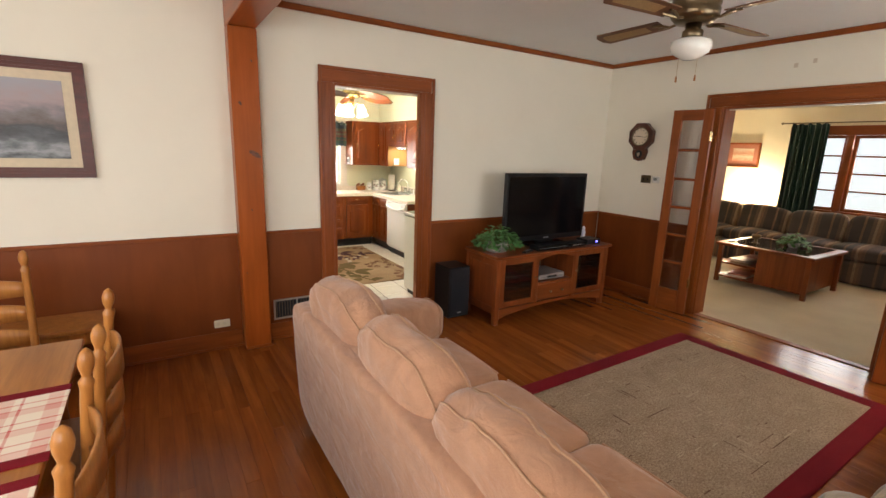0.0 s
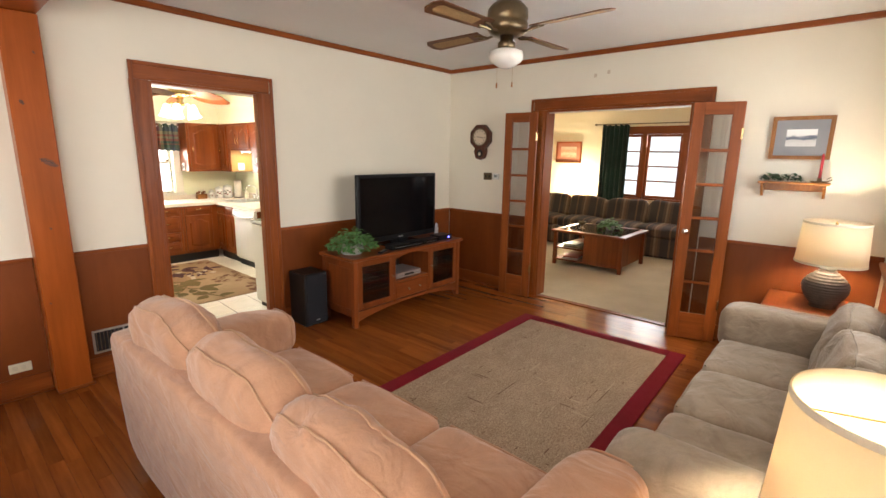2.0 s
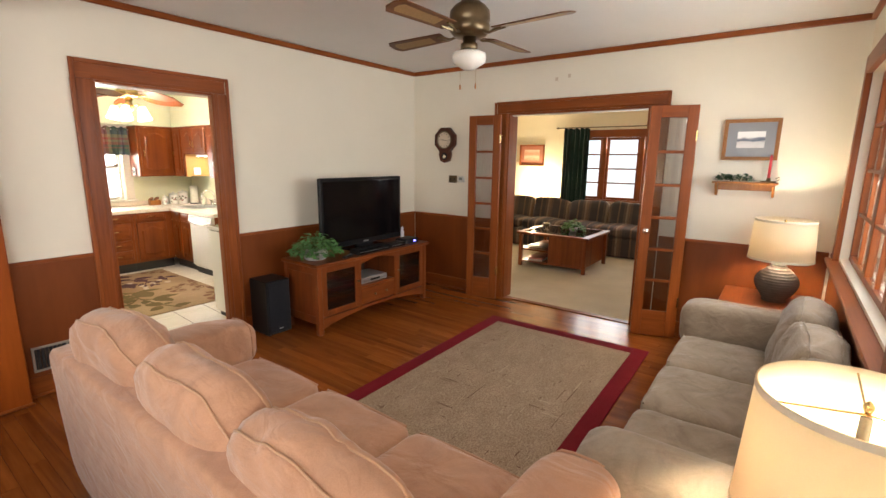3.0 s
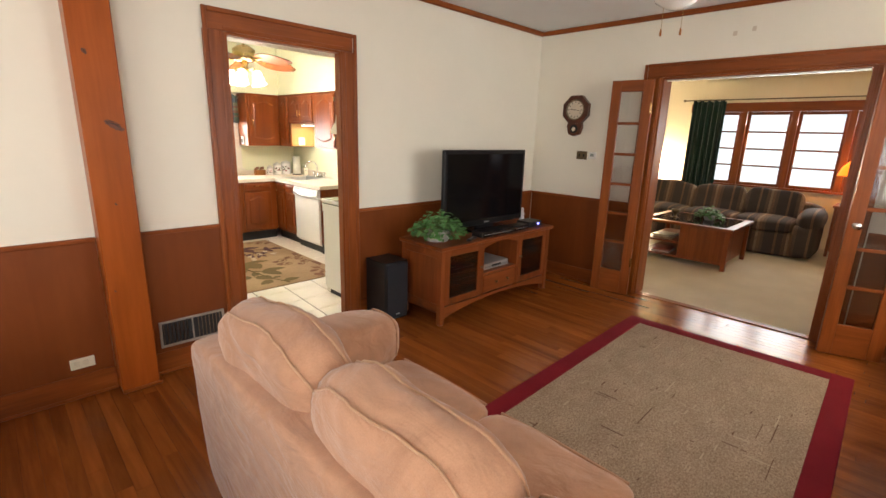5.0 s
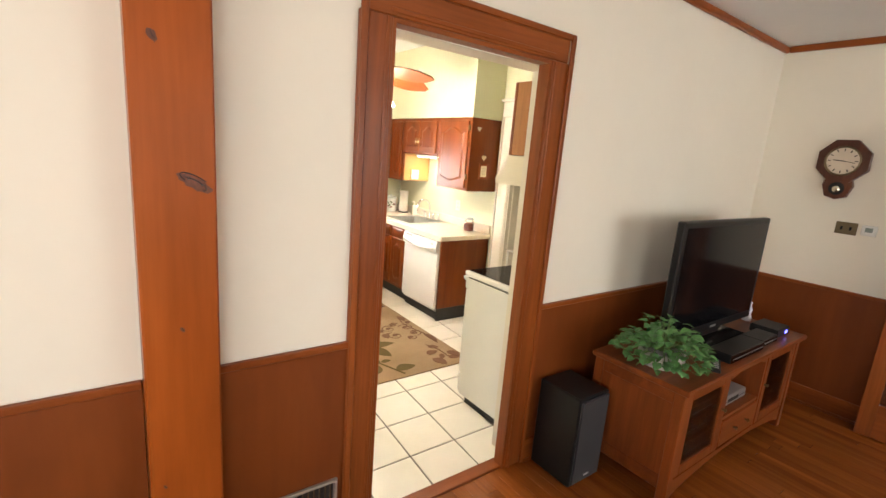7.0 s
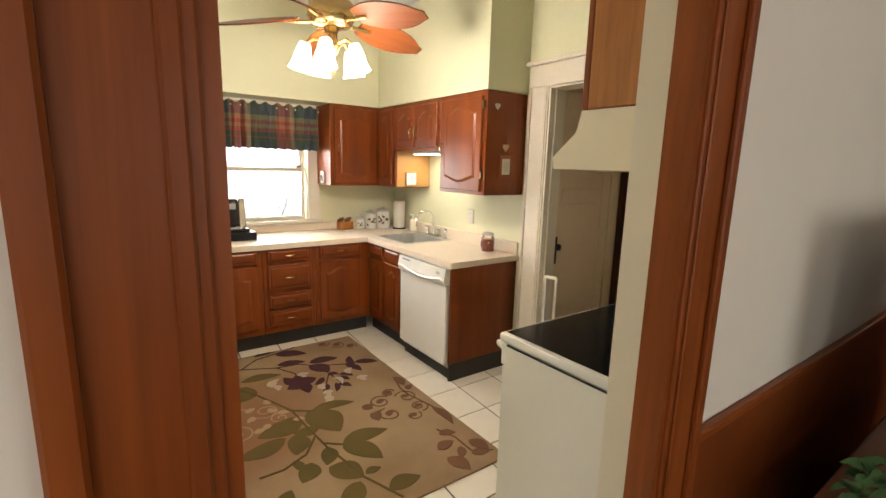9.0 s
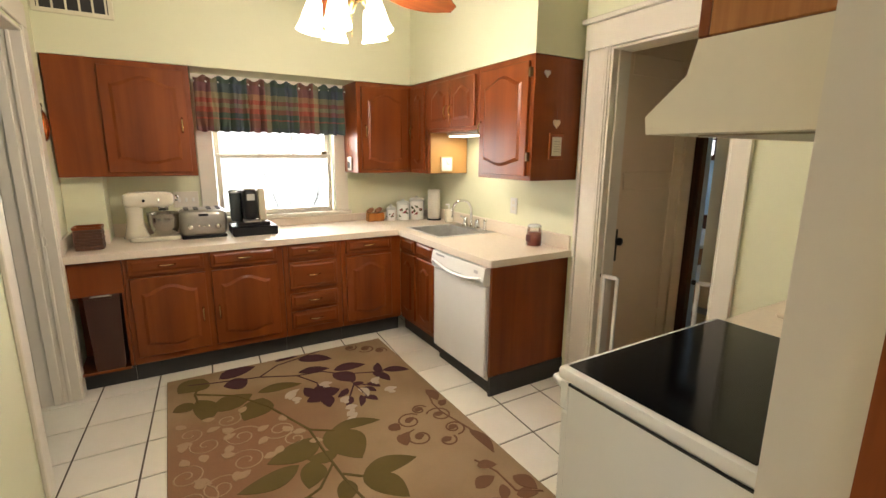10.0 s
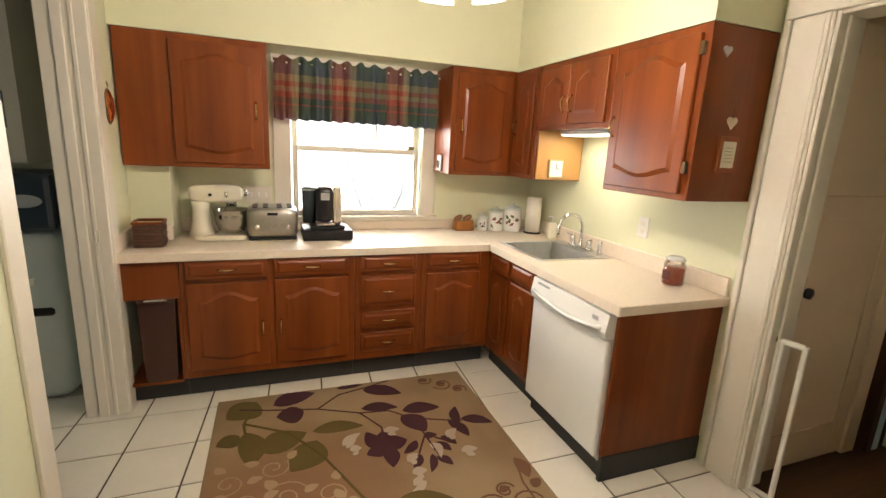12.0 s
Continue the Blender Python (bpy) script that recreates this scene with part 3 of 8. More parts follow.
# south window beside the sofa
win = thing("window_1", "wood-framed window with small panes", "window", kind="structure")
for a, b in ((SWX0 - 0.11, SWX0), (SWX1, SWX1 + 0.11)):
    part("window_casing", box(a, YS, SWZ0 - 0.02, b, YS + 0.035, SWZ1 + 0.12, 0.004), M_TRIM, win)
part("head_casing", box(SWX0, YS, SWZ1, SWX1, YS + 0.035, SWZ1 + 0.12, 0.004), M_TRIMX, win)
part("window_sill", box(SWX0 - 0.13, YS - 0.05, SWZ0 - 0.045, SWX1 + 0.13, YS + 0.07, SWZ0 - 0.018, 0.006), M_TRIMX, win)
for i in range(3):
    w3 = (SWX1 - SWX0) / 3
    sash(win, "x", SWX0 + w3 * i, SWX0 + w3 * (i + 1), SWZ0 - 0.015, SWZ1, YS - 0.09, YS - 0.05, 4, 2, M_TRIM, 0.05, 0.02)
tagged(part("backdrop_south", box(-4.0, YS - 2.2, -0.5, 6.0, YS - 2.18, 4.5), M_BACK), "bright overcast daylight beyond the window", "backdrop", kind="structure")

# family room windows
fwin = thing("window_2", "row of wood casement windows with small panes", "window", kind="structure")
part("head_casing", box(FX1 - 0.03, 0.60, 2.0, FX1, 3.46, 2.14, 0.004), M_TRIMY, fwin)
part("window_sill", box(FX1 - 0.06, 0.60, 0.83, FX1 + 0.04, 3.46, 0.86, 0.004), M_TRIMY, fwin)
for y in FWY:
    sash(fwin, "y", y - 0.295, y + 0.295, 0.86, 2.0, FX1 + 0.03, FX1 + 0.07, 4, 1, M_TRIM, 0.045, 0.026)
for y in (3.335, 2.665, 1.9975, 1.3325, 0.665):
    part("mullion", box(FX1 - 0.028, y - 0.042, 0.86, FX1 + 0.09, y + 0.042, 2.0, 0.004), M_TRIM, fwin)
tagged(part("backdrop_east", box(FX1 + 2.5, -3.0, -0.5, FX1 + 2.52, 7.0, 4.5), M_BACK2), "pale blue overcast daylight beyond the window", "backdrop", kind="structure")

# kitchen window
kwin = thing("window_3", "white double-hung kitchen window", "window", kind="structure")
for a, b in ((KWX0 - 0.11, KWX0), (KWX1, KWX1 + 0.11)):
    part("window_casing", box(a, KY1 - 0.022, 0.93, b, KY1, 1.99, 0.004), M_WHITE, kwin)
part("window_sill", box(KWX0 - 0.13, KY1 - 0.05, KWZ0 - 0.03, KWX1 + 0.13, KY1 + 0.05, KWZ0, 0.005), M_WHITE, kwin)
part("head_casing", box(KWX0, KY1 - 0.022, KWZ1, KWX1, KY1, 1.99, 0.004), M_WHITE, kwin)
sash(kwin, "x", KWX0 + 0.012, KWX1 - 0.012, KWZ0, 1.43, KY1 + 0.03, KY1 + 0.065, 1, 1, M_WHITE, 0.035, 0.015, "lower_sash")
sash(kwin, "x", KWX0 + 0.012, KWX1 - 0.012, 1.395, KWZ1, KY1 + 0.07, KY1 + 0.105, 1, 3, M_WHITE, 0.035, 0.009, "upper_sash")
part("sash_lock", box(KWX1 - 0.10, KY1 + 0.005, 1.43, KWX1 - 0.055, KY1 + 0.05, 1.455, 0.004), M_BRONZE, kwin)
tagged(part("backdrop_north", box(-3.0, KY1 + 3.4, -0.5, 8.0, KY1 + 3.42, 4.5), M_BACK), "bright overcast daylight beyond the window", "backdrop", kind="structure")
# bare shrub outside the kitchen window
shrub = thing("shrub", "bare twiggy shrub outside the window", "shrub", pose(3.0, KY1 + 2.2, 0))
rs = random.Random(4)
bm = bmesh.new()
for i in range(34):
    a, l = rs.uniform(0, 6.28), rs.uniform(0.5, 1.25)
    base = Vector((rs.uniform(-0.1, 0.1), rs.uniform(-0.1, 0.1), 0.0))
    tip = Vector((math.cos(a) * l * 0.5, math.sin(a) * l * 0.3, 0.3 + l))
    midp = (base + tip) / 2 + Vector((rs.uniform(-.1, .1), 0, 0.1))
    tube([base, midp, tip], [0.007, 0.0045, 0.002], 4, bm)
    for j in range(4):
        q = midp.lerp(tip, rs.uniform(0, 1))
        tube([q, q + Vector((rs.uniform(-.25, .25), rs.uniform(-.1, .1), rs.uniform(.05, .3)))], [0.0025, 0.0012], 3, bm)
# daylight glare is put into the pale twig colour
part("twigs", bm, plain("washed_out_twig", (0.55, 0.53, 0.52), 0.8), shrub)
structure("ground", box(-40, -40, -0.7, 60, 60, -0.5), plain("lawn", (0.10, 0.13, 0.06), 0.9, vary=0.3, scale=3), "dull winter lawn round the house", "ground")


# ---- french door leaves ----
def french_leaf(m, label, knob, w=0.43):
    d = thing("french_door_leaf", label, "door", m, "french door leaves")
    t, st = 0.036, 0.085
    z0, z1, bot, top = 0.012, 2.045, 0.235, 0.10
    for a in (0, w - st):
        part("stile", box(a, 0, z0, a + st, t, z1, 0.003), M_TRIM, d)
    part("bottom_rail", box(st, 0, z0, w - st, t, z0 + bot, 0.003), M_TRIMX, d)
    part("top_rail", box(st, 0, z1 - top, w - st, t, z1, 0.003), M_TRIMX, d)
    n = 6
    hgt = (z1 - top - z0 - bot)
    for i in range(n):
        a = z0 + bot + hgt * i / n
        b = z0 + bot + hgt * (i + 1) / n
        if i:
            part("glazing_bar", box(st, 0.003, a - 0.013, w - st, t - 0.003, a + 0.013, 0.003), M_TRIMX, d)
        p = part("pane", box(st - 0.003, t / 2 - 0.002, a + 0.0, w - st + 0.003, t / 2 + 0.002, b), M_DGLASS, d)
        p.visible_shadow = False
    kn = part("door_knob", lathe([(0.022, 0.0), (0.022, 0.004), (0.009, 0.008), (0.009, 0.03), (0.024, 0.036), (0.027, 0.048), (0.018, 0.058), (0.001, 0.06)], n=16, m=pose(knob, 0, 0.98, 90, 0, 0)), M_CHROME, d, "round chrome knob", True)
    for z in (0.3, 1.75):
        part("hinge", box(w - 0.012 if knob < 0.2 else -0.004, -0.003, z, w + 0.004 if knob < 0.2 else 0.012, t + 0.003, z + 0.09, 0.002), M_BRASS, d)
    return d


M_DGLASS = glass_mat("door_glass", (0.86, 0.86, 0.86), 0.0, 0.06)


def yaw_to(x0, y0, x1, y1):
    return math.degrees(math.atan2(y1 - y0, x1 - x0))


french_leaf(pose(4.625, 2.378, 0, 0, 0, yaw_to(4.625, 2.378, 4.575, 2.745)), "stained wood french door leaf standing open", 0.33, 0.37)
french_leaf(pose(4.482, 0.858, 0, 0, 0, yaw_to(4.482, 0.858, 4.59, 0.515)), "stained wood french door leaf with chrome knob, standing open", 0.045, 0.37)


# ---- sofas ----
M_PIPE = cloth("tan_piping", (0.46, 0.265, 0.155), (0.54, 0.32, 0.195), 260, 0.92, 0.25, 0.2)


def boxed_cushion(w, d, h, seed, m):
    """A loose back cushion: two domed panels and a boxing strip, puckered along its two seams."""
    bm = bmesh.new()
    n, sx = 72, w * 0.30
    at = Vector((seed * 1.7, seed, seed * 0.6))

    def point(t, x, r):
        c, q = math.cos(t), math.sin(t)
        f = r / (abs(c) ** 3.8 + abs(q) ** 3.8) ** (1 / 3.8)
        near = math.exp(-((abs(x) - sx) / 0.035) ** 2)
        pucker = 0.007 * math.sin(t * 19 + 5 * noise.noise(Vector((t * 2, seed, x * 9)))) * noise.noise(Vector((t * 3, seed + 4, 0.5)))
        sag = 0.014 * (1 - (f * c) ** 2) if q > 0 else 0.0
        p = Vector((x, f * c * d / 2, f * q * h / 2 + sag * r))
        out = Vector((0, c, q))
        p += out * (pucker * (1.4 + 0.8 * near) * r - 0.006 * near * (r > 0.97))
        p += noise.noise_vector(p * 4.2 + at) * 0.017 + noise.noise_vector(p * 11 + at) * 0.008
        p.x += 0.010 * noise.noise(p * 7 + at)
        return m @ p

    stations = [(0.620 * w, 0.25), (0.592 * w, 0.55), (0.520 * w, 0.78), (0.420 * w, 0.92), (sx + 0.006, 0.985), (sx, 0.99), (sx - 0.008, 0.992), (sx * 0.55, 1.025), (0.0, 1.035)]
    stations += [(-x, r) for x, r in stations[-2::-1]]
    rings = [[bm.verts.new(point(2 * math.pi * k / n, x, r)) for k in range(n)] for x, r in stations]
    for a, b in zip(rings, rings[1:]):
        for k in range(n):
            bm.faces.new((a[k], a[(k + 1) % n], b[(k + 1) % n], b[k]))
    bm.faces.new(rings[0][::-1])
    bm.faces.new(rings[-1])
    bmesh.ops.recalc_face_normals(bm, faces=bm.faces)
    seams = [[tuple(point(-0.30 + (math.pi + 0.6) * k / 48, e * sx, 0.996 if 0 < k < 48 else 0.93)) for k in range(49)] for e in (1, -1)]
    return bm, seams


def sofa(label, m, length, fabric, depth=0.92, seats=3, arm=0.27, back_h=0.80, cush_h=0.95, seed=1.0, reach=0.86, cx=0.235, thick_=0.20, square=3.6):
    """Local: the sitter looks along +x, the length runs along y from 0."""
    s = thing("sofa", label, "sofa", m)
    inner = length - 2 * arm
    sw = inner / seats
    part("base", puff(depth - 0.16, length - 0.04, 0.34, 12, 8, 0, 0.003, seed, pose(depth / 2 - 0.02, length / 2, 0.205)), fabric, s, "", True)
    bm = puff(0.125, length - 0.10, back_h - 0.06, 9, 12, 0, 0.005, seed + 2, pose(0.06, length / 2, (back_h + 0.06) / 2, 0, -3, 0))
    part("back_frame", bm, fabric, s, "", True)
    for i, y in enumerate((arm / 2, length - arm / 2)):
        bm = puff(reach - 0.10, arm - 0.04, 0.50, 9, 8, 0, 0.004, seed + 3 + i, pose(reach / 2 + 0.05, y, 0.31))
        puff(reach + 0.05, arm + 0.03, 0.31, square, 14, 0.0, 0.006, seed + 5 + i, pose(reach / 2 + 0.045, y, 0.515), bm)
        a = part("arm", bm, fabric, s, "", True)
        ring = []
        for k in range(15):
            t = -0.5 + (math.pi + 1.0) * k / 14
            c, q = math.cos(t), math.sin(t)
            f = 0.80 / (abs(c) ** 3.6 + abs(q) ** 3.6) ** (1 / 3.6)
            ring.append((reach / 2 + 0.07 + reach / 2 * 0.855, y + f * c * (arm + 0.03) / 2, 0.515 + f * q * 0.158))
        part("piping", tube(ring, 0.005, 6), fabric, a)
    for i in range(seats):
        y = arm + sw * (i + 0.5)
        c = part("seat_cushion", puff(depth - 0.27, sw + 0.005, 0.18, 8, 12, 0.010, 0.006, seed + 7 + i, pose(0.22 + (depth - 0.27) / 2 + 0.03, y, 0.372)), fabric, s, "", True)
        x1 = 0.22 + (depth - 0.27) + 0.022
        part("piping", tube([(x1 - 0.012, y - sw / 2 + 0.04, 0.448), (x1 - 0.006, y, 0.452), (x1 - 0.012, y + sw / 2 - 0.04, 0.448)], 0.006, 6), fabric, c)
        R = pose(cx, y, (cush_h + 0.42) / 2 - (0.025, 0.0, -0.02)[i % 3], 0, -12, (-2, 1, 2)[i % 3])
        bm, seams = boxed_cushion(thick_, sw + 0.03, cush_h - 0.42, seed + 11 + i * 3, R)
        c = part("back_cushion", bm, fabric, s, "", True)
        for pts in seams:
            part("piping", tube(pts, 0.0036, 6), M_PIPE if fabric is M_SOFA else fabric, c, "", True)
    for x in (0.1, depth - 0.14):
        for y in (0.1, length - 0.1):
            part("foot", lathe([(0.03, 0), (0.035, 0.04), (0.03, 0.06)], (x, y, 0), 12), M_DARK, s)
    return s


S1 = sofa("tan microfibre three-seat sofa with piped loose back cushions", pose(0.685, 0.14, 0), 2.33, M_SOFA, 0.90, back_h=0.78, cush_h=0.935, cx=0.166, reach=0.845, thick_=0.205)
S2 = sofa("taupe microfibre sofa under the window", pose(1.54, -0.45, 0, 0, 0, 90) @ pose(0, -2.19, 0), 2.19, M_SOFA2, 0.77, arm=0.225, back_h=0.74, cush_h=0.87, seed=31.0, reach=0.71, cx=0.15, thick_=0.19, square=5.5)

# ---- living room rug ----
RX0, RX1, RY0, RY1 = 1.30, 4.105, 0.61, 2.105
rug = thing("area_rug", "tan flecked rug with a dark red border", "rug", pose(RX1, RY1, 0, 0, 0, 1.1) @ pose(-RX1, -RY1, 0))


def rug_field():
    m, nt, b = shader("flecked_wool")
    v = coords(nt, (1.0, 1.6, 1.0))
    n1 = noise_node(nt, v, 75, 5, 0.75, 0.8)
    n2 = noise_node(nt, v, 5, 4)
    r = ramp_node(nt, [(0.30, (0.16, 0.095, 0.06)), (0.43, (0.29, 0.20, 0.135)), (0.56, (0.40, 0.295, 0.205)), (0.70, (0.53, 0.42, 0.315))])
    nt.links.new(n1, r.inputs[0])
    r2 = ramp_node(nt, [(0.3, (0.8, 0.8, 0.78)), (0.7, (1, 1, 1))])
    nt.links.new(n2, r2.inputs[0])
    nt.links.new(mix_node(nt, 1.0, r.outputs[0], r2.outputs[0], "MULTIPLY"), b.inputs["Base Color"])
    b.inputs["Roughness"].default_value = 0.95
    b.inputs["Specular IOR Level"].default_value = 0.15
    bump_in(nt, b, noise_node(nt, v, 300, 2), 0.6, 0.003)
    return m


BW = 0.12
part("field", box(RX0 + BW, RY0 + BW, 0.0, RX1 - BW, RY1 - BW, 0.012, 0.002), rug_field(), rug)
for nm, bx in (("a", (RX0, RY0, RX1, RY0 + BW)), ("b", (RX0, RY1 - BW, RX1, RY1)), ("c", (RX0, RY0 + BW, RX0 + BW, RY1 - BW)), ("d", (RX1 - BW, RY0 + BW, RX1, RY1 - BW))):
    part("border", box(bx[0], bx[1], 0.0, bx[2], bx[3], 0.0135, 0.003), M_RED, rug, "dark red border band")
rs = random.Random(11)
M_FLECK = cloth("fleck_wool", (0.12, 0.06, 0.035), (0.16, 0.085, 0.05), 300, 0.95, 0.3, 0.0)
M_FLECK2 = cloth("fleck_wool_pale", (0.42, 0.32, 0.22), (0.50, 0.39, 0.28), 300, 0.95, 0.3, 0.0)
for i in range(110):
    x, y = rs.uniform(RX0 + 0.25, RX1 - 0.35), rs.uniform(RY0 + 0.2, RY1 - 0.2)
    l = rs.uniform(0.02, 0.07) if i % 6 else rs.uniform(0.10, 0.22)
    if rs.random() < 0.6:
        b2 = box(x, y, 0.010, x + l, y + rs.uniform(0.003, 0.008), 0.0125)
    else:
        b2 = box(x, y, 0.010, x + rs.uniform(0.004, 0.008), y + l * 0.6, 0.0125)
    part("fleck", b2, M_FLECK if rs.random() < 0.6 else M_FLECK2, rug)

# ---- television stand ----
stand = thing("tv_stand", "cherry wood media stand with glass doors and arched apron", "tv stand")
TX0, TX1, TY0, TY1, TZ = 2.66, 4.18, 3.05, 3.54, 0.66
part("top", box(TX0 - 0.025, TY0 - 0.025, TZ - 0.03, TX1 + 0.025, TY1 + 0.01, TZ, 0.006), M_STAND, stand)
for x in (TX0, TX1 - 0.05):
    for y in (TY0, TY1 - 0.05):
        part("leg", box(x, y, 0, x + 0.05, y + 0.05, TZ - 0.03, 0.004), M_STANDZ, stand)
for x in (TX0 + 0.012, TX1 - 0.03):
    part("side_panel", box(x, TY0 + 0.05, 0.10, x + 0.018, TY1 - 0.05, TZ - 0.03), M_STANDZ, stand)
for x in (TX0 + 0.004, TX1 - 0.030):
    for z0, z1 in ((0.10, 0.17), (TZ - 0.10, TZ - 0.031)):
        part("side_rail", box(x, TY0 + 0.051, z0, x + 0.026, TY1 - 0.051, z1, 0.003), M_STAND, stand)
part("back_panel", box(TX0 + 0.05, TY1 - 0.02, 0.10, TX1 - 0.05, TY1 - 0.008, TZ - 0.03), M_DARK, stand, "dark fibreboard back")
part("bottom_panel", box(TX0 + 0.031, TY0 + 0.03, 0.13, TX1 - 0.031, TY1 - 0.021, 0.148), M_STAND, stand)
out = [(TX0 + 0.05, 0.15), (TX0 + 0.05, 0.05)] + [(TX0 + 0.05 + (TX1 - TX0 - 0.1) * k / 16, 0.05 + 0.075 * math.sin(math.pi * k / 16) ** 0.7) for k in range(1, 16)] + [(TX1 - 0.05, 0.05), (TX1 - 0.05, 0.15)]
part("apron", prism(out, TY0 + 0.008, TY0 + 0.03), M_STAND, stand)
D1, D2 = TX0 + 0.05, TX1 - 0.05
dw3 = (D2 - D1) / 3
for x in (D1 + dw3 - 0.02, D2 - dw3 - 0.0):
    part("divider", box(x, TY0 + 0.008, 0.15, x + 0.02, TY1 - 0.03, TZ - 0.03), M_STANDZ, stand)
for i, x0 in enumerate((D1, D2 - dw3 + 0.022)):
    x1 = x0 + dw3 - 0.023
    bm = bmesh.new()
    fr = 0.055
    boxb(bm, x0, TY0 + 0.004, 0.16, x0 + fr, TY0 + 0.024, TZ - 0.036, 0.003)
    boxb(bm, x1 - fr, TY0 + 0.004, 0.16, x1, TY0 + 0.024, TZ - 0.036, 0.003)
    boxb(bm, x0 + fr, TY0 + 0.004, 0.16, x1 - fr, TY0 + 0.024, 0.16 + fr, 0.003)
    boxb(bm, x0 + fr, TY0 + 0.004, TZ - 0.036 - fr, x1 - fr, TY0 + 0.024, TZ - 0.036, 0.003)
    dr = part("door", bm, M_STANDZ, stand)
    part("glass", box(x0 + fr, TY0 + 0.012, 0.16 + fr, x1 - fr, TY0 + 0.016, TZ - 0.036 - fr), M_CGLASS, dr, "dark glass").visible_shadow = False
    part("knob", lathe([(0.006, 0), (0.006, 0.012), (0.012, 0.018), (0.001, 0.024)], n=12, m=pose(x1 - 0.025 if i == 0 else x0 + 0.025, TY0 + 0.004, 0.42, 90, 0, 0)), M_BRONZE, dr, "", True)
    for z in (0.285, 0.385, 0.49):
        part("shelf", box(x0, TY0 + 0.03, z, x1, TY1 - 0.03, z + 0.014), M_STAND, stand)
cx0, cx1 = D1 + dw3 + 0.002, D2 - dw3 - 0.002
part("shelf", box(cx0, TY0 + 0.012, 0.33, cx1, TY1 - 0.03, 0.348), M_STAND, stand)
dr = part("drawer", box(cx0 + 0.005, TY0 + 0.004, 0.165, cx1 - 0.005, TY0 + 0.024, 0.325, 0.005), M_STAND, stand)
for x in (cx0 + 0.17, cx0 + 0.33):
    part("knob", lathe([(0.006, 0), (0.006, 0.012), (0.013, 0.018), (0.001, 0.025)], n=12, m=pose(x, TY0 + 0.004, 0.245, 90, 0, 0)), M_BRONZE, dr, "", True)
out = [(cx0, TZ - 0.03)] + [(cx0, TZ - 0.085)] + [(cx0 + (cx1 - cx0) * k / 12, TZ - 0.085 + 0.04 * math.sin(math.pi * k / 12)) for k in range(1, 12)] + [(cx1, TZ - 0.085), (cx1, TZ - 0.03)]
part("arched_rail", prism(out, TY0 + 0.006, TY0 + 0.026), M_STAND, stand)


def device(name, label, category, x0, y0, z0, x1, y1, z1, mat, face=None):
    d = thing(name, label, category)
    auto(part("case", box(x0, y0, z0, x1, y1, z1, 0.004), mat, d))
    if face:
        part("front_panel", box(x0 + 0.004, y0 - 0.003, z0 + 0.004, x1 - 0.004, y0, z1 - 0.004), face, d)
        part("control_strip", box(x0 + 0.02, y0 - 0.0045, z0 + (z1 - z0) * 0.42, x1 - 0.02, y0 - 0.0032, z0 + (z1 - z0) * 0.52), M_STRIP, d)
    return d


M_STRIP = plain("grey_control_strip", (0.22, 0.22, 0.23), 0.35, 0.4)
M_SCREEN2 = plain("smoked_front", (0.02, 0.02, 0.022), 0.15, vary=0.1)
M_SILVER = plain("silver_plastic", (0.50, 0.50, 0.50), 0.3, 0.6)
dv = device("disc_player", "silver disc player on the stand's middle shelf", "disc player", cx0 + 0.06, TY0 + 0.06, 0.35, cx1 - 0.06, TY0 + 0.34, 0.405, M_SILVER, M_SILVER)
part("display", box(cx0 + 0.17, TY0 + 0.0545, 0.368, cx0 + 0.30, TY0 + 0.0568, 0.388), M_BLACK, dv)
device("receiver", "black receiver behind the glass door", "receiver", D1 + 0.03, TY0 + 0.05, 0.149, D1 + dw3 - 0.045, TY0 + 0.40, 0.27, M_BLACK, M_DARK)
device("tape_player", "black tape player behind the glass door", "tape player", D1 + 0.03, TY0 + 0.05, 0.30, D1 + dw3 - 0.045, TY0 + 0.40, 0.375, M_BLACK, M_DARK)
device("video_player", "black video player behind the glass door", "video player", D2 - dw3 + 0.05, TY0 + 0.05, 0.40, D2 - 0.03, TY0 + 0.36, 0.465, M_BLACK, M_DARK)
device("tuner", "black tuner behind the glass door", "tuner", D1 + 0.03, TY0 + 0.05, 0.40, D1 + dw3 - 0.045, TY0 + 0.38, 0.475, M_BLACK, M_SCREEN2)
device("game_console", "dark game console behind the glass door", "game console", D2 - dw3 + 0.05, TY0 + 0.05, 0.149, D2 - 0.04, TY0 + 0.36, 0.26, M_BLACK, M_DARK)

# television
tv = thing("television", "flat black television on the media stand", "television")
VX0, VX1, VY, VZ0, VZ1 = 2.945, 4.065, 3.33, 0.705, 1.388
bm = box(VX0, VY, VZ0, VX1, VY + 0.045, VZ1, 0.008)
boxb(bm, VX0 + 0.15, VY + 0.045, VZ0 + 0.08, VX1 - 0.15, VY + 0.09, VZ1 - 0.08, 0.01)
part("body", bm, M_BLACK, tv)
M_SCREEN = plain("tv_screen", (0.004, 0.004, 0.005), 0.12, vary=0.1, spec=0.22)
part("screen", box(VX0 + 0.035, VY - 0.002, VZ0 + 0.055, VX1 - 0.035, VY - 0.0002, VZ1 - 0.035), M_SCREEN, tv, "glossy black screen")
part("badge", box(3.48, VY - 0.003, VZ0 + 0.02, 3.55, VY - 0.0002, VZ0 + 0.032), M_SILVER, tv)
part("neck", box(3.40, VY + 0.005, TZ + 0.015, 3.63, VY + 0.05, VZ0 + 0.01, 0.004), M_BLACK, tv)
part("foot", box(3.26, 3.20, TZ, 3.77, 3.47, TZ + 0.017, 0.008), M_SCREEN, tv)
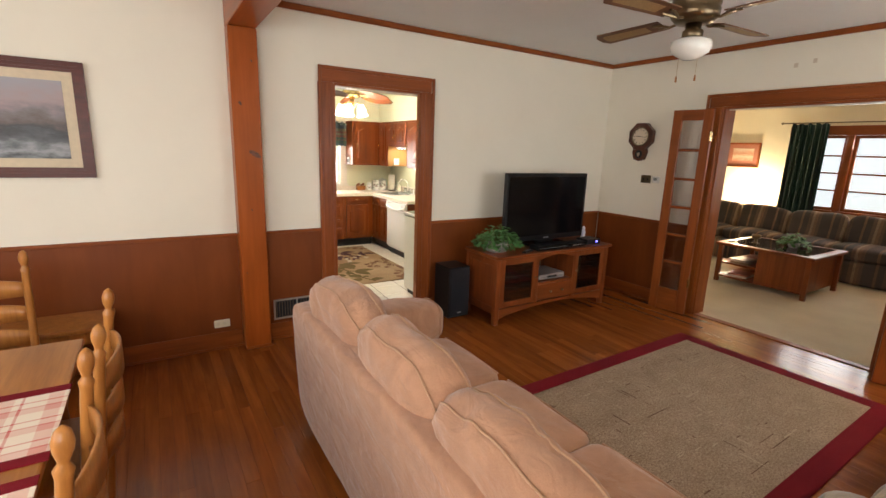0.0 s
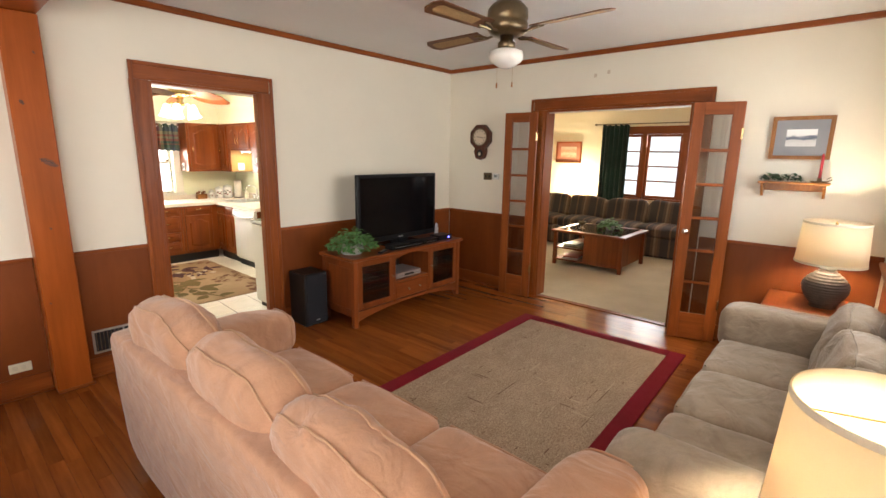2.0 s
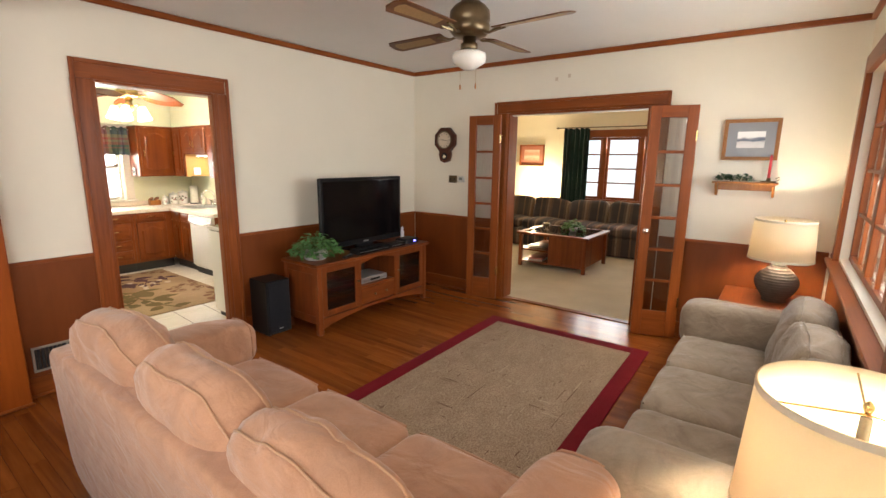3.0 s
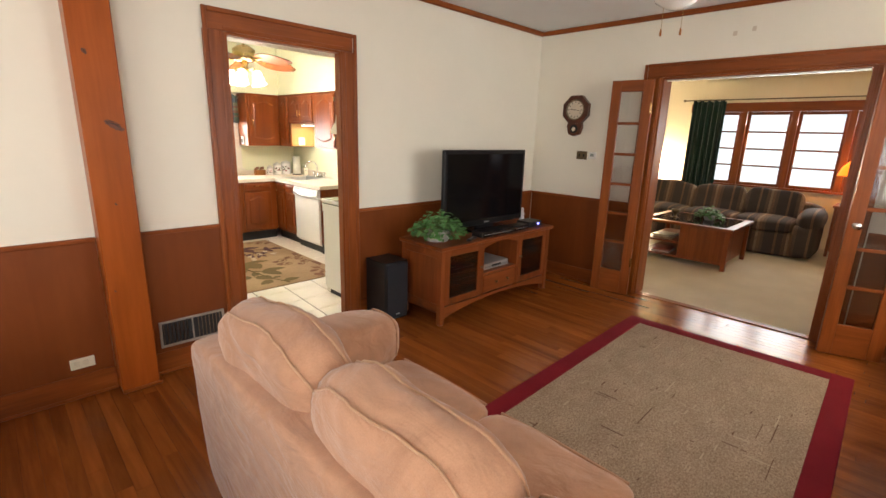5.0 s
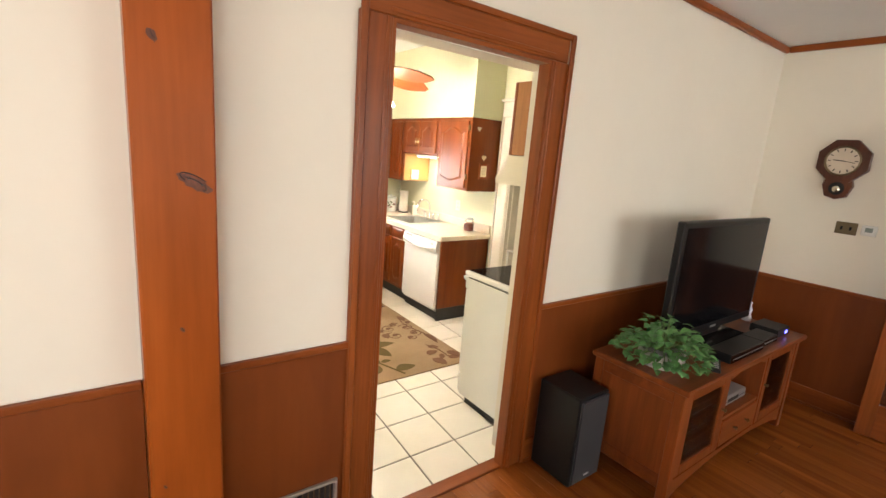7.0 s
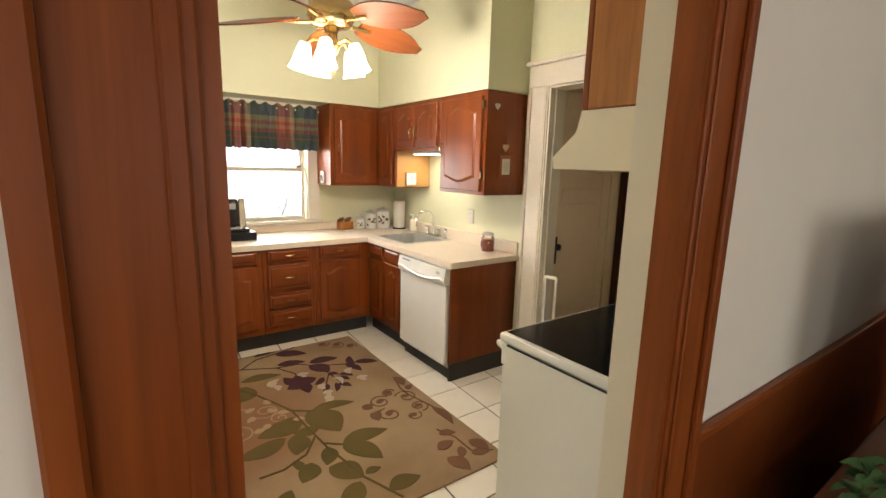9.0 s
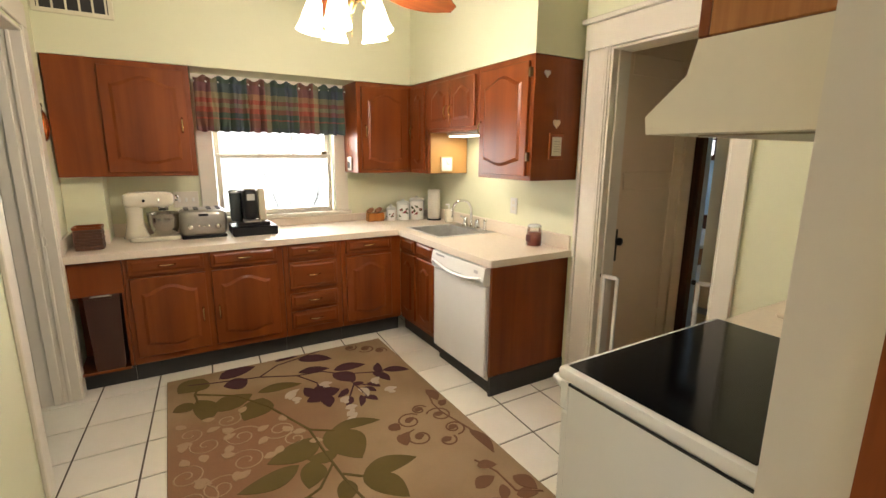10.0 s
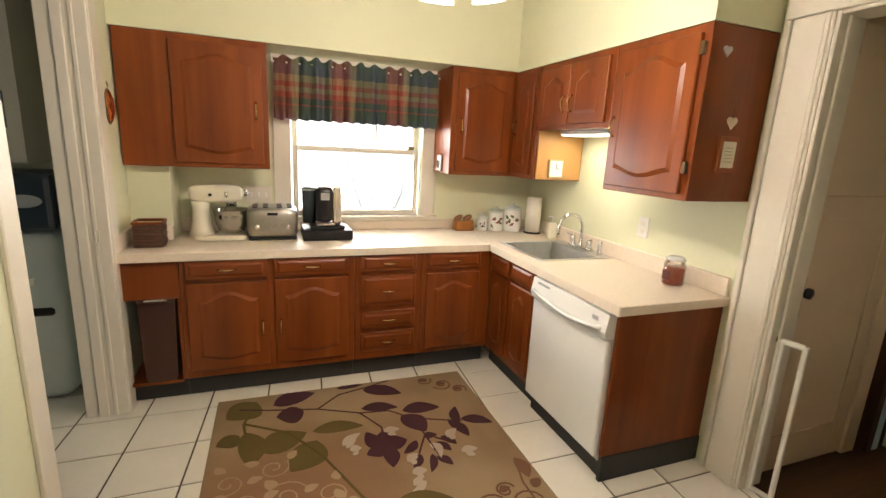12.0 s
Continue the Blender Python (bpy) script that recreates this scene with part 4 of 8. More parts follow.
device("sound_bar", "black cable box in front of the television", "cable box", 3.17, 3.075, TZ, 3.60, 3.20, TZ + 0.05, M_BLACK, M_SCREEN)
pl = device("media_player", "black media player with silver front buttons", "media player", 3.63, 3.09, TZ, 3.86, 3.21, TZ + 0.042, M_BLACK, M_SCREEN)
for k in range(4):
    part("button", box(3.66 + 0.035 * k, 3.0845, TZ + 0.016, 3.675 + 0.035 * k, 3.0868, TZ + 0.024), M_SILVER, pl)
rc = thing("remote_control", "slim black remote control lying on the stand", "remote control", pose(3.06, 3.10, TZ, 0, 0, 24))
part("case", box(-0.085, -0.022, 0, 0.085, 0.022, 0.018, 0.006, None, 2), M_BLACK, rc)
for k in range(5):
    part("button", box(-0.06 + 0.026 * k, -0.012, 0.0182, -0.048 + 0.026 * k, 0.012, 0.0198), M_SILVER, rc)
router = thing("router", "black router with a blue light", "router")
part("case", box(3.89, 3.10, TZ, 4.10, 3.26, TZ + 0.055, 0.008), M_BLACK, router)
part("blue_light", box(4.02, 3.096, TZ + 0.020, 4.048, 3.0995, TZ + 0.038), glow("blue_light", (0.12, 0.12, 1.0), 6), router, "glowing blue light")
orn = thing("ornament", "small pale figurine beside the television", "ornament")
part("body", lathe([(0.028, 0), (0.03, 0.02), (0.02, 0.05), (0.026, 0.08), (0.014, 0.11), (0.018, 0.13), (0.001, 0.15)], (4.12, 3.36, TZ), 14), plain("pale_glaze", (0.6, 0.62, 0.68), 0.3), orn, "", True)

# loudspeaker
sp = thing("loudspeaker", "black floor-standing loudspeaker box", "loudspeaker")
SX0, SX1, SY0, SY1, SZ = 2.375, 2.615, 3.40, 3.66, 0.50
part("cabinet", box(SX0, SY0, 0.004, SX1, SY1, SZ, 0.006), M_BLACK, sp)
part("grille", box(SX0 + 0.01, SY0 - 0.014, 0.02, SX1 - 0.01, SY0, SZ - 0.012, 0.006), cloth("grille_cloth", (0.012, 0.013, 0.018), (0.02, 0.021, 0.028), 500), sp, "black cloth grille")
part("badge", box(SX0 + 0.10, SY0 - 0.016, 0.05, SX0 + 0.14, SY0 - 0.0142, 0.06), M_SILVER, sp)


# ---- plant ----
def leaf_mesh(bm, at, d, up, l, w):
    d = d.normalized()
    s = d.cross(up).normalized()
    n = s.cross(d)
    rows = [(0.0, 0.0, 0.0), (0.25, 0.8, 0.06), (0.5, 1.0, 0.06), (0.78, 0.55, 0.0), (1.0, 0.0, -0.12)]
    prev = None
    for u, ww, h in rows:
        c = at + d * l * u + n * l * h
        a = bm.verts.new(c - s * w * ww / 2 + n * 0.12 * w * ww)
        b = bm.verts.new(c)
        e = bm.verts.new(c + s * w * ww / 2 + n * 0.12 * w * ww)
        if prev:
            for q in ((prev[0], prev[1], b, a), (prev[1], prev[2], e, b)):
                try:
                    bm.faces.new(q)
                except ValueError:
                    pass
        prev = (a, b, e)


def ivy(name, label, at, radius, height, count, seed, pot_mat, pot_r, pot_h, leaf=0.05):
    p = thing(name, label, "potted plant", pose(*at))
    part("pot", lathe([(pot_r * 0.8, 0), (pot_r * 0.85, 0.005), (pot_r * 1.05, pot_h * 0.5), (pot_r, pot_h), (pot_r * 0.92, pot_h), (pot_r * 0.9, pot_h * 0.8), (0.001, pot_h * 0.8)], n=20), pot_mat, p, "", True)
    rr = random.Random(seed)
    bm, stems = bmesh.new(), bmesh.new()
    for i in range(count):
        a = rr.uniform(0, 6.283)
        r = radius * math.sqrt(rr.random())
        z = pot_h + height * (1 - (r / radius) ** 2) * rr.uniform(0.2, 1.0) - 0.05 * (r / radius) * rr.random()
        c = Vector((r * math.cos(a), r * math.sin(a), max(z, 0.02)))
        d = Vector((math.cos(a + rr.uniform(-1, 1)), math.sin(a + rr.uniform(-1, 1)), rr.uniform(-0.6, 0.5)))
        leaf_mesh(bm, c, d, Vector((rr.uniform(-.3, .3), rr.uniform(-.3, .3), 1)), leaf * rr.uniform(0.7, 1.3), leaf * rr.uniform(0.55, 0.95))
        if i % 5 == 0:
            tube([(0, 0, pot_h * 0.8), (c.x * 0.5, c.y * 0.5, max(c.z, pot_h) + 0.03), c], 0.002, 4, stems)
    part("stems", stems, plain("stem_%d" % seed, (0.10, 0.16, 0.05), 0.6), p)
    tagged(part("leaves", bm, M_LEAF, p), kind="stuff")
    return p


M_BASKET = plain("whitewashed_wicker", (0.42, 0.40, 0.40), 0.6, vary=0.35, scale=45, bump=0.8, bscale=70, bdist=0.006)
ivy("potted_ivy", "bushy green ivy in a pale wicker bowl", (2.815, 3.27, TZ), 0.215, 0.17, 330, 5, M_BASKET, 0.11, 0.085, 0.052)


# ---- table lamps ----
def table_lamp(label, x, y, z, shade_m):
    l = thing("table_lamp", label, "table lamp", pose(x, y, z), "matching table lamps")
    prof = [(0.075, 0.0), (0.08, 0.006)]
    k = 26
    for i in range(k * 2 + 1):
        u = i / (k * 2)
        r = 0.068 + 0.075 * math.sin(math.pi * u ** 1.2) ** 0.9 - 0.012 * u
        prof.append((r + 0.0055 * math.sin(math.pi * (i / 2 - 0.25)), 0.01 + 0.25 * u))
    prof += [(0.055, 0.27), (0.03, 0.275)]
    part("urn", lathe(prof, n=32), plain("ribbed_brown_urn", (0.085, 0.060, 0.045), 0.68, vary=0.25, scale=20), l, "ribbed dark brown urn base", True)
    part("collar", lathe([(0.045, 0.272), (0.05, 0.285), (0.03, 0.30), (0.04, 0.315), (0.012, 0.325), (0.010, 0.58), (0.001, 0.58)], n=20), plain("crystal_collar", (0.72, 0.65, 0.5), 0.12, 0.4), l, "pale glass collar", True)
    bm = bmesh.new()
    n = 48
    rb, rt, zb, zt, th = 0.205, 0.188, 0.318, 0.617, 0.003
    ring = [[bm.verts.new((r * math.cos(2 * math.pi * i / n), r * math.sin(2 * math.pi * i / n), zz)) for i in range(n)] for r, zz in ((rb, zb), (rt, zt), (rt - th, zt), (rb - th, zb))]
    for a, b in ((0, 1), (1, 2), (2, 3), (3, 0)):
        for i in range(n):
            bm.faces.new((ring[a][i], ring[a][(i + 1) % n], ring[b][(i + 1) % n], ring[b][i]))
    sh = part("shade", bm, shade_m, l, "glowing cream drum shade", True)
    for zz, r in ((zb + 0.004, rb), (zt - 0.012, rt)):
        part("trim_band", lathe([(r + 0.001, zz - 0.004), (r + 0.0025, zz), (r + 0.0015, zz + 0.012)], n=48, cap=False), plain("band_%d" % int(zz * 1000), (0.62, 0.55, 0.42), 0.8), sh, "", True)
    sp3 = bmesh.new()
    for i in range(3):
        a = 2.094 * i
        tube([(0, 0, zt - 0.03), (0.183 * math.cos(a), 0.183 * math.sin(a), zt - 0.012)], 0.0025, 5, sp3)
    part("spider", sp3, M_BRASS, sh)
    part("finial", lathe([(0.004, 0.588), (0.008, 0.596), (0.010, 0.606), (0.005, 0.614), (0.001, 0.617)], n=12), M_BRASS, l, "", True)
    return l


M_SHADE = shade_mat("cream_shade", (0.87, 0.79, 0.66), 0.0, 0.68, (0.90, 0.79, 0.60))
table_lamp("ribbed dark urn lamp with lit drum shade on end table", 4.36, -0.17, 0.56, M_SHADE)
table_lamp("ribbed dark urn lamp with lit drum shade between the sofas", 1.375, -0.325, 0.505, M_SHADE)


def end_table(label, x0, y0, x1, y1, z):
    e = thing("end_table", label, "end table", None, "end tables")
    part("top", box(x0, y0, z - 0.03, x1, y1, z, 0.006), M_STAND, e)
    part("apron", box(x0 + 0.03, y0 + 0.03, z - 0.11, x1 - 0.03, y1 - 0.03, z - 0.03), M_STAND, e)
    for x in (x0 + 0.02, x1 - 0.065):
        for y in (y0 + 0.02, y1 - 0.065):
            part("leg", box(x, y, 0, x + 0.045, y + 0.045, z - 0.03, 0.003), M_STANDZ, e)
    part("shelf", box(x0 + 0.03, y0 + 0.03, 0.15, x1 - 0.03, y1 - 0.03, 0.17), M_STAND, e)
    return e


end_table("cherry wood end table beside the sofa", 4.07, -0.42, 4.66, 0.17, 0.56)
end_table("cherry wood end table between the two sofas", 1.12, -0.455, 1.53, 0.06, 0.505)


# ---- ceiling fan of the living room ----
def blade(bm, l0, l1, w0, w1, th, m, round_tip=0.03, leaf=False):
    n = 14
    top, bot = [], []
    for i in range(n + 1):
        u = i / n
        if leaf:
            w = w1 * math.sin(math.pi * min(0.97, 0.10 + 0.90 * u)) ** 0.6
        else:
            w = w0 + (w1 - w0) * u
            w *= 1 if u < 0.93 else math.sqrt(max(0.15, 1 - ((u - 0.93) / 0.07) ** 2 * 0.8))
        x = l0 + (l1 - l0) * u
        top.append((x, w / 2))
        bot.append((x, -w / 2))
    o = top + bot[::-1]
    a = [bm.verts.new(m @ Vector((x, y, th / 2))) for x, y in o]
    b = [bm.verts.new(m @ Vector((x, y, -th / 2))) for x, y in o]
    bm.faces.new(a[::-1])
    bm.faces.new(b)
    for i in range(len(o)):
        bm.faces.new((a[i], b[i], b[(i + 1) % len(o)], a[(i + 1) % len(o)]))
    bmesh.ops.recalc_face_normals(bm, faces=bm.faces)
    return bm


FANX, FANY, FANZ = 2.77, 1.58, 2.385
fan = thing("ceiling_fan", "bronze ceiling fan with four cane-inset wood blades and a globe", "ceiling fan", pose(FANX, FANY, 0))
part("canopy", lathe([(0.075, H - 0.0005), (0.075, H - 0.03), (0.06, H - 0.05), (0.05, H - 0.06)][::-1], n=28), M_BRONZE, fan, "", True)
part("motor", lathe([(0.05, FANZ - 0.05), (0.10, FANZ - 0.045), (0.125, FANZ - 0.015), (0.128, FANZ + 0.02), (0.12, FANZ + 0.03), (0.128, FANZ + 0.045), (0.125, FANZ + 0.10), (0.10, FANZ + 0.13), (0.05, FANZ + 0.165)], n=32), M_BRONZE, fan, "", True)
part("light_neck", lathe([(0.045, FANZ - 0.13), (0.055, FANZ - 0.12), (0.055, FANZ - 0.09), (0.04, FANZ - 0.08), (0.045, FANZ - 0.05)], n=24), M_BRONZE, fan, "", True)
part("globe", lathe([(0.001, FANZ - 0.245), (0.035, FANZ - 0.242), (0.06, FANZ - 0.228), (0.098, FANZ - 0.205), (0.11, FANZ - 0.175), (0.105, FANZ - 0.145), (0.07, FANZ - 0.13), (0.05, FANZ - 0.125)], n=28), plain("milk_glass", (0.85, 0.83, 0.78), 0.15), fan, "white milk-glass schoolhouse globe", True)
M_CANE = plain("woven_cane", (0.34, 0.22, 0.10), 0.6, vary=0.3, scale=120, bump=0.6, bscale=260, bdist=0.001)
M_BLADE = wood("blade_wood", (0.10, 0.04, 0.018), (0.16, 0.066, 0.028), (0.22, 0.095, 0.04), "x", 0.35, 0.2)
for deg in (177, 87, -3, -93):
    R = pose(0, 0, FANZ - 0.02, 0, 0, deg) @ pose(0, 0, 0, 11, 0, 0)
    bl = part("blade", blade(bmesh.new(), 0.20, 0.69, 0.115, 0.145, 0.007, Matrix.Identity(4)), M_BLADE, fan, "", False, R)
    part("cane_inset", blade(bmesh.new(), 0.30, 0.645, 0.07, 0.085, 0.0095, Matrix.Identity(4)), M_CANE, bl, "woven cane inset")
    part("blade_iron", tube([(0.10, 0, -0.012), (0.15, 0, -0.022), (0.20, 0.02, -0.010), (0.25, 0.025, -0.006)], 0.008, 6, tube([(0.15, 0, -0.022), (0.20, -0.02, -0.010), (0.25, -0.025, -0.006)], 0.008, 6)), M_BRONZE, bl)
for dx, dy, lz in ((-0.03, 0.045, 0.33), (0.05, -0.02, 0.32)):
    ch = part("pull_chain", tube([(dx, dy, FANZ - 0.12), (dx, dy, FANZ - lz)], 0.0012, 4), M_BRASS, fan)
    part("pull", lathe([(0.002, FANZ - lz - 0.035), (0.006, FANZ - lz - 0.03), (0.005, FANZ - lz - 0.008), (0.002, FANZ - lz)], (dx, dy, 0), 8), M_MAPLE, ch, "small wooden pull")


# ---- kitchen trim ----
def strip_casing(name, label, boxes, mat):
    c = thing(name, label, "door casing", kind="structure")
    for nm, b in boxes:
        auto(part(nm, box(*b, 0.004), mat, c))
    return c


strip_casing("door_casing_4", "white painted casing of the pantry doorway", [
    ("side_casing", (KX0, PDY1, 0, KX0 + 0.018, PDY1 + 0.10, 2.06)), ("side_casing", (KX0, PDY0 - 0.10, 0, KX0 + 0.018, PDY0, 2.06)),
    ("head_casing", (KX0, PDY0 - 0.10, 2.062, KX0 + 0.018, PDY1 + 0.10, 2.18)),
    ("jamb_board", (KX0 - 0.18, PDY1 - 0.014, 0, KX0 + 0.012, PDY1 + 0.002, 2.04)), ("jamb_board", (KX0 - 0.18, PDY0 - 0.002, 0, KX0 + 0.012, PDY0 + 0.014, 2.04)),
    ("door_stop", (KX0 - 0.12, PDY1 - 0.026, 0, KX0 - 0.075, PDY1 - 0.0145, 2.04)), ("door_stop", (KX0 - 0.055, PDY1 - 0.022, 0, KX0 - 0.035, PDY1 - 0.0145, 2.04)),
    ("jamb_head", (KX0 - 0.18, PDY0 + 0.014, 2.028, KX0 + 0.012, PDY1 - 0.014, 2.045)), ("strike_plate", (KX0 - 0.045, PDY1 - 0.0235, 0.93, KX0 - 0.03, PDY1 - 0.0222, 0.99))], M_WHITE)
strip_casing("door_casing_5", "white painted casing of the passage doorway", [
    ("side_casing", (KX1 - 0.02, HDY1, 0, KX1, HDY1 + 0.15, HDZ)), ("back_band", (KX1 - 0.03, HDY1 + 0.151, 0, KX1, HDY1 + 0.175, HDZ)),
    ("inner_bead", (KX1 - 0.026, HDY1 + 0.01, 0, KX1 - 0.0205, HDY1 + 0.03, HDZ)),
    ("side_casing", (KX1 - 0.02, HDY0 - 0.085, 0, KX1, HDY0, HDZ)), ("head_casing", (KX1 - 0.024, HDY0 - 0.15, HDZ + 0.001, KX1, HDY1 + 0.176, HDZ + 0.14)),
    ("head_cap", (KX1 - 0.045, HDY0 - 0.17, HDZ + 0.141, KX1, HDY1 + 0.195, HDZ + 0.168)),
    ("jamb_board", (KX1 - 0.012, HDY1 - 0.014, 0, KX1 + 0.14, HDY1 + 0.002, HDZ)), ("jamb_board", (KX1 - 0.012, HDY0 - 0.002, 0, KX1 + 0.14, HDY0 + 0.014, HDZ)),
    ("door_stop", (KX1 + 0.03, HDY1 - 0.026, 0, KX1 + 0.06, HDY1 - 0.0145, HDZ)),
    ("jamb_head", (KX1 - 0.012, HDY0 + 0.014, HDZ - 0.016, KX1 + 0.14, HDY1 - 0.014, HDZ + 0.0))], M_WHITE)
strip_casing("door_casing_6", "white painted casing on the kitchen side", [
    ("side_casing", (NX0 - 0.13, KY0, 0, NX0 - 0.03, KY0 + 0.018, NZ)), ("side_casing", (NX1 + 0.098, KY0, 0, NX1 + 0.19, KY0 + 0.018, NZ)),
    ("head_casing", (NX0 - 0.11, KY0, NZ + 0.001, NX1 + 0.19, KY0 + 0.018, NZ + 0.12))], M_WHITE)


# ---- cabinets ----
def panel_outline(w, h, arch, inset, foot=0.0):
    """Outline of a raised panel with a curved top and, if foot, a curved bottom."""
    pts = [(inset, inset + foot), (inset, h - inset - arch)]
    n = 14
    for i in range(1, n):
        u = i / n
        e = max(0.0, min(1.0, (u - 0.06) / 0.88))
        pts.append((inset + (w - 2 * inset) * u, h - inset - arch + arch * (0.5 - 0.5 * math.cos(2 * math.pi * e)) ** 0.8))
    pts += [(w - inset, h - inset - arch), (w - inset, inset + foot)]
    if foot:
        for i in range(1, n):
            u = 1 - i / n
            pts.append((inset + (w - 2 * inset) * u, inset + foot - foot * (0.5 - 0.5 * math.cos(2 * math.pi * u)) ** 0.8))
    return pts


def raised(w, h, arch, inset, rise, foot=0.0, bev=0.018):
    """A raised panel standing on the plane y = 0 towards -y."""
    a = panel_outline(w, h, arch, inset, foot)
    b = panel_outline(w, h, arch, inset + bev, foot)
    bm = bmesh.new()
    va = [bm.verts.new((x, 0, z)) for x, z in a]
    vb = [bm.verts.new((x, -rise, z)) for x, z in b]
    n = len(a)
    bm.faces.new(vb)
    for i in range(n):
        bm.faces.new((va[i], va[(i + 1) % n], vb[(i + 1) % n], vb[i]))
    bmesh.ops.recalc_face_normals(bm, faces=bm.faces)
    return bm


def pull(parent, at, vertical, m):
    l = 0.045
    pts = []
    for k in range(7):
        u = -1 + k / 3
        o = -0.004 - 0.024 * (1 - u * u) ** 0.6
        pts.append(m @ Vector((at[0] + (0 if vertical else u * l), o, at[1] + (u * l if vertical else 0))))
    bm = tube(pts, [0.007, 0.004, 0.005, 0.006, 0.005, 0.004, 0.007], 6)
    return part("pull", bm, M_BRASS, parent, "bright metal pull", True)


def front(parent, m, w, h, name="door", arch=0.045, handle=None, mat=None, foot=0.0):
    """A cabinet door or drawer front in its own plane: x across, z up, -y towards the room."""
    d = part(name, box(0, -0.019, 0, w, 0, h, 0.004), mat or M_CAB, parent, "", False, m)
    part("raised_panel", raised(w, h, arch, 0.052 if name == "door" else 0.02, 0.009, foot) if name == "door" else raised(w, h, 0, 0.018, 0.006, 0, 0.012), mat or M_CAB, d, "", False, pose(0, -0.0188, 0))
    if handle:
        pull(d, handle[:2], handle[2], pose(0, -0.019, 0))
    return d


# uppers, window wall: local x = world x
UZ0, UZ1, UY, UX = 1.285, 1.983, 7.132, 3.342
cab = thing("wall_cabinet", "cherry wall cabinet with an arched raised-panel door", "wall cabinet", None, "kitchen wall cabinets")
part("body", box(KX0 + 0.012, UY, UZ0, 1.74, 7.21, UZ1, 0.003), M_CAB, cab)
front(cab, pose(1.255, UY, UZ0 + 0.025), 0.455, UZ1 - UZ0 - 0.06, "door", 0.05, (0.42, 0.30, True), foot=0.03)
cab = thing("wall_cabinet", "cherry wall cabinet with a raised-panel door beside the window", "wall cabinet", None, "kitchen wall cabinets")
part("body", box(2.87, UY, UZ0, UX - 0.002, KY1 - 0.001, UZ1, 0.003), M_CAB, cab)
front(cab, pose(2.905, UY, UZ0 + 0.025), 0.40, UZ1 - UZ0 - 0.06, "door", 0.045, (0.03, 0.30, True), foot=0.03)
# uppers, sink wall: local x runs along -y


def on_right(y, z):
    return pose(UX, y, z, 0, 0, -90)


cab = thing("wall_cabinet", "cherry corner wall cabinet with a narrow door", "wall cabinet", None, "kitchen wall cabinets")
part("body", box(UX, 6.83, UZ0, KX1 - 0.001, KY1 - 0.001, UZ1, 0.003), M_CAB, cab)
front(cab, on_right(7.095, UZ0 + 0.025), 0.225, UZ1 - UZ0 - 0.06, "door", 0.03, (0.03, 0.30, True), foot=0.02)
part("side_face", box(UX + 0.02, 6.8245, UZ0 + 0.004, KX1 - 0.01, 6.829, 1.60), plain("light_birch", (0.50, 0.27, 0.09), 0.4), cab, "lighter birch side panel")
cab = thing("wall_cabinet", "short cherry wall cabinet with two doors over the sink", "wall cabinet", None, "kitchen wall cabinets")
part("body", box(UX, 6.142, 1.60, KX1 - 0.001, 6.823, UZ1, 0.003), M_CAB, cab)
front(cab, on_right(6.80, 1.625), 0.305, 0.325, "door", 0.04, (0.275, 0.11, True))
front(cab, on_right(6.485, 1.625), 0.305, 0.325, "door", 0.04, (0.03, 0.11, True))
cab = thing("wall_cabinet", "cherry wall cabinet with an arched door and decorated side", "wall cabinet", None, "kitchen wall cabinets")
part("body", box(UX, 5.622, UZ0 + 0.01, KX1 - 0.001, 6.14, UZ1, 0.003), M_CAB, cab)
front(cab, on_right(6.115, UZ0 + 0.035), 0.46, UZ1 - UZ0 - 0.07, "door", 0.05, (0.03, 0.28, True), foot=0.035)
for z in (UZ0 + 0.12, UZ1 - 0.12):
    part("hinge", box(UX - 0.022, 5.634, z, UX - 0.001, 5.652, z + 0.05, 0.003), M_BRONZE, cab)
tube_l = thing("under_cabinet_lamp", "lit fluorescent strip under the wall cabinet", "strip light")
part("case", box(3.47, 6.2, 1.577, 3.61, 6.76, 1.5995, 0.004), M_WHITEP, tube_l)
part("diffuser", box(3.48, 6.215, 1.570, 3.60, 6.745, 1.5768), glow("tube_glow", (1.0, 0.93, 0.72), 9), tube_l, "glowing diffuser")

# base cabinets
BZ, CTZ = 0.815, 0.855
BY, BX = 6.875, 3.115
TK = 0.125


def base_unit(label):
    return thing("base_cabinet", label, "base cabinet", None, "kitchen base cabinets")


def base_left(label, x0, x1, fronts):
    c = base_unit(label)
    part("body", box(x0, BY, TK, x1, KY1 - 0.002, BZ, 0.002), M_CAB, c)
    part("toe_kick", box(x0, BY + 0.055, 0.0, x1, BY + 0.07, TK), M_DARK, c, "black rubber toe kick")
    for nm, xa, xb, za, zb, hd, arch in fronts:
        w, h = xb - xa, zb - za
        handle = None
        if hd:
            handle = (w / 2, h / 2, False) if hd == "c" else ((0.03 if hd == "l" else w - 0.03), h - 0.28 if h > 0.45 else h / 2, True)
        front(c, pose(xa, BY, za), w, h, nm, arch, handle, M_CABX if nm == "drawer" else M_CAB, foot=0.025 if nm == "door" else 0)
    return c


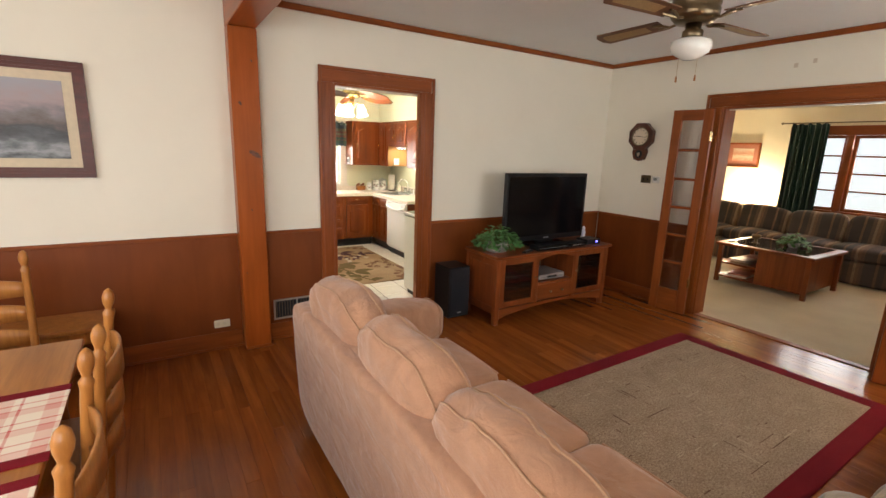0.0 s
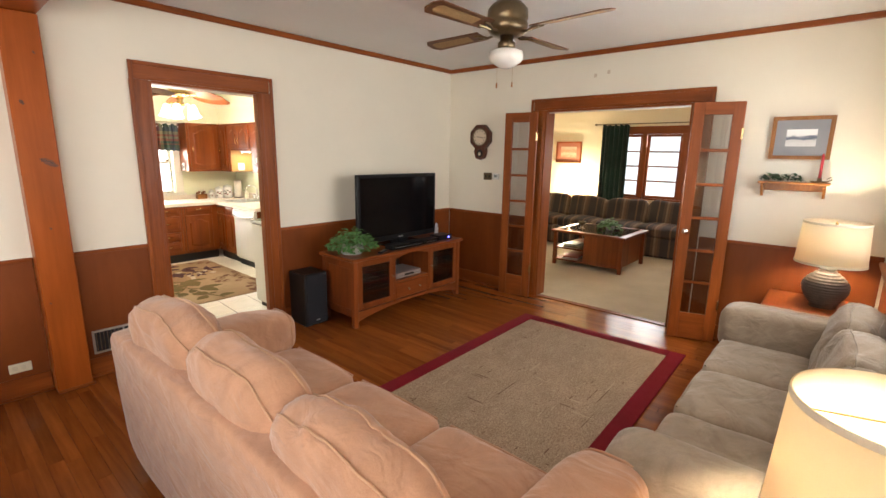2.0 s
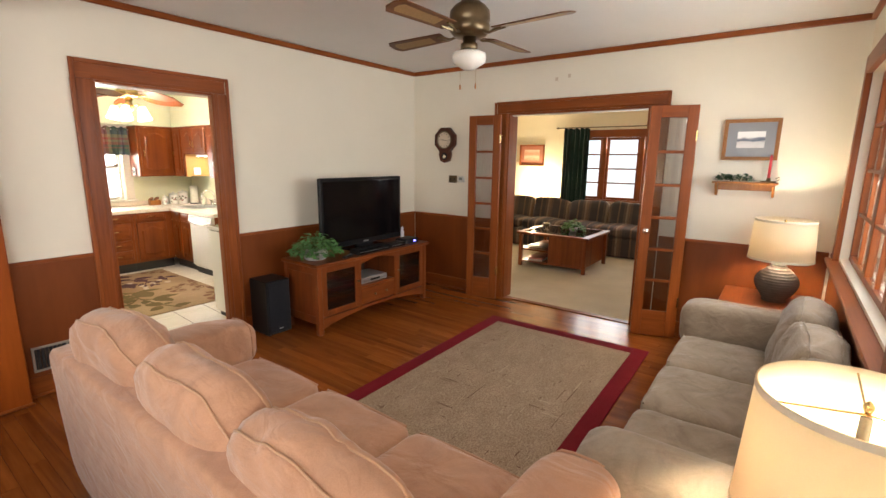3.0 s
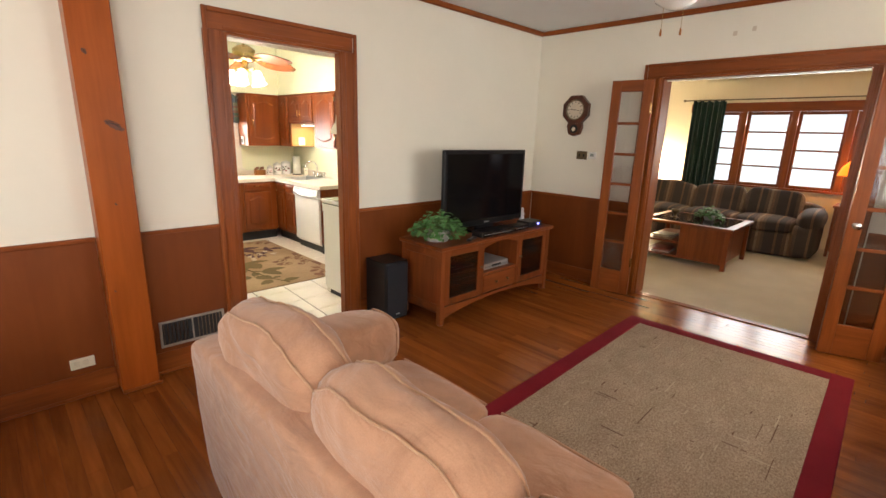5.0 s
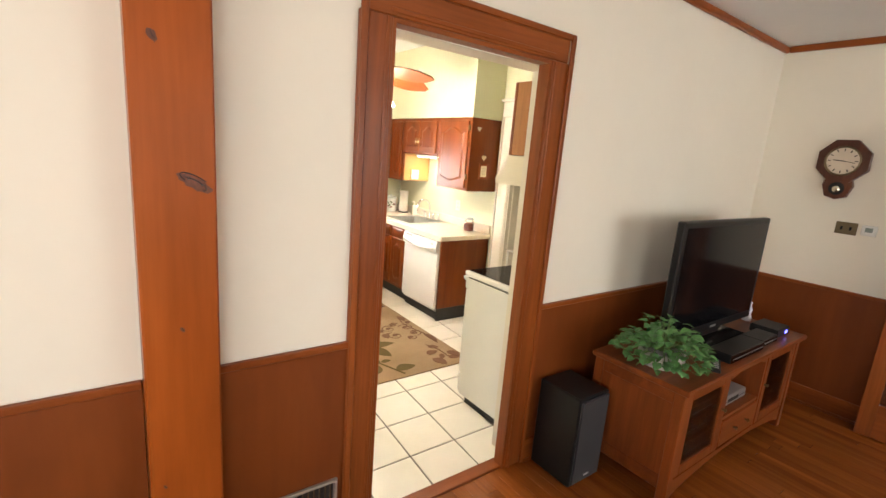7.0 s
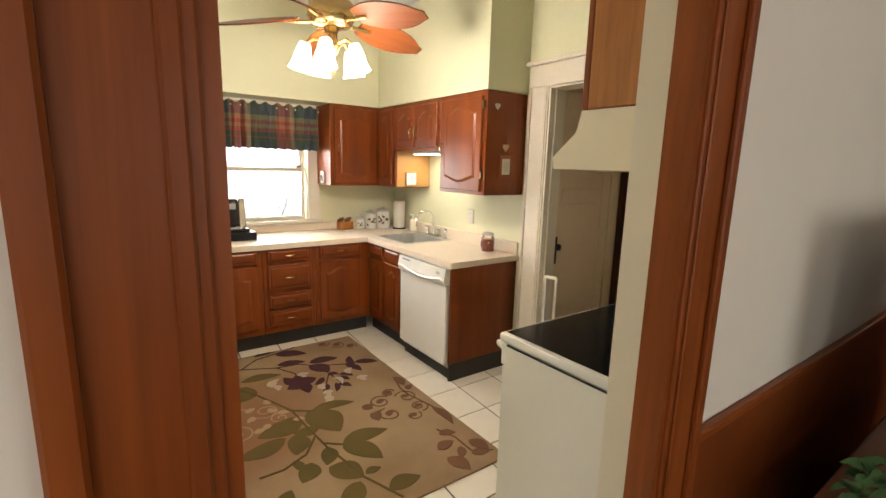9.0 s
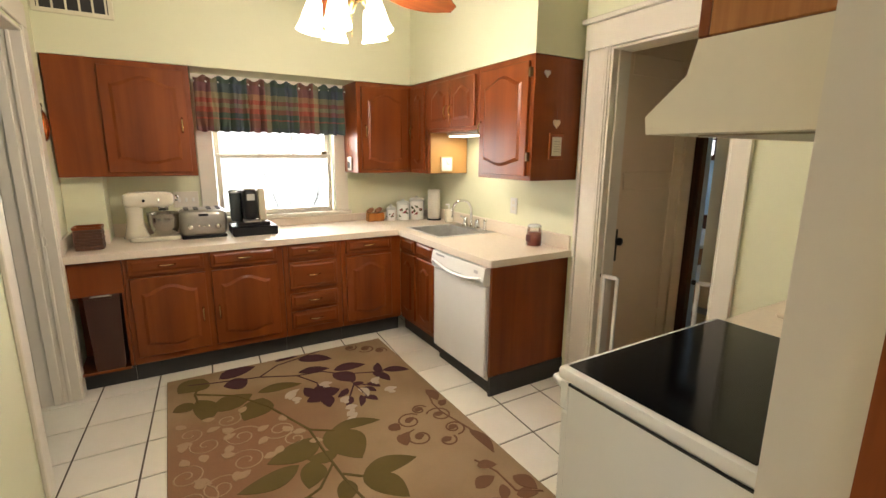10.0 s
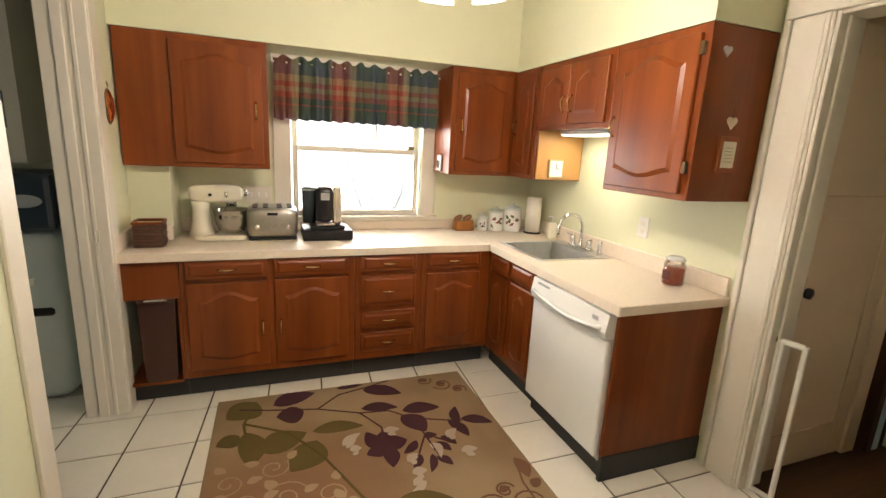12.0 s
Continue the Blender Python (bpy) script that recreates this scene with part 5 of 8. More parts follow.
c = base_unit("plain cherry end unit with an open niche by the pantry")
part("body", box(KX0 + 0.002, BY, 0.60, 1.268, KY1 - 0.002, BZ, 0.002), M_CAB, c)
part("side_panel", box(1.252, BY, TK + 0.001, 1.268, KY1 - 0.002, 0.599), M_CAB, c)
part("niche_back", box(KX0 + 0.002, BY + 0.30, TK + 0.001, 1.251, BY + 0.315, 0.599), M_CAB, c)
part("niche_floor", box(KX0 + 0.002, BY, TK - 0.016, 1.251, BY + 0.30, TK), M_CAB, c)
part("toe_kick", box(KX0 + 0.002, BY + 0.055, 0.0, 1.268, BY + 0.07, TK - 0.017), M_DARK, c, "black rubber toe kick")
base_left("cherry base cabinet with two drawers over two doors", 1.27, 2.20, [
    ("drawer", 1.297, 1.708, 0.702, 0.809, "c", 0), ("drawer", 1.744, 2.16, 0.702, 0.809, "c", 0),
    ("door", 1.297, 1.708, 0.172, 0.682, "r", 0.045), ("door", 1.744, 2.16, 0.172, 0.682, "l", 0.045)])
base_left("cherry base cabinet with four drawers", 2.202, 2.62, [
    ("drawer", 2.237, 2.582, 0.702, 0.809, "c", 0), ("drawer", 2.237, 2.582, 0.48, 0.677, "c", 0), ("drawer", 2.237, 2.582, 0.333, 0.446, "c", 0), ("drawer", 2.237, 2.582, 0.182, 0.309, "c", 0)])
base_left("cherry base cabinet with a drawer over a door", 2.622, 3.112, [
    ("drawer", 2.655, 3.025, 0.702, 0.809, "c", 0), ("door", 2.655, 3.025, 0.16, 0.672, None, 0.045)])
c = base_unit("cherry sink base cabinet with narrow false drawers and doors")
part("body", box(BX + 0.021, 6.285, TK, KX1 - 0.002, 6.873, 0.60, 0.002), M_CAB, c)
part("face_frame", box(BX, 6.285, TK, BX + 0.02, 6.873, BZ, 0.002), M_CAB, c)
part("toe_kick", box(BX + 0.055, 6.285, 0, BX + 0.07, 6.92, TK), M_DARK, c, "black rubber toe kick")
for y in (6.845, 6.565):
    front(c, pose(BX, y, 0.70, 0, 0, -90), 0.245, 0.109, "drawer", 0, None, M_CABY)
    front(c, pose(BX, y, 0.165, 0, 0, -90), 0.245, 0.515, "door", 0.03, None, foot=0.02)
ep = thing("counter_end", "plain cherry panel at the end of the counter", "cabinet panel")
part("panel", box(BX - 0.005, 5.642, 0.125, KX1 - 0.002, 5.662, BZ, 0.002), M_CAB, ep)
part("toe_kick", box(BX - 0.003, 5.637, 0.0, KX1 - 0.002, 5.657, 0.125), M_DARK, ep, "black rubber toe kick")

# dishwasher
dwm = thing("dishwasher", "white built-in dishwasher with a control strip", "dishwasher")
DY0, DY1, DXF = 5.668, 6.278, 3.085
part("tub", box(DXF + 0.03, DY0, 0.09, KX1 - 0.05, DY1, BZ - 0.004), M_WHITEP, dwm)
door = part("door", box(DXF, DY0, 0.115, DXF + 0.029, DY1, 0.685, 0.006), M_WHITEP, dwm)
bm = prism([(DXF + 0.03, 0.69), (DXF - 0.012, 0.69), (DXF - 0.022, 0.72), (DXF - 0.008, 0.80), (DXF + 0.03, 0.808)], DY0, DY1)
pan = part("control_panel", bm, M_WHITEP, dwm)
lip = [(DXF - 0.024, DY0 + 0.03 + (DY1 - DY0 - 0.06) * k / 12, 0.735 - 0.035 * math.sin(math.pi * k / 12)) for k in range(13)]
part("handle_lip", tube(lip, 0.010, 6), M_WHITEP, pan, "curved moulded handle", True)
part("badge", box(DXF - 0.0165, DY0 + 0.06, 0.755, DXF - 0.0145, DY0 + 0.10, 0.775), M_SILVER, pan)
part("indicator_strip", box(DXF - 0.013, DY1 - 0.16, 0.775, DXF - 0.0105, DY1 - 0.05, 0.787), plain("grey_print", (0.3, 0.3, 0.3), 0.5), pan)
part("kick_plate", box(DXF + 0.05, DY0, 0.0, DXF + 0.065, DY1, 0.114), M_DARK, dwm)

# counter with sink cut-out
ct = thing("worktop", "cream laminate worktop with backsplash lip", "worktop")
CX, CY = 3.085, 6.848
SKX0, SKX1, SKY0, SKY1 = 3.20, 3.58, 6.40, 6.88
bm = box(KX0 + 0.001, CY, BZ + 0.001, CX, KY1 - 0.001, CTZ, 0.005)
auto(part("top", bm, M_LAM, ct))
xs, ys = (CX + 0.0005, SKX0, SKX1, KX1 - 0.001), (5.625, SKY0, SKY1, KY1 - 0.001)
bm = bmesh.new()
lay = [[[bm.verts.new((x, y, z)) for y in ys] for x in xs] for z in (BZ + 0.001, CTZ)]
for i in range(3):
    for j in range(3):
        if (i, j) != (1, 1):
            for g in lay:
                bm.faces.new((g[i][j], g[i + 1][j], g[i + 1][j + 1], g[i][j + 1]))
edges = [e for e in bm.edges if len(e.link_faces) == 1 and e.verts[0].co.z > BZ + 0.02]
pair = {tuple(round(c, 4) for c in v.co[:2]): v for row in lay[0] for v in row}
for e in edges:
    a, b_ = e.verts
    bm.faces.new((a, b_, pair[tuple(round(c, 4) for c in b_.co[:2])], pair[tuple(round(c, 4) for c in a.co[:2])]))
bmesh.ops.recalc_face_normals(bm, faces=bm.faces)
part("sink_top", bm, M_LAM, ct)
part("front_edge", box(CX - 0.006, 5.62, BZ - 0.004, CX, CY - 0.001, CTZ + 0.0005, 0.002), M_LAM, ct)
part("front_edge", box(KX0 + 0.001, CY - 0.006, BZ - 0.004, CX - 0.007, CY - 0.0005, CTZ + 0.0005, 0.002), M_LAM, ct)
part("backsplash", box(1.202, KY1 - 0.02, CTZ, KWX0 - 0.115, KY1 - 0.001, CTZ + 0.09, 0.004), M_LAM, ct)
part("backsplash", box(KWX0 - 0.114, KY1 - 0.02, CTZ, KX1 - 0.021, KY1 - 0.001, CTZ + 0.065, 0.004), M_LAM, ct)
part("backsplash", box(KX0 + 0.02, 7.20, CTZ, 1.2, 7.219, CTZ + 0.09, 0.004), M_LAM, ct)
part("backsplash", box(KX0 + 0.001, CY + 0.005, CTZ, KX0 + 0.019, 7.219, CTZ + 0.09, 0.004), M_LAM, ct)
part("backsplash", box(KX1 - 0.02, 5.63, CTZ, KX1 - 0.001, KY1 - 0.001, CTZ + 0.09, 0.004), M_LAM, ct)
part("end_trim", box(CX, 5.617, BZ - 0.002, KX1 - 0.001, 5.6245, CTZ + 0.0005, 0.002), M_LAM, ct)

sink = thing("sink", "stainless steel kitchen sink", "sink")
bm = bmesh.new()
t = 0.004
boxb(bm, SKX0 + t, SKY0 + t, 0.69, SKX1 - t, SKY1 - t, 0.694)
boxb(bm, SKX0, SKY0, 0.69, SKX0 + t, SKY1, CTZ)
boxb(bm, SKX1 - t, SKY0, 0.69, SKX1, SKY1, CTZ)
boxb(bm, SKX0 + t, SKY0, 0.69, SKX1 - t, SKY0 + t, CTZ)
boxb(bm, SKX0 + t, SKY1 - t, 0.69, SKX1 - t, SKY1, CTZ)
part("basin", bm, M_STEEL, sink)
bm = bmesh.new()
for b in ((SKX0 - 0.025, SKY0 - 0.025, SKX0 + 0.004, SKY1 + 0.025), (SKX1 - 0.004, SKY0 - 0.025, SKX1 + 0.10, SKY1 + 0.025), (SKX0 + 0.004, SKY0 - 0.025, SKX1 - 0.004, SKY0 + 0.004), (SKX0 + 0.004, SKY1 - 0.004, SKX1 - 0.004, SKY1 + 0.025)):
    boxb(bm, b[0], b[1], CTZ, b[2], b[3], CTZ + 0.004, 0.0015)
part("rim", bm, M_STEEL, sink)
part("drain", lathe([(0.04, 0.694), (0.04, 0.698), (0.03, 0.699), (0.001, 0.697)], ((SKX0 + SKX1) / 2, (SKY0 + SKY1) / 2, 0), 18), M_CHROME, sink, "", True)
fau = thing("faucet", "chrome gooseneck faucet with two lever handles", "faucet")
FXc, FYc = 3.635, 6.64
part("deck_plate", box(FXc - 0.025, FYc - 0.11, CTZ + 0.004, FXc + 0.025, FYc + 0.11, CTZ + 0.02, 0.008, None, 2), M_CHROME, fau)
arc = [(FXc, FYc, CTZ + 0.02), (FXc, FYc, CTZ + 0.14)] + [(FXc - 0.09 + 0.09 * math.cos(a), FYc, CTZ + 0.14 + 0.09 * math.sin(a)) for a in [math.pi * k / 10 for k in range(1, 10)]] + [(FXc - 0.18, FYc, CTZ + 0.14), (FXc - 0.18, FYc, CTZ + 0.10)]
part("spout", tube(arc, 0.011, 10), M_CHROME, fau, "", True)
for dy in (-0.085, 0.085):
    part("handle", lathe([(0.022, 0.0), (0.018, 0.03), (0.022, 0.045), (0.012, 0.06), (0.001, 0.062)], (FXc, FYc + dy, CTZ + 0.02), 14), M_CHROME, fau, "", True)
    part("lever", tube([(FXc, FYc + dy, CTZ + 0.07), (FXc - 0.02, FYc + dy * 1.5, CTZ + 0.085)], 0.006, 6), M_CHROME, fau)
part("sprayer", lathe([(0.018, 0.0), (0.012, 0.02), (0.013, 0.06), (0.016, 0.085), (0.001, 0.09)], (FXc, FYc - 0.19, CTZ + 0.004), 12), M_CHROME, fau, "", True)

# range
rng = thing("range", "white electric range with a black glass cooktop", "range")
GX0, GX1, GY0, GY1, GZ = 2.405, 3.125, 3.885, 4.40, 0.90
part("body", box(GX0, GY0, 0.05, GX1, GY1 - 0.03, GZ - 0.03, 0.004), M_WHITEP, rng)
auto(part("cooktop_rim", box(GX0 - 0.006, GY0, GZ - 0.026, GX1 + 0.006, GY1 + 0.004, GZ + 0.008, 0.010, None, 2), M_WHITEP, rng))
part("cooktop_glass", box(GX0 + 0.014, GY0 + 0.05, GZ + 0.0085, GX1 - 0.014, GY1 - 0.014, GZ + 0.011, 0.001), plain("black_ceramic_glass", (0.006, 0.006, 0.007), 0.10, vary=0.1, spec=0.12), rng, "glossy black glass")
part("oven_door", box(GX0 + 0.01, GY1 - 0.029, 0.2, GX1 - 0.01, GY1, GZ - 0.12, 0.005), M_WHITEP, rng)
part("control_strip", box(GX0 + 0.004, GY1 - 0.029, GZ - 0.115, GX1 - 0.004, GY1 + 0.002, GZ - 0.03, 0.005), M_WHITEP, rng)
part("drawer", box(GX0 + 0.01, GY1 - 0.029, 0.06, GX1 - 0.01, GY1, 0.19, 0.005), M_WHITEP, rng)
part("oven_handle", tube([(GX0 + 0.03, GY1 + 0.002, GZ - 0.06), (GX0 + 0.03, GY1 + 0.04, GZ - 0.055), (GX1 - 0.03, GY1 + 0.04, GZ - 0.055), (GX1 - 0.03, GY1 + 0.002, GZ - 0.06)], 0.014, 8), M_WHITEP, rng, "", True)
part("seam", box(GX0 - 0.001, GY0 + 0.01, GZ - 0.036, GX0 + 0.01, GY1 - 0.031, GZ - 0.0305), M_DARK, rng, "dark seam under the rim")
part("plinth", box(GX0 + 0.02, GY0 + 0.02, 0, GX1 - 0.02, GY1 - 0.08, 0.05), M_DARK, rng)

hood = thing("range_hood", "cream painted range hood with a sloped front", "range hood")
HX0, HX1, HZ = 2.42, 3.14, 1.488
bm = bmesh.new()
prof = [(KY0 + 0.002, HZ), (4.225, HZ), (4.23, HZ + 0.035), (4.15, HZ + 0.105), (4.135, HZ + 0.165), (KY0 + 0.002, HZ + 0.165)]
prism([(y, z) for y, z in prof], -HX1, -HX0, bm, pose(0, 0, 0, 0, 0, 90))
auto(part("shell", bm, plain("cream_enamel", (0.72, 0.66, 0.52), 0.35, vary=0.04), hood), 20)
part("filter", box(HX0 + 0.06, KY0 + 0.06, HZ - 0.004, HX1 - 0.06, 4.15, HZ - 0.0005), plain("greasy_mesh", (0.28, 0.24, 0.18), 0.4, 0.8, bump=0.6, bscale=200), hood, "metal mesh filter")
cab = thing("wall_cabinet", "light stained wall cabinet above the range hood", "wall cabinet", None, "kitchen wall cabinets")
part("body", box(HX0, KY0 + 0.002, HZ + 0.167, HX1, 4.118, 2.05, 0.003), wood("birch_side", (0.30, 0.115, 0.032), (0.38, 0.155, 0.045), (0.46, 0.20, 0.06), "z", 0.35, 0.25), cab)
part("face_frame", box(HX0 - 0.001, 4.119, HZ + 0.167, HX1, 4.138, 2.05, 0.003), M_CAB, cab)
ct2 = thing("worktop", "cream laminate worktop beside the range", "worktop")
part("top", box(GX1 + 0.01, KY0 + 0.001, 0.84, KX1 - 0.001, 4.42, 0.88, 0.004), M_LAM, ct2)
part("backsplash", box(GX1 + 0.01, KY0 + 0.001, 0.88, KX1 - 0.021, KY0 + 0.02, 0.98, 0.004), M_LAM, ct2)
part("backsplash", box(KX1 - 0.02, KY0 + 0.001, 0.88, KX1 - 0.001, 4.42, 0.98, 0.004), M_LAM, ct2)
cab = thing("base_cabinet", "cherry base cabinet beside the range", "base cabinet", None, "kitchen base cabinets")
part("body", box(GX1 + 0.012, KY0 + 0.002, 0.0, KX1 - 0.002, 4.39, 0.839, 0.002), M_CAB, cab)
cg = thing("coffee_set", "cream tray with two tapered steel coffee flasks", "coffee flasks", pose(3.50, 4.18, 0.88))
part("tray", box(-0.10, -0.17, 0.0, 0.10, 0.16, 0.018, 0.006), M_LAM, cg)
M_FLASK = plain("brushed_flask", (0.42, 0.40, 0.37), 0.3, 1.0, vary=0.15, scale=25)
for x, y in ((0.02, 0.09), (-0.01, -0.06)):
    fk = part("flask", lathe([(0.058, 0.019), (0.060, 0.03), (0.060, 0.07), (0.056, 0.09), (0.042, 0.24), (0.040, 0.25)], (x, y, 0), 22), M_FLASK, cg, "", True)
    part("band", lathe([(0.0612, 0.055), (0.0615, 0.06), (0.0605, 0.085)], (x, y, 0), 22, cap=False), plain("plum_band", (0.05, 0.02, 0.035), 0.4), fk, "dark plum band", True)
    part("lid", lathe([(0.041, 0.2505), (0.042, 0.26), (0.03, 0.28), (0.001, 0.283)], (x, y, 0), 18), M_BLACK, fk, "black lid", True)
pf = thing("framed_picture", "red-framed picture leaning on the wall above the worktop", "picture", pose(3.655, 4.06, 0.881, 0, 4, 0))
part("frame", box(0.0, -0.18, 0.0, 0.016, 0.18, 0.29, 0.004), plain("red_frame", (0.16, 0.028, 0.014), 0.35), pf)
part("picture", box(-0.003, -0.15, 0.03, -0.0005, 0.15, 0.26), plain("faded_print", (0.40, 0.26, 0.15), 0.6, vary=0.4, scale=14), pf)

# kitchen valance
M_PLAID, nt, b = shader("plaid_cotton")
v = coords(nt)
sep = nt.nodes.new("ShaderNodeSeparateXYZ")
nt.links.new(v, sep.inputs[0])


def stripes(out, period, stops, phase=0.0):
    mm = nt.nodes.new("ShaderNodeMath")
    mm.operation = "MULTIPLY_ADD"
    mm.inputs[1].default_value = 1 / period
    mm.inputs[2].default_value = phase
    nt.links.new(out, mm.inputs[0])
    fr = nt.nodes.new("ShaderNodeMath")
    fr.operation = "FRACT"
    nt.links.new(mm.outputs[0], fr.inputs[0])
    r = ramp_node(nt, stops)
    r.color_ramp.interpolation = "CONSTANT"
    nt.links.new(fr.outputs[0], r.inputs[0])
    return r.outputs[0]


GRN, BLU, RST, OLV = (0.045, 0.075, 0.055), (0.05, 0.068, 0.095), (0.26, 0.06, 0.042), (0.24, 0.20, 0.11)
sx = stripes(sep.outputs["X"], 0.36, [(0.0, RST), (0.22, OLV), (0.34, GRN), (0.62, BLU), (0.78, GRN), (0.88, (0.30, 0.10, 0.07))])
sz = stripes(sep.outputs["Z"], 0.30, [(0.0, OLV), (0.10, RST), (0.20, OLV), (0.34, BLU), (0.55, GRN), (0.72, RST), (0.76, GRN), (0.88, RST)], 0.15)
nt.links.new(mix_node(nt, 0.5, sx, sz), b.inputs["Base Color"])
b.inputs["Roughness"].default_value = 0.9
bump_in(nt, b, noise_node(nt, v, 500, 2), 0.3, 0.001)


def gathered(x0, x1, z0, z1, y, amp, waves, seed, along="x", nz=10, nx=160, pinch=None):
    """Gathered cloth hanging in folds; pinch: where a rod pocket draws it flat."""
    bm = bmesh.new()
    rr = random.Random(seed)
    ph = [rr.uniform(0, 6.28) for _ in range(4)]
    grid = []
    for j in range(nz + 1):
        w = j / nz
        row = []
        for i in range(nx + 1):
            u = i / nx
            a = amp * (0.55 + 0.45 * w) * (math.sin(u * waves * 6.283 + ph[0] + 0.7 * math.sin(u * 9 + ph[1])) + 0.45 * math.sin(u * waves * 11.3 + ph[2] + w))
            if pinch is not None:
                a *= 1 - 0.7 * math.exp(-((w - pinch) / 0.05) ** 2)
                a += 0.016 * noise.noise(Vector((u * waves * 3.1, w * 3.0, seed))) * (0.4 + w)
            x = x0 + (x1 - x0) * u + 0.006 * math.sin(u * waves * 6.283 + ph[3]) * w
            z = z1 + (z0 - z1) * w + (0.006 * math.sin(u * waves * 6.283 + 1) if j == nz else 0) + (0.012 * math.sin(u * waves * 6.283 * 0.77 + ph[1]) if j == 0 else 0)
            row.append(bm.verts.new((x, y + a, z) if along == "x" else (y + a, x, z)))
        grid.append(row)
    for j in range(nz):
        for i in range(nx):
            bm.faces.new((grid[j][i], grid[j][i + 1], grid[j + 1][i + 1], grid[j + 1][i]))
    return bm


def thick(ob, t):
    mod = ob.modifiers.new("thickness", "SOLIDIFY")
    mod.thickness = t
    return ob


val = thing("valance", "gathered plaid valance in green, blue and rust", "valance")
thick(part("cloth", gathered(1.775, 2.862, 1.585, 1.958, 7.36, 0.026, 15, 3, nz=24, nx=220, pinch=0.12), M_PLAID, val, "", True), 0.002)
part("rod", tube([(1.765, 7.375, 1.925), (2.866, 7.375, 1.925)], 0.008, 8), M_WHITEP, val)

# kitchen ceiling fan with five lights
kf = thing("ceiling_fan", "antique brass ceiling fan with leaf-shaped blades and five lit shades", "ceiling fan", pose(KFAN[0], KFAN[1], 0))
FZ = 2.245
part("down_rod", tube([(0, 0, FZ + 0.1), (0, 0, HK - 0.001)], 0.014, 10), M_BRASS, kf)
part("canopy", lathe([(0.02, HK - 0.09), (0.06, HK - 0.05), (0.07, HK - 0.0005)], n=20), M_BRASS, kf, "", True)
part("motor", lathe([(0.04, FZ - 0.06), (0.10, FZ - 0.05), (0.125, FZ - 0.01), (0.11, FZ + 0.03), (0.115, FZ + 0.06), (0.06, FZ + 0.10), (0.02, FZ + 0.11)], n=28), M_BRASS, kf, "", True)
M_KBLADE = wood("palm_blade", (0.17, 0.045, 0.010), (0.24, 0.066, 0.015), (0.31, 0.092, 0.022), "x", 0.35, 0.2)
for k in range(5):
    R = pose(0, 0, FZ + 0.0, 0, 0, 6 + 72 * k) @ pose(0, 0, 0, -22, 7, 0)
    bl = part("blade", blade(bmesh.new(), 0.17, 0.60, 0.1, 0.20, 0.008, Matrix.Identity(4), leaf=True), M_KBLADE, kf, "", False, R)
    part("blade_iron", tube([(0.09, 0, -0.02), (0.15, 0, -0.018), (0.24, 0, -0.006)], 0.010, 6), M_BRASS, bl)
part("light_hub", lathe([(0.01, FZ - 0.20), (0.03, FZ - 0.19), (0.045, FZ - 0.15), (0.03, FZ - 0.10), (0.04, FZ - 0.06)], n=20), M_BRASS, kf, "", True)
M_LIT = glow("lit_frosted_glass", (1.0, 0.86, 0.60), 12.0, (0.9, 0.88, 0.8))
for k in range(5):
    a = radians(20 + 72 * k)
    ca, sa = math.cos(a), math.sin(a)
    part("light_arm", tube([(0.03 * ca, 0.03 * sa, FZ - 0.14), (0.09 * ca, 0.09 * sa, FZ - 0.12), (0.13 * ca, 0.13 * sa, FZ - 0.15)], 0.008, 6), M_BRASS, kf)
    bm = lathe([(0.028, 0.0), (0.034, -0.02), (0.043, -0.06), (0.048, -0.10), (0.062, -0.135), (0.058, -0.135), (0.044, -0.10), (0.030, -0.02)], n=22, m=pose(0.135 * ca, 0.135 * sa, FZ - 0.15) @ Matrix.Rotation(radians(12), 4, Vector((sa, -ca, 0))))
    ob = part("glass_shade", bm, M_LIT, kf, "glowing frosted glass shade", True)
    ob.visible_shadow = False
part("pull_chain", tube([(0.02, 0, FZ - 0.2), (0.02, 0, FZ - 0.29)], 0.0015, 4), M_BRASS, kf)

# wall vent in the soffit
vent = thing("wall_vent", "cream metal air vent grille high on the soffit", "vent")
part("frame", box(1.0, 7.118, 2.20, 1.38, 7.1295, 2.42, 0.003), plain("cream_metal", (0.66, 0.62, 0.46), 0.5), vent)
# solid dark plate stands in for the shaded hollow behind the bars
part("shade_plate", box(1.025, 7.1165, 2.225, 1.355, 7.1178, 2.395), M_DARK, vent)
for k in range(6):
    part("bar", box(1.03 + k * 0.062, 7.110, 2.222, 1.04 + k * 0.062, 7.1163, 2.398), plain("cream_bar_%d" % k, (0.66, 0.62, 0.46), 0.5), vent)


# ---- kitchen rug ----
KR = (1.43, 4.79, 2.87, 6.78)
krug = thing("kitchen_rug", "brown rug with purple and olive leaf pattern", "rug")


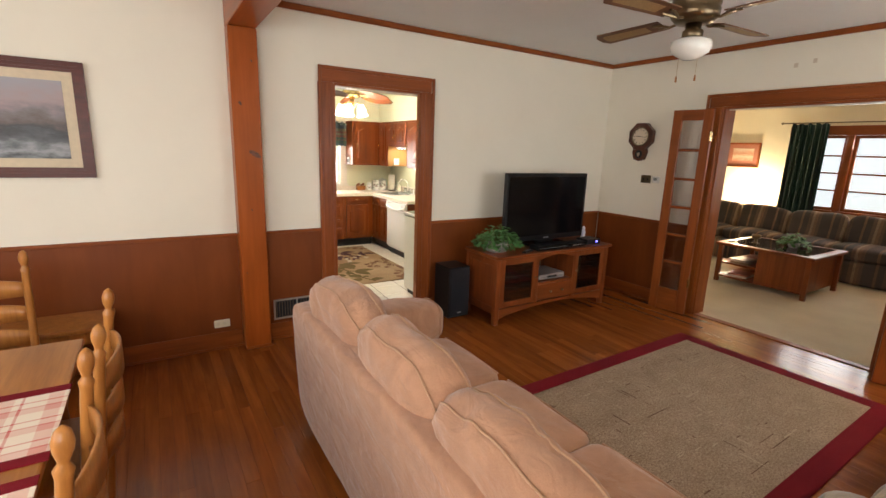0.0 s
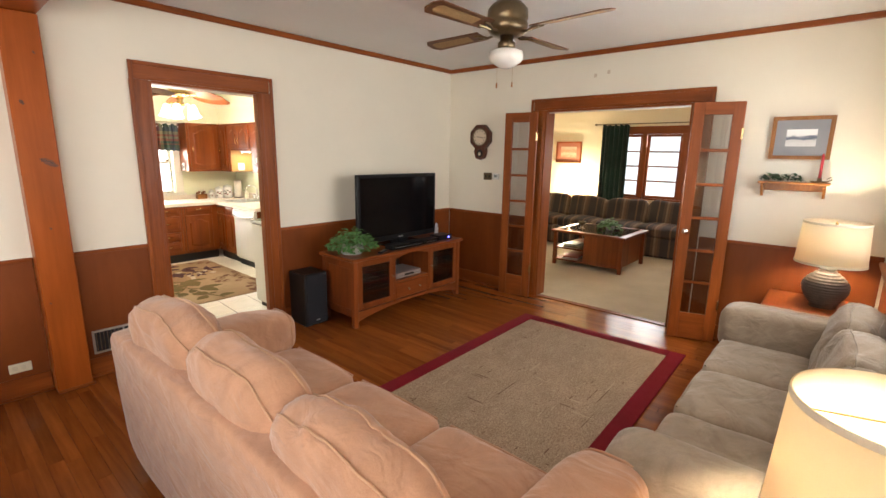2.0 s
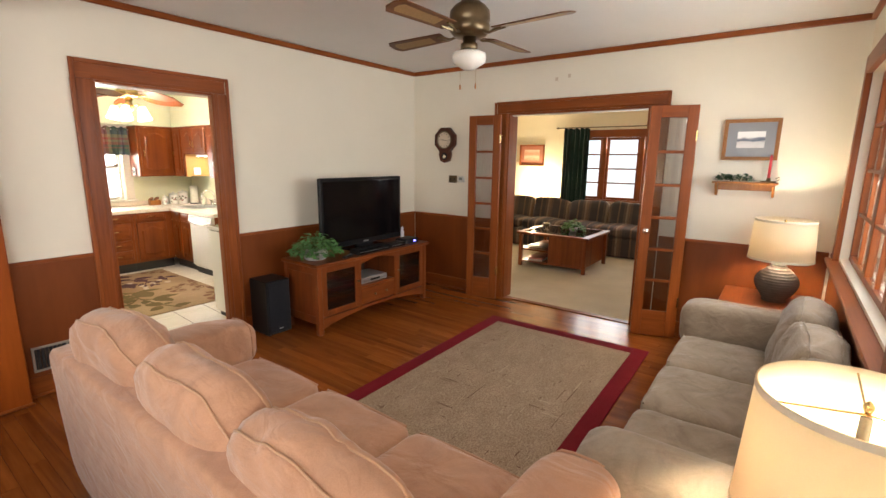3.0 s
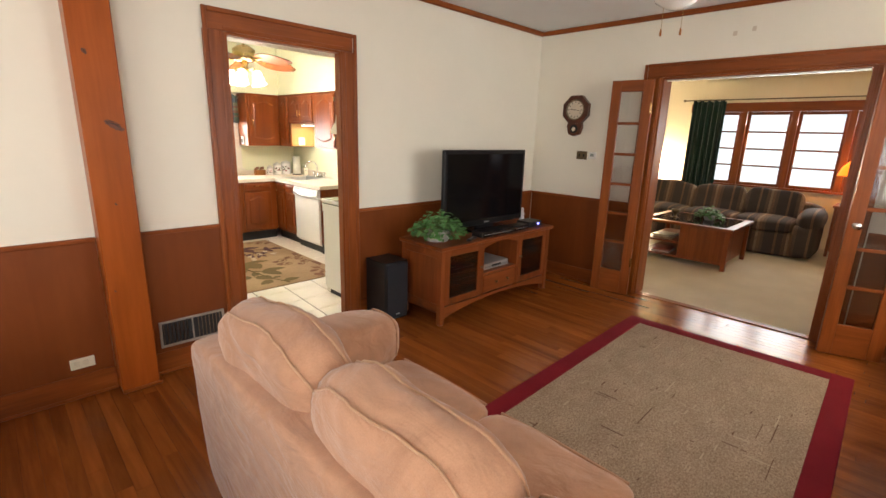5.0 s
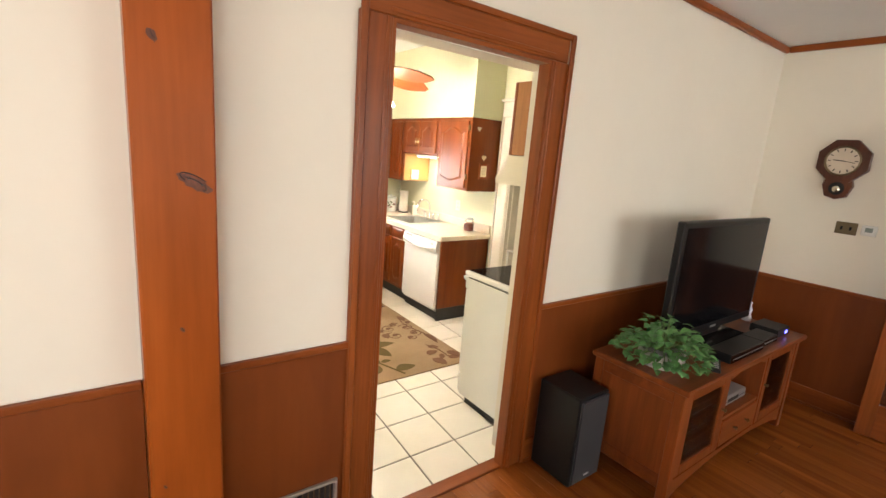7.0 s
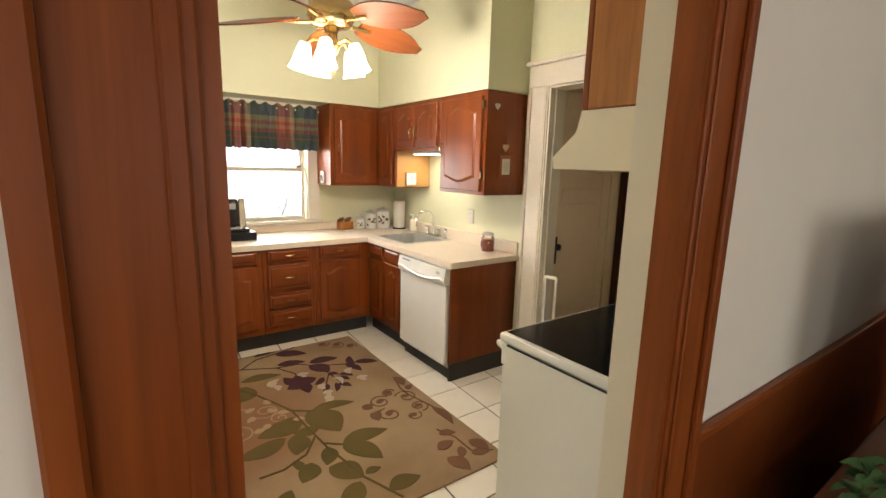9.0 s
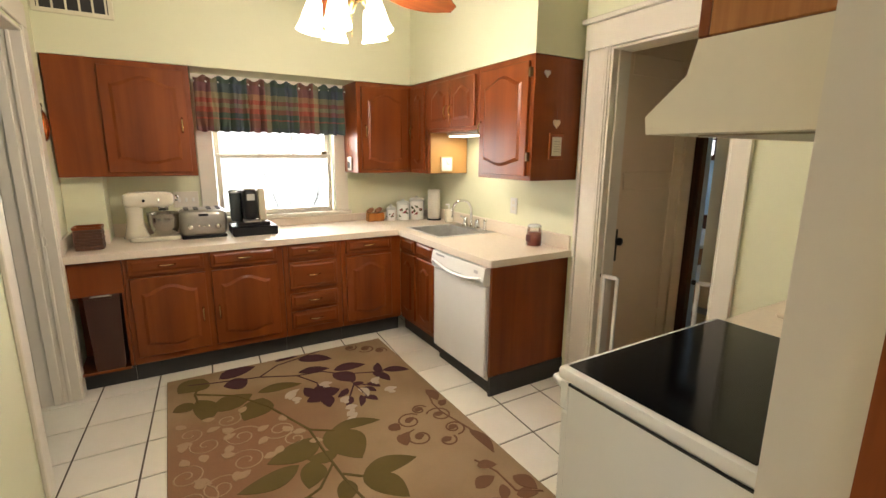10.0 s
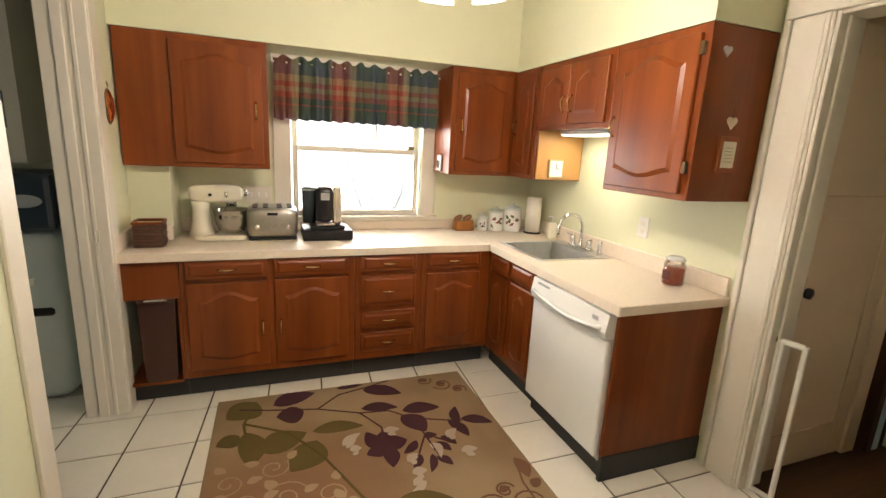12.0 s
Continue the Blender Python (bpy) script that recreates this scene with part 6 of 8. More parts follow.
def brown_field():
    m, nt, b = shader("brown_pile")
    v = coords(nt)
    n1 = noise_node(nt, v, 1.4, 3)
    n2 = noise_node(nt, v, 350, 2)
    r = ramp_node(nt, [(0.35, (0.235, 0.152, 0.083)), (0.65, (0.34, 0.243, 0.143))])
    nt.links.new(n1, r.inputs[0])
    r2 = ramp_node(nt, [(0.3, (0.8, 0.8, 0.8)), (0.7, (1, 1, 1))])
    nt.links.new(n2, r2.inputs[0])
    # a redder dyed patch under the pale scrolls
    far = nt.nodes.new("ShaderNodeVectorMath")
    far.operation = "DISTANCE"
    far.inputs[1].default_value = (KR[0] + 0.20 * (KR[2] - KR[0]), KR[1] + 0.50 * (KR[3] - KR[1]), 0)
    nt.links.new(v, far.inputs[0])
    rp = ramp_node(nt, [(0.25, (1, 1, 1)), (0.72, (0, 0, 0))])
    nt.links.new(far.outputs["Value"], rp.inputs[0])
    dyed = mix_node(nt, rp.outputs[0], r.outputs[0], (0.23, 0.122, 0.066))
    nt.links.new(mix_node(nt, 1.0, dyed, r2.outputs[0], "MULTIPLY"), b.inputs["Base Color"])
    b.inputs["Roughness"].default_value = 0.95
    b.inputs["Specular IOR Level"].default_value = 0.1
    bump_in(nt, b, n2, 0.5, 0.003)
    return m


part("field", box(*KR[:2], 0.0, *KR[2:], 0.011, 0.003), brown_field(), krug)
M_PURP = cloth("purple_pile", (0.045, 0.014, 0.020), (0.065, 0.022, 0.028), 300, 0.95, 0.3, 0.0)
M_OLIVE = cloth("olive_pile", (0.085, 0.062, 0.018), (0.12, 0.085, 0.026), 300, 0.95, 0.3, 0.0)
M_TANP = cloth("tan_pile", (0.30, 0.20, 0.12), (0.36, 0.25, 0.155), 300, 0.95, 0.3, 0.0)
M_BROWNP = cloth("dark_brown_pile", (0.13, 0.062, 0.034), (0.17, 0.085, 0.045), 300, 0.95, 0.3, 0.0)
M_IVORY = cloth("ivory_pile", (0.36, 0.29, 0.22), (0.44, 0.37, 0.29), 300, 0.95, 0.3, 0.0)


def rug_xy(u, v):
    """u across, v from the near edge (0) to the window edge (1)."""
    return Vector((KR[0] + (KR[2] - KR[0]) * u, KR[1] + (KR[3] - KR[1]) * v, 0))


LEAVES = [0]


def rug_leaf(u, v, l, w, deg, mat, z=0.0112):
    LEAVES[0] += 1
    z += 0.00005 * (LEAVES[0] % 40)
    bm = bmesh.new()
    c, n = rug_xy(u, v), 9
    d = Vector((math.cos(radians(deg)), math.sin(radians(deg)), 0))
    s = Vector((-d.y, d.x, 0))
    up, lo = [], []
    for i in range(n + 1):
        t = i / n
        ww = w / 2 * math.sin(math.pi * t ** 0.85) ** 0.85
        p = c + d * l * t + s * 0.08 * l * math.sin(math.pi * t)
        up.append(p + s * ww)
        lo.append(p - s * ww)
    o = up + lo[1:-1][::-1]
    for p in o:
        p.x, p.y = min(max(p.x, KR[0] + 0.004), KR[2] - 0.004), min(max(p.y, KR[1] + 0.004), KR[3] - 0.004)
    a = [bm.verts.new((p.x, p.y, z + 0.0012)) for p in o]
    b = [bm.verts.new((p.x, p.y, z - 0.004)) for p in o]
    bm.faces.new(a)
    for i in range(len(o)):
        bm.faces.new((a[i], a[(i + 1) % len(o)], b[(i + 1) % len(o)], b[i]))
    bmesh.ops.recalc_face_normals(bm, faces=bm.faces)
    return part("leaf", bm, mat, krug)


def rug_stem(pts, r, mat, name="stem"):
    return part(name, tube([tuple(rug_xy(u, v) + Vector((0, 0, 0.0095))) for u, v in pts], r, 6), mat, krug)


def spiral(u, v, r0, turns, deg, mat, th=0.006, dirn=1):
    c = rug_xy(u, v)
    pts = []
    n = int(14 * turns)
    for i in range(n + 1):
        t = i / n
        a = radians(deg) + dirn * t * turns * 6.283
        r = r0 * (1 - 0.85 * t)
        pts.append((min(max(c.x + r * math.cos(a), KR[0] + 0.01), KR[2] - 0.01), min(max(c.y + r * math.sin(a), KR[1] + 0.01), KR[3] - 0.01), 0.0085))
    part("scroll", tube(pts, th, 5), mat, krug)


def leaf_to(u0, v0, u1, v1, w, mat):
    """A leaf from its stalk to its tip."""
    d = rug_xy(u1, v1) - rug_xy(u0, v0)
    rug_leaf(u0, v0, d.length, w, math.degrees(math.atan2(d.y, d.x)), mat)


# purple spray along the window edge
for st_ in ([(0.08, 0.94), (0.18, 0.92), (0.36, 0.89), (0.51, 0.84), (0.57, 0.76), (0.55, 0.67)], [(0.36, 0.89), (0.45, 0.95), (0.56, 0.97), (0.67, 0.995)],
            [(0.51, 0.84), (0.62, 0.83), (0.69, 0.78), (0.71, 0.70), (0.72, 0.60)], [(0.71, 0.70), (0.65, 0.62)], [(0.69, 0.78), (0.79, 0.75), (0.87, 0.73)], [(0.71, 0.70), (0.77, 0.66)]):
    rug_stem(st_, 0.0055, M_PURP)
for u0, v0, u1, v1, w in ((0.20, 0.94, 0.36, 0.98, 0.14), (0.31, 0.89, 0.21, 0.88, 0.16), (0.55, 0.96, 0.70, 0.91, 0.12), (0.52, 0.86, 0.66, 0.84, 0.09), (0.67, 0.82, 0.82, 0.81, 0.11),
                          (0.66, 0.80, 0.72, 0.71, 0.13), (0.87, 0.74, 0.98, 0.70, 0.08), (0.85, 0.72, 0.88, 0.80, 0.06), (0.82, 0.74, 0.86, 0.66, 0.07), (0.45, 0.985, 0.56, 0.99, 0.06)):
    leaf_to(u0, v0, u1, v1, w, M_PURP)
for u0, v0, u1, v1, w in ((0.56, 0.67, 0.51, 0.75, 0.09), (0.56, 0.68, 0.49, 0.66, 0.09), (0.56, 0.68, 0.56, 0.60, 0.08), (0.55, 0.68, 0.64, 0.69, 0.12), (0.55, 0.68, 0.59, 0.75, 0.07),
                          (0.67, 0.68, 0.61, 0.64, 0.05), (0.66, 0.63, 0.62, 0.58, 0.045), (0.70, 0.62, 0.67, 0.56, 0.04), (0.71, 0.61, 0.75, 0.57, 0.05), (0.73, 0.66, 0.77, 0.62, 0.05), (0.76, 0.68, 0.80, 0.64, 0.05), (0.70, 0.69, 0.75, 0.69, 0.05)):
    leaf_to(u0, v0, u1, v1, w, M_PURP)
for u0, v0, u1, v1 in ((0.42, 0.71, 0.49, 0.75), (0.44, 0.69, 0.48, 0.69), (0.57, 0.74, 0.63, 0.74), (0.61, 0.61, 0.66, 0.63), (0.61, 0.57, 0.66, 0.57), (0.71, 0.66, 0.74, 0.62), (0.80, 0.61, 0.86, 0.61), (0.78, 0.67, 0.83, 0.70), (0.63, 0.55, 0.60, 0.53)):
    leaf_to(u0, v0, u1, v1, 0.05, M_IVORY)
    leaf_to(u0 + 0.012, v0 - 0.012, u1 - 0.02, v1 - 0.022, 0.035, M_IVORY)
# olive branch down the middle
for st_ in ([(0.10, 0.87), (0.25, 0.80), (0.35, 0.69), (0.45, 0.52), (0.46, 0.42), (0.47, 0.35), (0.48, 0.28), (0.50, 0.21), (0.52, 0.13), (0.58, 0.02)], [(0.45, 0.52), (0.53, 0.48)],
            [(0.47, 0.36), (0.40, 0.29), (0.31, 0.26), (0.23, 0.26)], [(0.48, 0.31), (0.53, 0.28)], [(0.10, 0.87), (0.11, 0.81)], [(0.12, 0.92), (0.10, 0.87)]):
    rug_stem(st_, 0.0075, M_OLIVE)
for u0, v0, u1, v1, w in ((0.14, 0.97, 0.04, 0.90, 0.20), (0.11, 0.83, 0.13, 0.69, 0.13), (0.09, 0.82, 0.02, 0.79, 0.11), (0.16, 0.74, 0.31, 0.79, 0.17), (0.34, 0.75, 0.25, 0.65, 0.18), (0.33, 0.79, 0.51, 0.78, 0.10),
                          (0.52, 0.49, 0.70, 0.47, 0.09), (0.50, 0.49, 0.56, 0.34, 0.20), (0.47, 0.47, 0.28, 0.43, 0.16), (0.50, 0.39, 0.40, 0.40, 0.09)):
    leaf_to(u0, v0, u1, v1, w, M_OLIVE)
for u0, v0, u1, v1, w in ((0.41, 0.39, 0.37, 0.30, 0.12), (0.37, 0.39, 0.18, 0.36, 0.12), (0.53, 0.28, 0.72, 0.28, 0.12), (0.53, 0.28, 0.62, 0.17, 0.13), (0.48, 0.29, 0.44, 0.22, 0.09), (0.40, 0.25, 0.34, 0.19, 0.11),
                          (0.44, 0.21, 0.52, 0.13, 0.14), (0.53, 0.14, 0.59, 0.14, 0.05), (0.35, 0.28, 0.36, 0.23, 0.05), (0.50, 0.12, 0.40, 0.07, 0.11), (0.56, 0.06, 0.68, 0.06, 0.10), (0.30, 0.18, 0.20, 0.12, 0.09)):
    leaf_to(u0, v0, u1, v1, w, M_OLIVE)
# pale scrolls on the rust patch, brown scrolls on the other side
for u, v, r, t, d, s in ((0.23, 0.577, 0.10, 1.6, 0, 1), (0.226, 0.47, 0.09, 1.5, 120, -1), (0.357, 0.56, 0.085, 1.5, 200, 1), (0.062, 0.38, 0.11, 1.6, 60, -1), (0.14, 0.40, 0.09, 1.5, 10, 1),
                         (0.05, 0.475, 0.08, 1.5, 80, -1), (0.117, 0.582, 0.08, 1.4, 140, 1), (0.07, 0.646, 0.07, 1.4, 240, 1), (0.20, 0.675, 0.07, 1.4, 30, -1), (0.395, 0.50, 0.06, 1.3, 90, 1)):
    spiral(u, v, r, t, d, M_TANP, 0.0052, s)
    for k in range(3):
        a = d + 110 * k
        leaf_to(u + 0.055 * math.cos(radians(a)), v + 0.04 * math.sin(radians(a)), u + 0.10 * math.cos(radians(a + 14)), v + 0.072 * math.sin(radians(a + 14)), 0.045, M_TANP)
for u, v, r, t, d, s in ((0.794, 0.423, 0.075, 1.6, 30, 1), (0.915, 0.411, 0.075, 1.5, 150, -1), (0.917, 0.339, 0.065, 1.5, 260, 1), (0.783, 0.345, 0.075, 1.5, 90, 1), (0.86, 0.30, 0.05, 1.3, 20, -1), (0.888, 0.93, 0.065, 1.5, 200, 1), (0.82, 0.965, 0.05, 1.4, 20, -1), (0.945, 0.89, 0.05, 1.4, 320, 1), (0.86, 0.46, 0.05, 1.3, 10, 1)):
    spiral(u, v, r, t, d, M_BROWNP, 0.0065, s)
    leaf_to(u - 0.02, v, u + 0.02, v + 0.005, 0.04, M_BROWNP)
for u0, v0, u1, v1, w in ((0.71, 0.43, 0.74, 0.40, 0.07), (0.72, 0.38, 0.72, 0.33, 0.07), (0.72, 0.35, 0.76, 0.38, 0.05), (0.96, 0.55, 0.96, 0.48, 0.07), (0.87, 0.18, 0.93, 0.16, 0.06), (0.81, 0.12, 0.89, 0.13, 0.07), (0.81, 0.08, 0.84, 0.01, 0.09),
                          (0.89, 0.10, 0.85, 0.06, 0.05), (0.94, 0.11, 0.97, 0.05, 0.08), (0.90, 0.06, 0.96, 0.04, 0.06), (0.96, 0.31, 0.96, 0.20, 0.06), (0.95, 0.45, 0.99, 0.47, 0.05)):
    leaf_to(u0, v0, u1, v1, w, M_BROWNP)
rug_stem([(0.88, 0.20), (0.91, 0.14), (0.91, 0.07), (0.98, 0.04)], 0.006, M_BROWNP)
rug_stem([(0.96, 0.55), (0.93, 0.47), (0.93, 0.42), (0.965, 0.31), (0.96, 0.20)], 0.006, M_BROWNP)

# ---- things on the worktop ----
Z = CTZ
mixer = thing("stand_mixer", "cream stand mixer with a steel bowl", "stand mixer", pose(1.435, 7.22, Z) @ Matrix.Diagonal((0.92, 0.92, 0.92, 1)))
M_CREAM = plain("cream_enamel_gloss", (0.74, 0.69, 0.55), 0.18, vary=0.02, coat=0.4)
part("base", puff(0.32, 0.19, 0.035, 6, 8, 0, 0, 0, pose(0.02, 0, 0.0175)), M_CREAM, mixer, "", True)
part("pedestal", lathe([(0.082, 0.025), (0.066, 0.07), (0.055, 0.13), (0.052, 0.19), (0.056, 0.25)], (-0.095, 0, 0), 20), M_CREAM, mixer, "", True)
part("motor_head", puff(0.315, 0.115, 0.112, 4.2, 12, 0, 0, 0, pose(0.0, 0, 0.298)), M_CREAM, mixer, "", True)
part("band", lathe([(0.059, -0.008), (0.0605, 0), (0.059, 0.008)], n=24, cap=False, m=pose(0.06, 0, 0.295, 0, 90, 0)), M_CHROME, mixer, "", True)
part("attachment_hub", lathe([(0.024, 0), (0.024, 0.02), (0.01, 0.028), (0.001, 0.03)], n=16, m=pose(0.16, 0, 0.305, 0, 90, 0)), M_CHROME, mixer, "", True)
part("planetary", lathe([(0.032, 0.215), (0.036, 0.25), (0.03, 0.262)], (0.085, 0, 0), 18), M_CHROME, mixer, "", True)
part("bowl", lathe([(0.05, 0.036), (0.075, 0.05), (0.10, 0.10), (0.108, 0.16), (0.11, 0.195), (0.113, 0.197), (0.106, 0.193), (0.095, 0.10), (0.05, 0.06), (0.001, 0.058)], (0.085, 0, 0), 28), plain("polished_bowl", (0.38, 0.37, 0.35), 0.2, 1.0, vary=0.1), mixer, "steel mixing bowl", True)
part("bowl_handle", tube([(0.19, 0, 0.17), (0.235, 0, 0.165), (0.235, 0, 0.10), (0.185, 0, 0.09)], 0.009, 8), M_BLACK, mixer, "", True)
part("speed_knob", lathe([(0.01, 0), (0.01, 0.01), (0.001, 0.012)], n=10, m=pose(-0.03, -0.058, 0.295, 90, 0, 0)), M_BLACK, mixer, "", True)
toast = thing("toaster", "stainless steel four-slice toaster", "toaster", pose(1.745, 7.25, Z))
part("body", puff(0.30, 0.26, 0.185, 6, 10, 0, 0, 0, pose(0, 0, 0.105)), plain("toaster_steel", (0.46, 0.44, 0.40), 0.28, 1.0, vary=0.1, scale=30), toast, "", True)
part("base", box(-0.14, -0.12, 0.0, 0.14, 0.12, 0.02, 0.006), M_BLACK, toast)
for x in (-0.10, -0.04, 0.04, 0.10):
    part("slot", box(x - 0.015, -0.09, 0.196, x + 0.015, 0.09, 0.1995), M_BLACK, toast)
part("logo_plate", box(-0.03, -0.1325, 0.155, 0.03, -0.129, 0.172, 0.001), M_BLACK, toast)
for x in (-0.085, 0.085):
    part("knob", lathe([(0.018, 0), (0.016, 0.014), (0.001, 0.016)], n=14, m=pose(x, -0.129, 0.085, 90, 0, 0)), M_CHROME, toast, "", True)
for x in (-0.03, 0.0, 0.03):
    part("button", lathe([(0.007, 0), (0.006, 0.006), (0.001, 0.007)], n=10, m=pose(x, -0.129, 0.088, 90, 0, 0)), M_CHROME, toast, "", True)
coffee = thing("coffee_maker", "black and silver pod coffee maker on a drawer base", "coffee maker", pose(2.075, 7.22, Z) @ Matrix.Diagonal((0.92, 0.92, 0.98, 1)))
part("drawer_base", box(-0.17, -0.15, 0.0, 0.16, 0.15, 0.065, 0.006), M_BLACK, coffee)
part("base", box(-0.12, -0.13, 0.066, 0.11, 0.11, 0.095, 0.008), M_BLACK, coffee)
part("column", box(-0.07, 0.0, 0.095, 0.028, 0.10, 0.31, 0.015), M_BLACK, coffee)
part("brew_head", puff(0.112, 0.19, 0.235, 4.5, 8, 0, 0, 0, pose(-0.022, -0.02, 0.225)), M_BLACK, coffee, "", True)
part("lid_handle", tube([(-0.065, -0.02, 0.318), (-0.062, -0.10, 0.335), (-0.022, -0.122, 0.340), (0.018, -0.10, 0.335), (0.021, -0.02, 0.318)], 0.007, 8), M_CHROME, coffee, "curved chrome lid handle", True)
part("tank_ring", lathe([(0.051, 0.305), (0.0525, 0.312), (0.050, 0.319)], (-0.118, 0.02, 0), 20, cap=False), M_SILVER, coffee, "", True)
part("button_panel", box(-0.05, -0.1165, 0.255, 0.006, -0.113, 0.30, 0.001), M_SILVER, coffee)
part("side_panel", box(0.034, -0.09, 0.096, 0.092, 0.08, 0.345, 0.014, None, 2), plain("champagne_panel", (0.66, 0.60, 0.50), 0.22, 0.7), coffee, "champagne side panel")
part("water_tank", lathe([(0.045, 0.096), (0.048, 0.30), (0.05, 0.31), (0.045, 0.325), (0.001, 0.33)], (-0.118, 0.02, 0), 18), plain("smoky_tank", (0.045, 0.055, 0.06), 0.12), coffee, "smoky plastic water tank", True)
part("drip_tray", box(-0.08, -0.14, 0.096, 0.04, -0.02, 0.108, 0.004), M_STEEL, coffee)
bask = thing("wicker_basket", "small dark woven basket", "basket", pose(1.115, 7.06, Z) @ Matrix.Diagonal((0.86, 0.92, 1.16, 1)))
for k in range(7):
    zz = 0.008 + k * 0.015
    o = 0.0025 * (k % 2)
    part("woven_strand", tube([(x * (0.075 + o), y * (0.06 + o), zz) for x, y in ((-1, -1), (0, -1.06), (1, -1), (1.05, 0), (1, 1), (0, 1.06), (-1, 1), (-1.05, 0), (-1, -1))], 0.0082, 6), plain("wicker_%d" % k, (0.075, 0.030, 0.016), 0.6, vary=0.4, scale=60, bump=0.6, bscale=160, bdist=0.003), bask)
part("rim", tube([(x * 0.08, y * 0.065, 0.115) for x, y in ((-1, -1), (0, -1.05), (1, -1), (1.05, 0), (1, 1), (0, 1.05), (-1, 1), (-1.05, 0), (-1, -1))], 0.008, 6), M_CAB, bask)
part("liner", box(-0.07, -0.055, 0.0, 0.07, 0.055, 0.105), M_DARK, bask)


def canister(x, y, r, h):
    c = thing("canister", "white enamel canister with painted herbs", "canister", pose(x, y, Z), "canister set")
    body = part("body", lathe([(r * 0.96, 0), (r, 0.006), (r, h - 0.006), (r * 0.96, h)], n=24), M_WHITEP, c, "", True)
    part("lid", lathe([(r * 1.02, h), (r * 1.02, h + 0.012), (r * 0.8, h + 0.025), (0.012, h + 0.03), (0.015, h + 0.042), (0.001, h + 0.047)], n=24), plain("grey_enamel_%d" % int(h * 1000), (0.58, 0.60, 0.55), 0.3), c, "grey enamel lid", True)
    rr = random.Random(int(h * 1000))
    for k in range(7):
        a = radians(-115 + rr.uniform(-45, 45))
        bm = bmesh.new()
        leaf_mesh(bm, Vector((0, 0, 0)), Vector((rr.uniform(-1, 1), 0, rr.uniform(-0.5, 1))), Vector((0, -1, 0)), 0.035 * h / 0.14, 0.018 * h / 0.14)
        part("painted_leaf", bm, plain("herb_paint_%d_%d" % (int(h * 1000), k), (0.10, 0.12, 0.06) if k % 3 else (0.25, 0.06, 0.06), 0.5), body, "", False, pose((r + 0.001) * math.cos(a), (r + 0.001) * math.sin(a), h * rr.uniform(0.3, 0.7), 0, 0, math.degrees(a) + 90))
    return c


canister(3.245, 7.34, 0.042, 0.095)
canister(3.36, 7.335, 0.058, 0.14)
canister(3.49, 7.32, 0.068, 0.165)
pt = thing("paper_towel", "paper towel roll on an upright holder", "paper towel", pose(3.605, 7.20, Z))
part("holder_base", lathe([(0.065, 0), (0.065, 0.008), (0.02, 0.012)], n=22), M_BLACK, pt, "", True)
part("roll", lathe([(0.055, 0.013), (0.056, 0.27), (0.02, 0.271), (0.019, 0.26)], n=26), plain("tissue", (0.80, 0.77, 0.68), 0.9, bump=0.3, bscale=150), pt, "", True)
sd = thing("soap_dispenser", "cream soap bottle beside the sink", "soap bottle", pose(3.63, 6.98, Z))
part("bottle", puff(0.07, 0.045, 0.12, 5, 6, 0, 0, 0, pose(0, 0, 0.06)), M_CREAM, sd, "", True)
part("pump", tube([(0, 0, 0.12), (0, 0, 0.16), (-0.035, 0, 0.158)], 0.006, 6), M_WHITEP, sd)
ce = thing("figurine_box", "carved wooden box with two little birds", "ornament", pose(3.10, 7.36, Z))
part("box_body", box(-0.075, -0.035, 0, 0.075, 0.035, 0.075, 0.006), M_MAPLE, ce)
for x in (-0.045, 0.03):
    part("bird", puff(0.075, 0.035, 0.04, 2.4, 6, 0, 0, 0, pose(x, 0, 0.095, 0, -25, 0)), plain("bird_wood_%d" % int(x * 1000), (0.20, 0.08, 0.03), 0.5), ce, "", True)
jar = thing("candle_jar", "glass jar candle with red-brown wax", "candle", pose(3.60, 5.85, Z))
part("wax", lathe([(0.044, 0.004), (0.046, 0.01), (0.046, 0.085), (0.044, 0.09)], n=22), plain("red_wax", (0.22, 0.045, 0.02), 0.3), jar, "", True)
gl = part("glass", lathe([(0.047, 0), (0.050, 0.008), (0.050, 0.105), (0.042, 0.115), (0.045, 0.125), (0.043, 0.125)], n=22), M_GLASS, jar, "clear glass jar", True)
gl.visible_shadow = False
part("lid", lathe([(0.044, 0.126), (0.046, 0.13), (0.03, 0.142), (0.001, 0.145)], n=20), plain("clear_lid", (0.6, 0.62, 0.6), 0.08), jar, "", True)
part("paper_label", box(-0.0515, -0.022, 0.03, -0.0505, 0.022, 0.075), plain("dark_label", (0.10, 0.02, 0.015), 0.5), jar)
clk = thing("small_clock", "small square white clock hanging under the cabinet", "clock", pose(3.50, 6.815, 1.29))
part("frame", box(-0.055, -0.008, 0.01, 0.055, 0.008, 0.13, 0.004), plain("tan_frame", (0.50, 0.36, 0.2), 0.4), clk)
part("face", box(-0.045, -0.0105, 0.02, 0.045, -0.0082, 0.12), M_WHITEP, clk)
part("hand", box(-0.002, -0.012, 0.07, 0.002, -0.0107, 0.105), M_BLACK, clk)
part("hand", box(0.0, -0.012, 0.068, 0.025, -0.0107, 0.072), M_BLACK, clk)
ph = thing("wall_phone", "small white and black wall gadget by the window", "thermometer", pose(2.866, 7.30, 1.30))
part("case", box(-0.012, -0.04, 0, 0.0, 0.04, 0.11, 0.004), M_WHITEP, ph)
part("dial", box(-0.014, -0.028, 0.02, -0.0122, 0.028, 0.07), M_BLACK, ph)
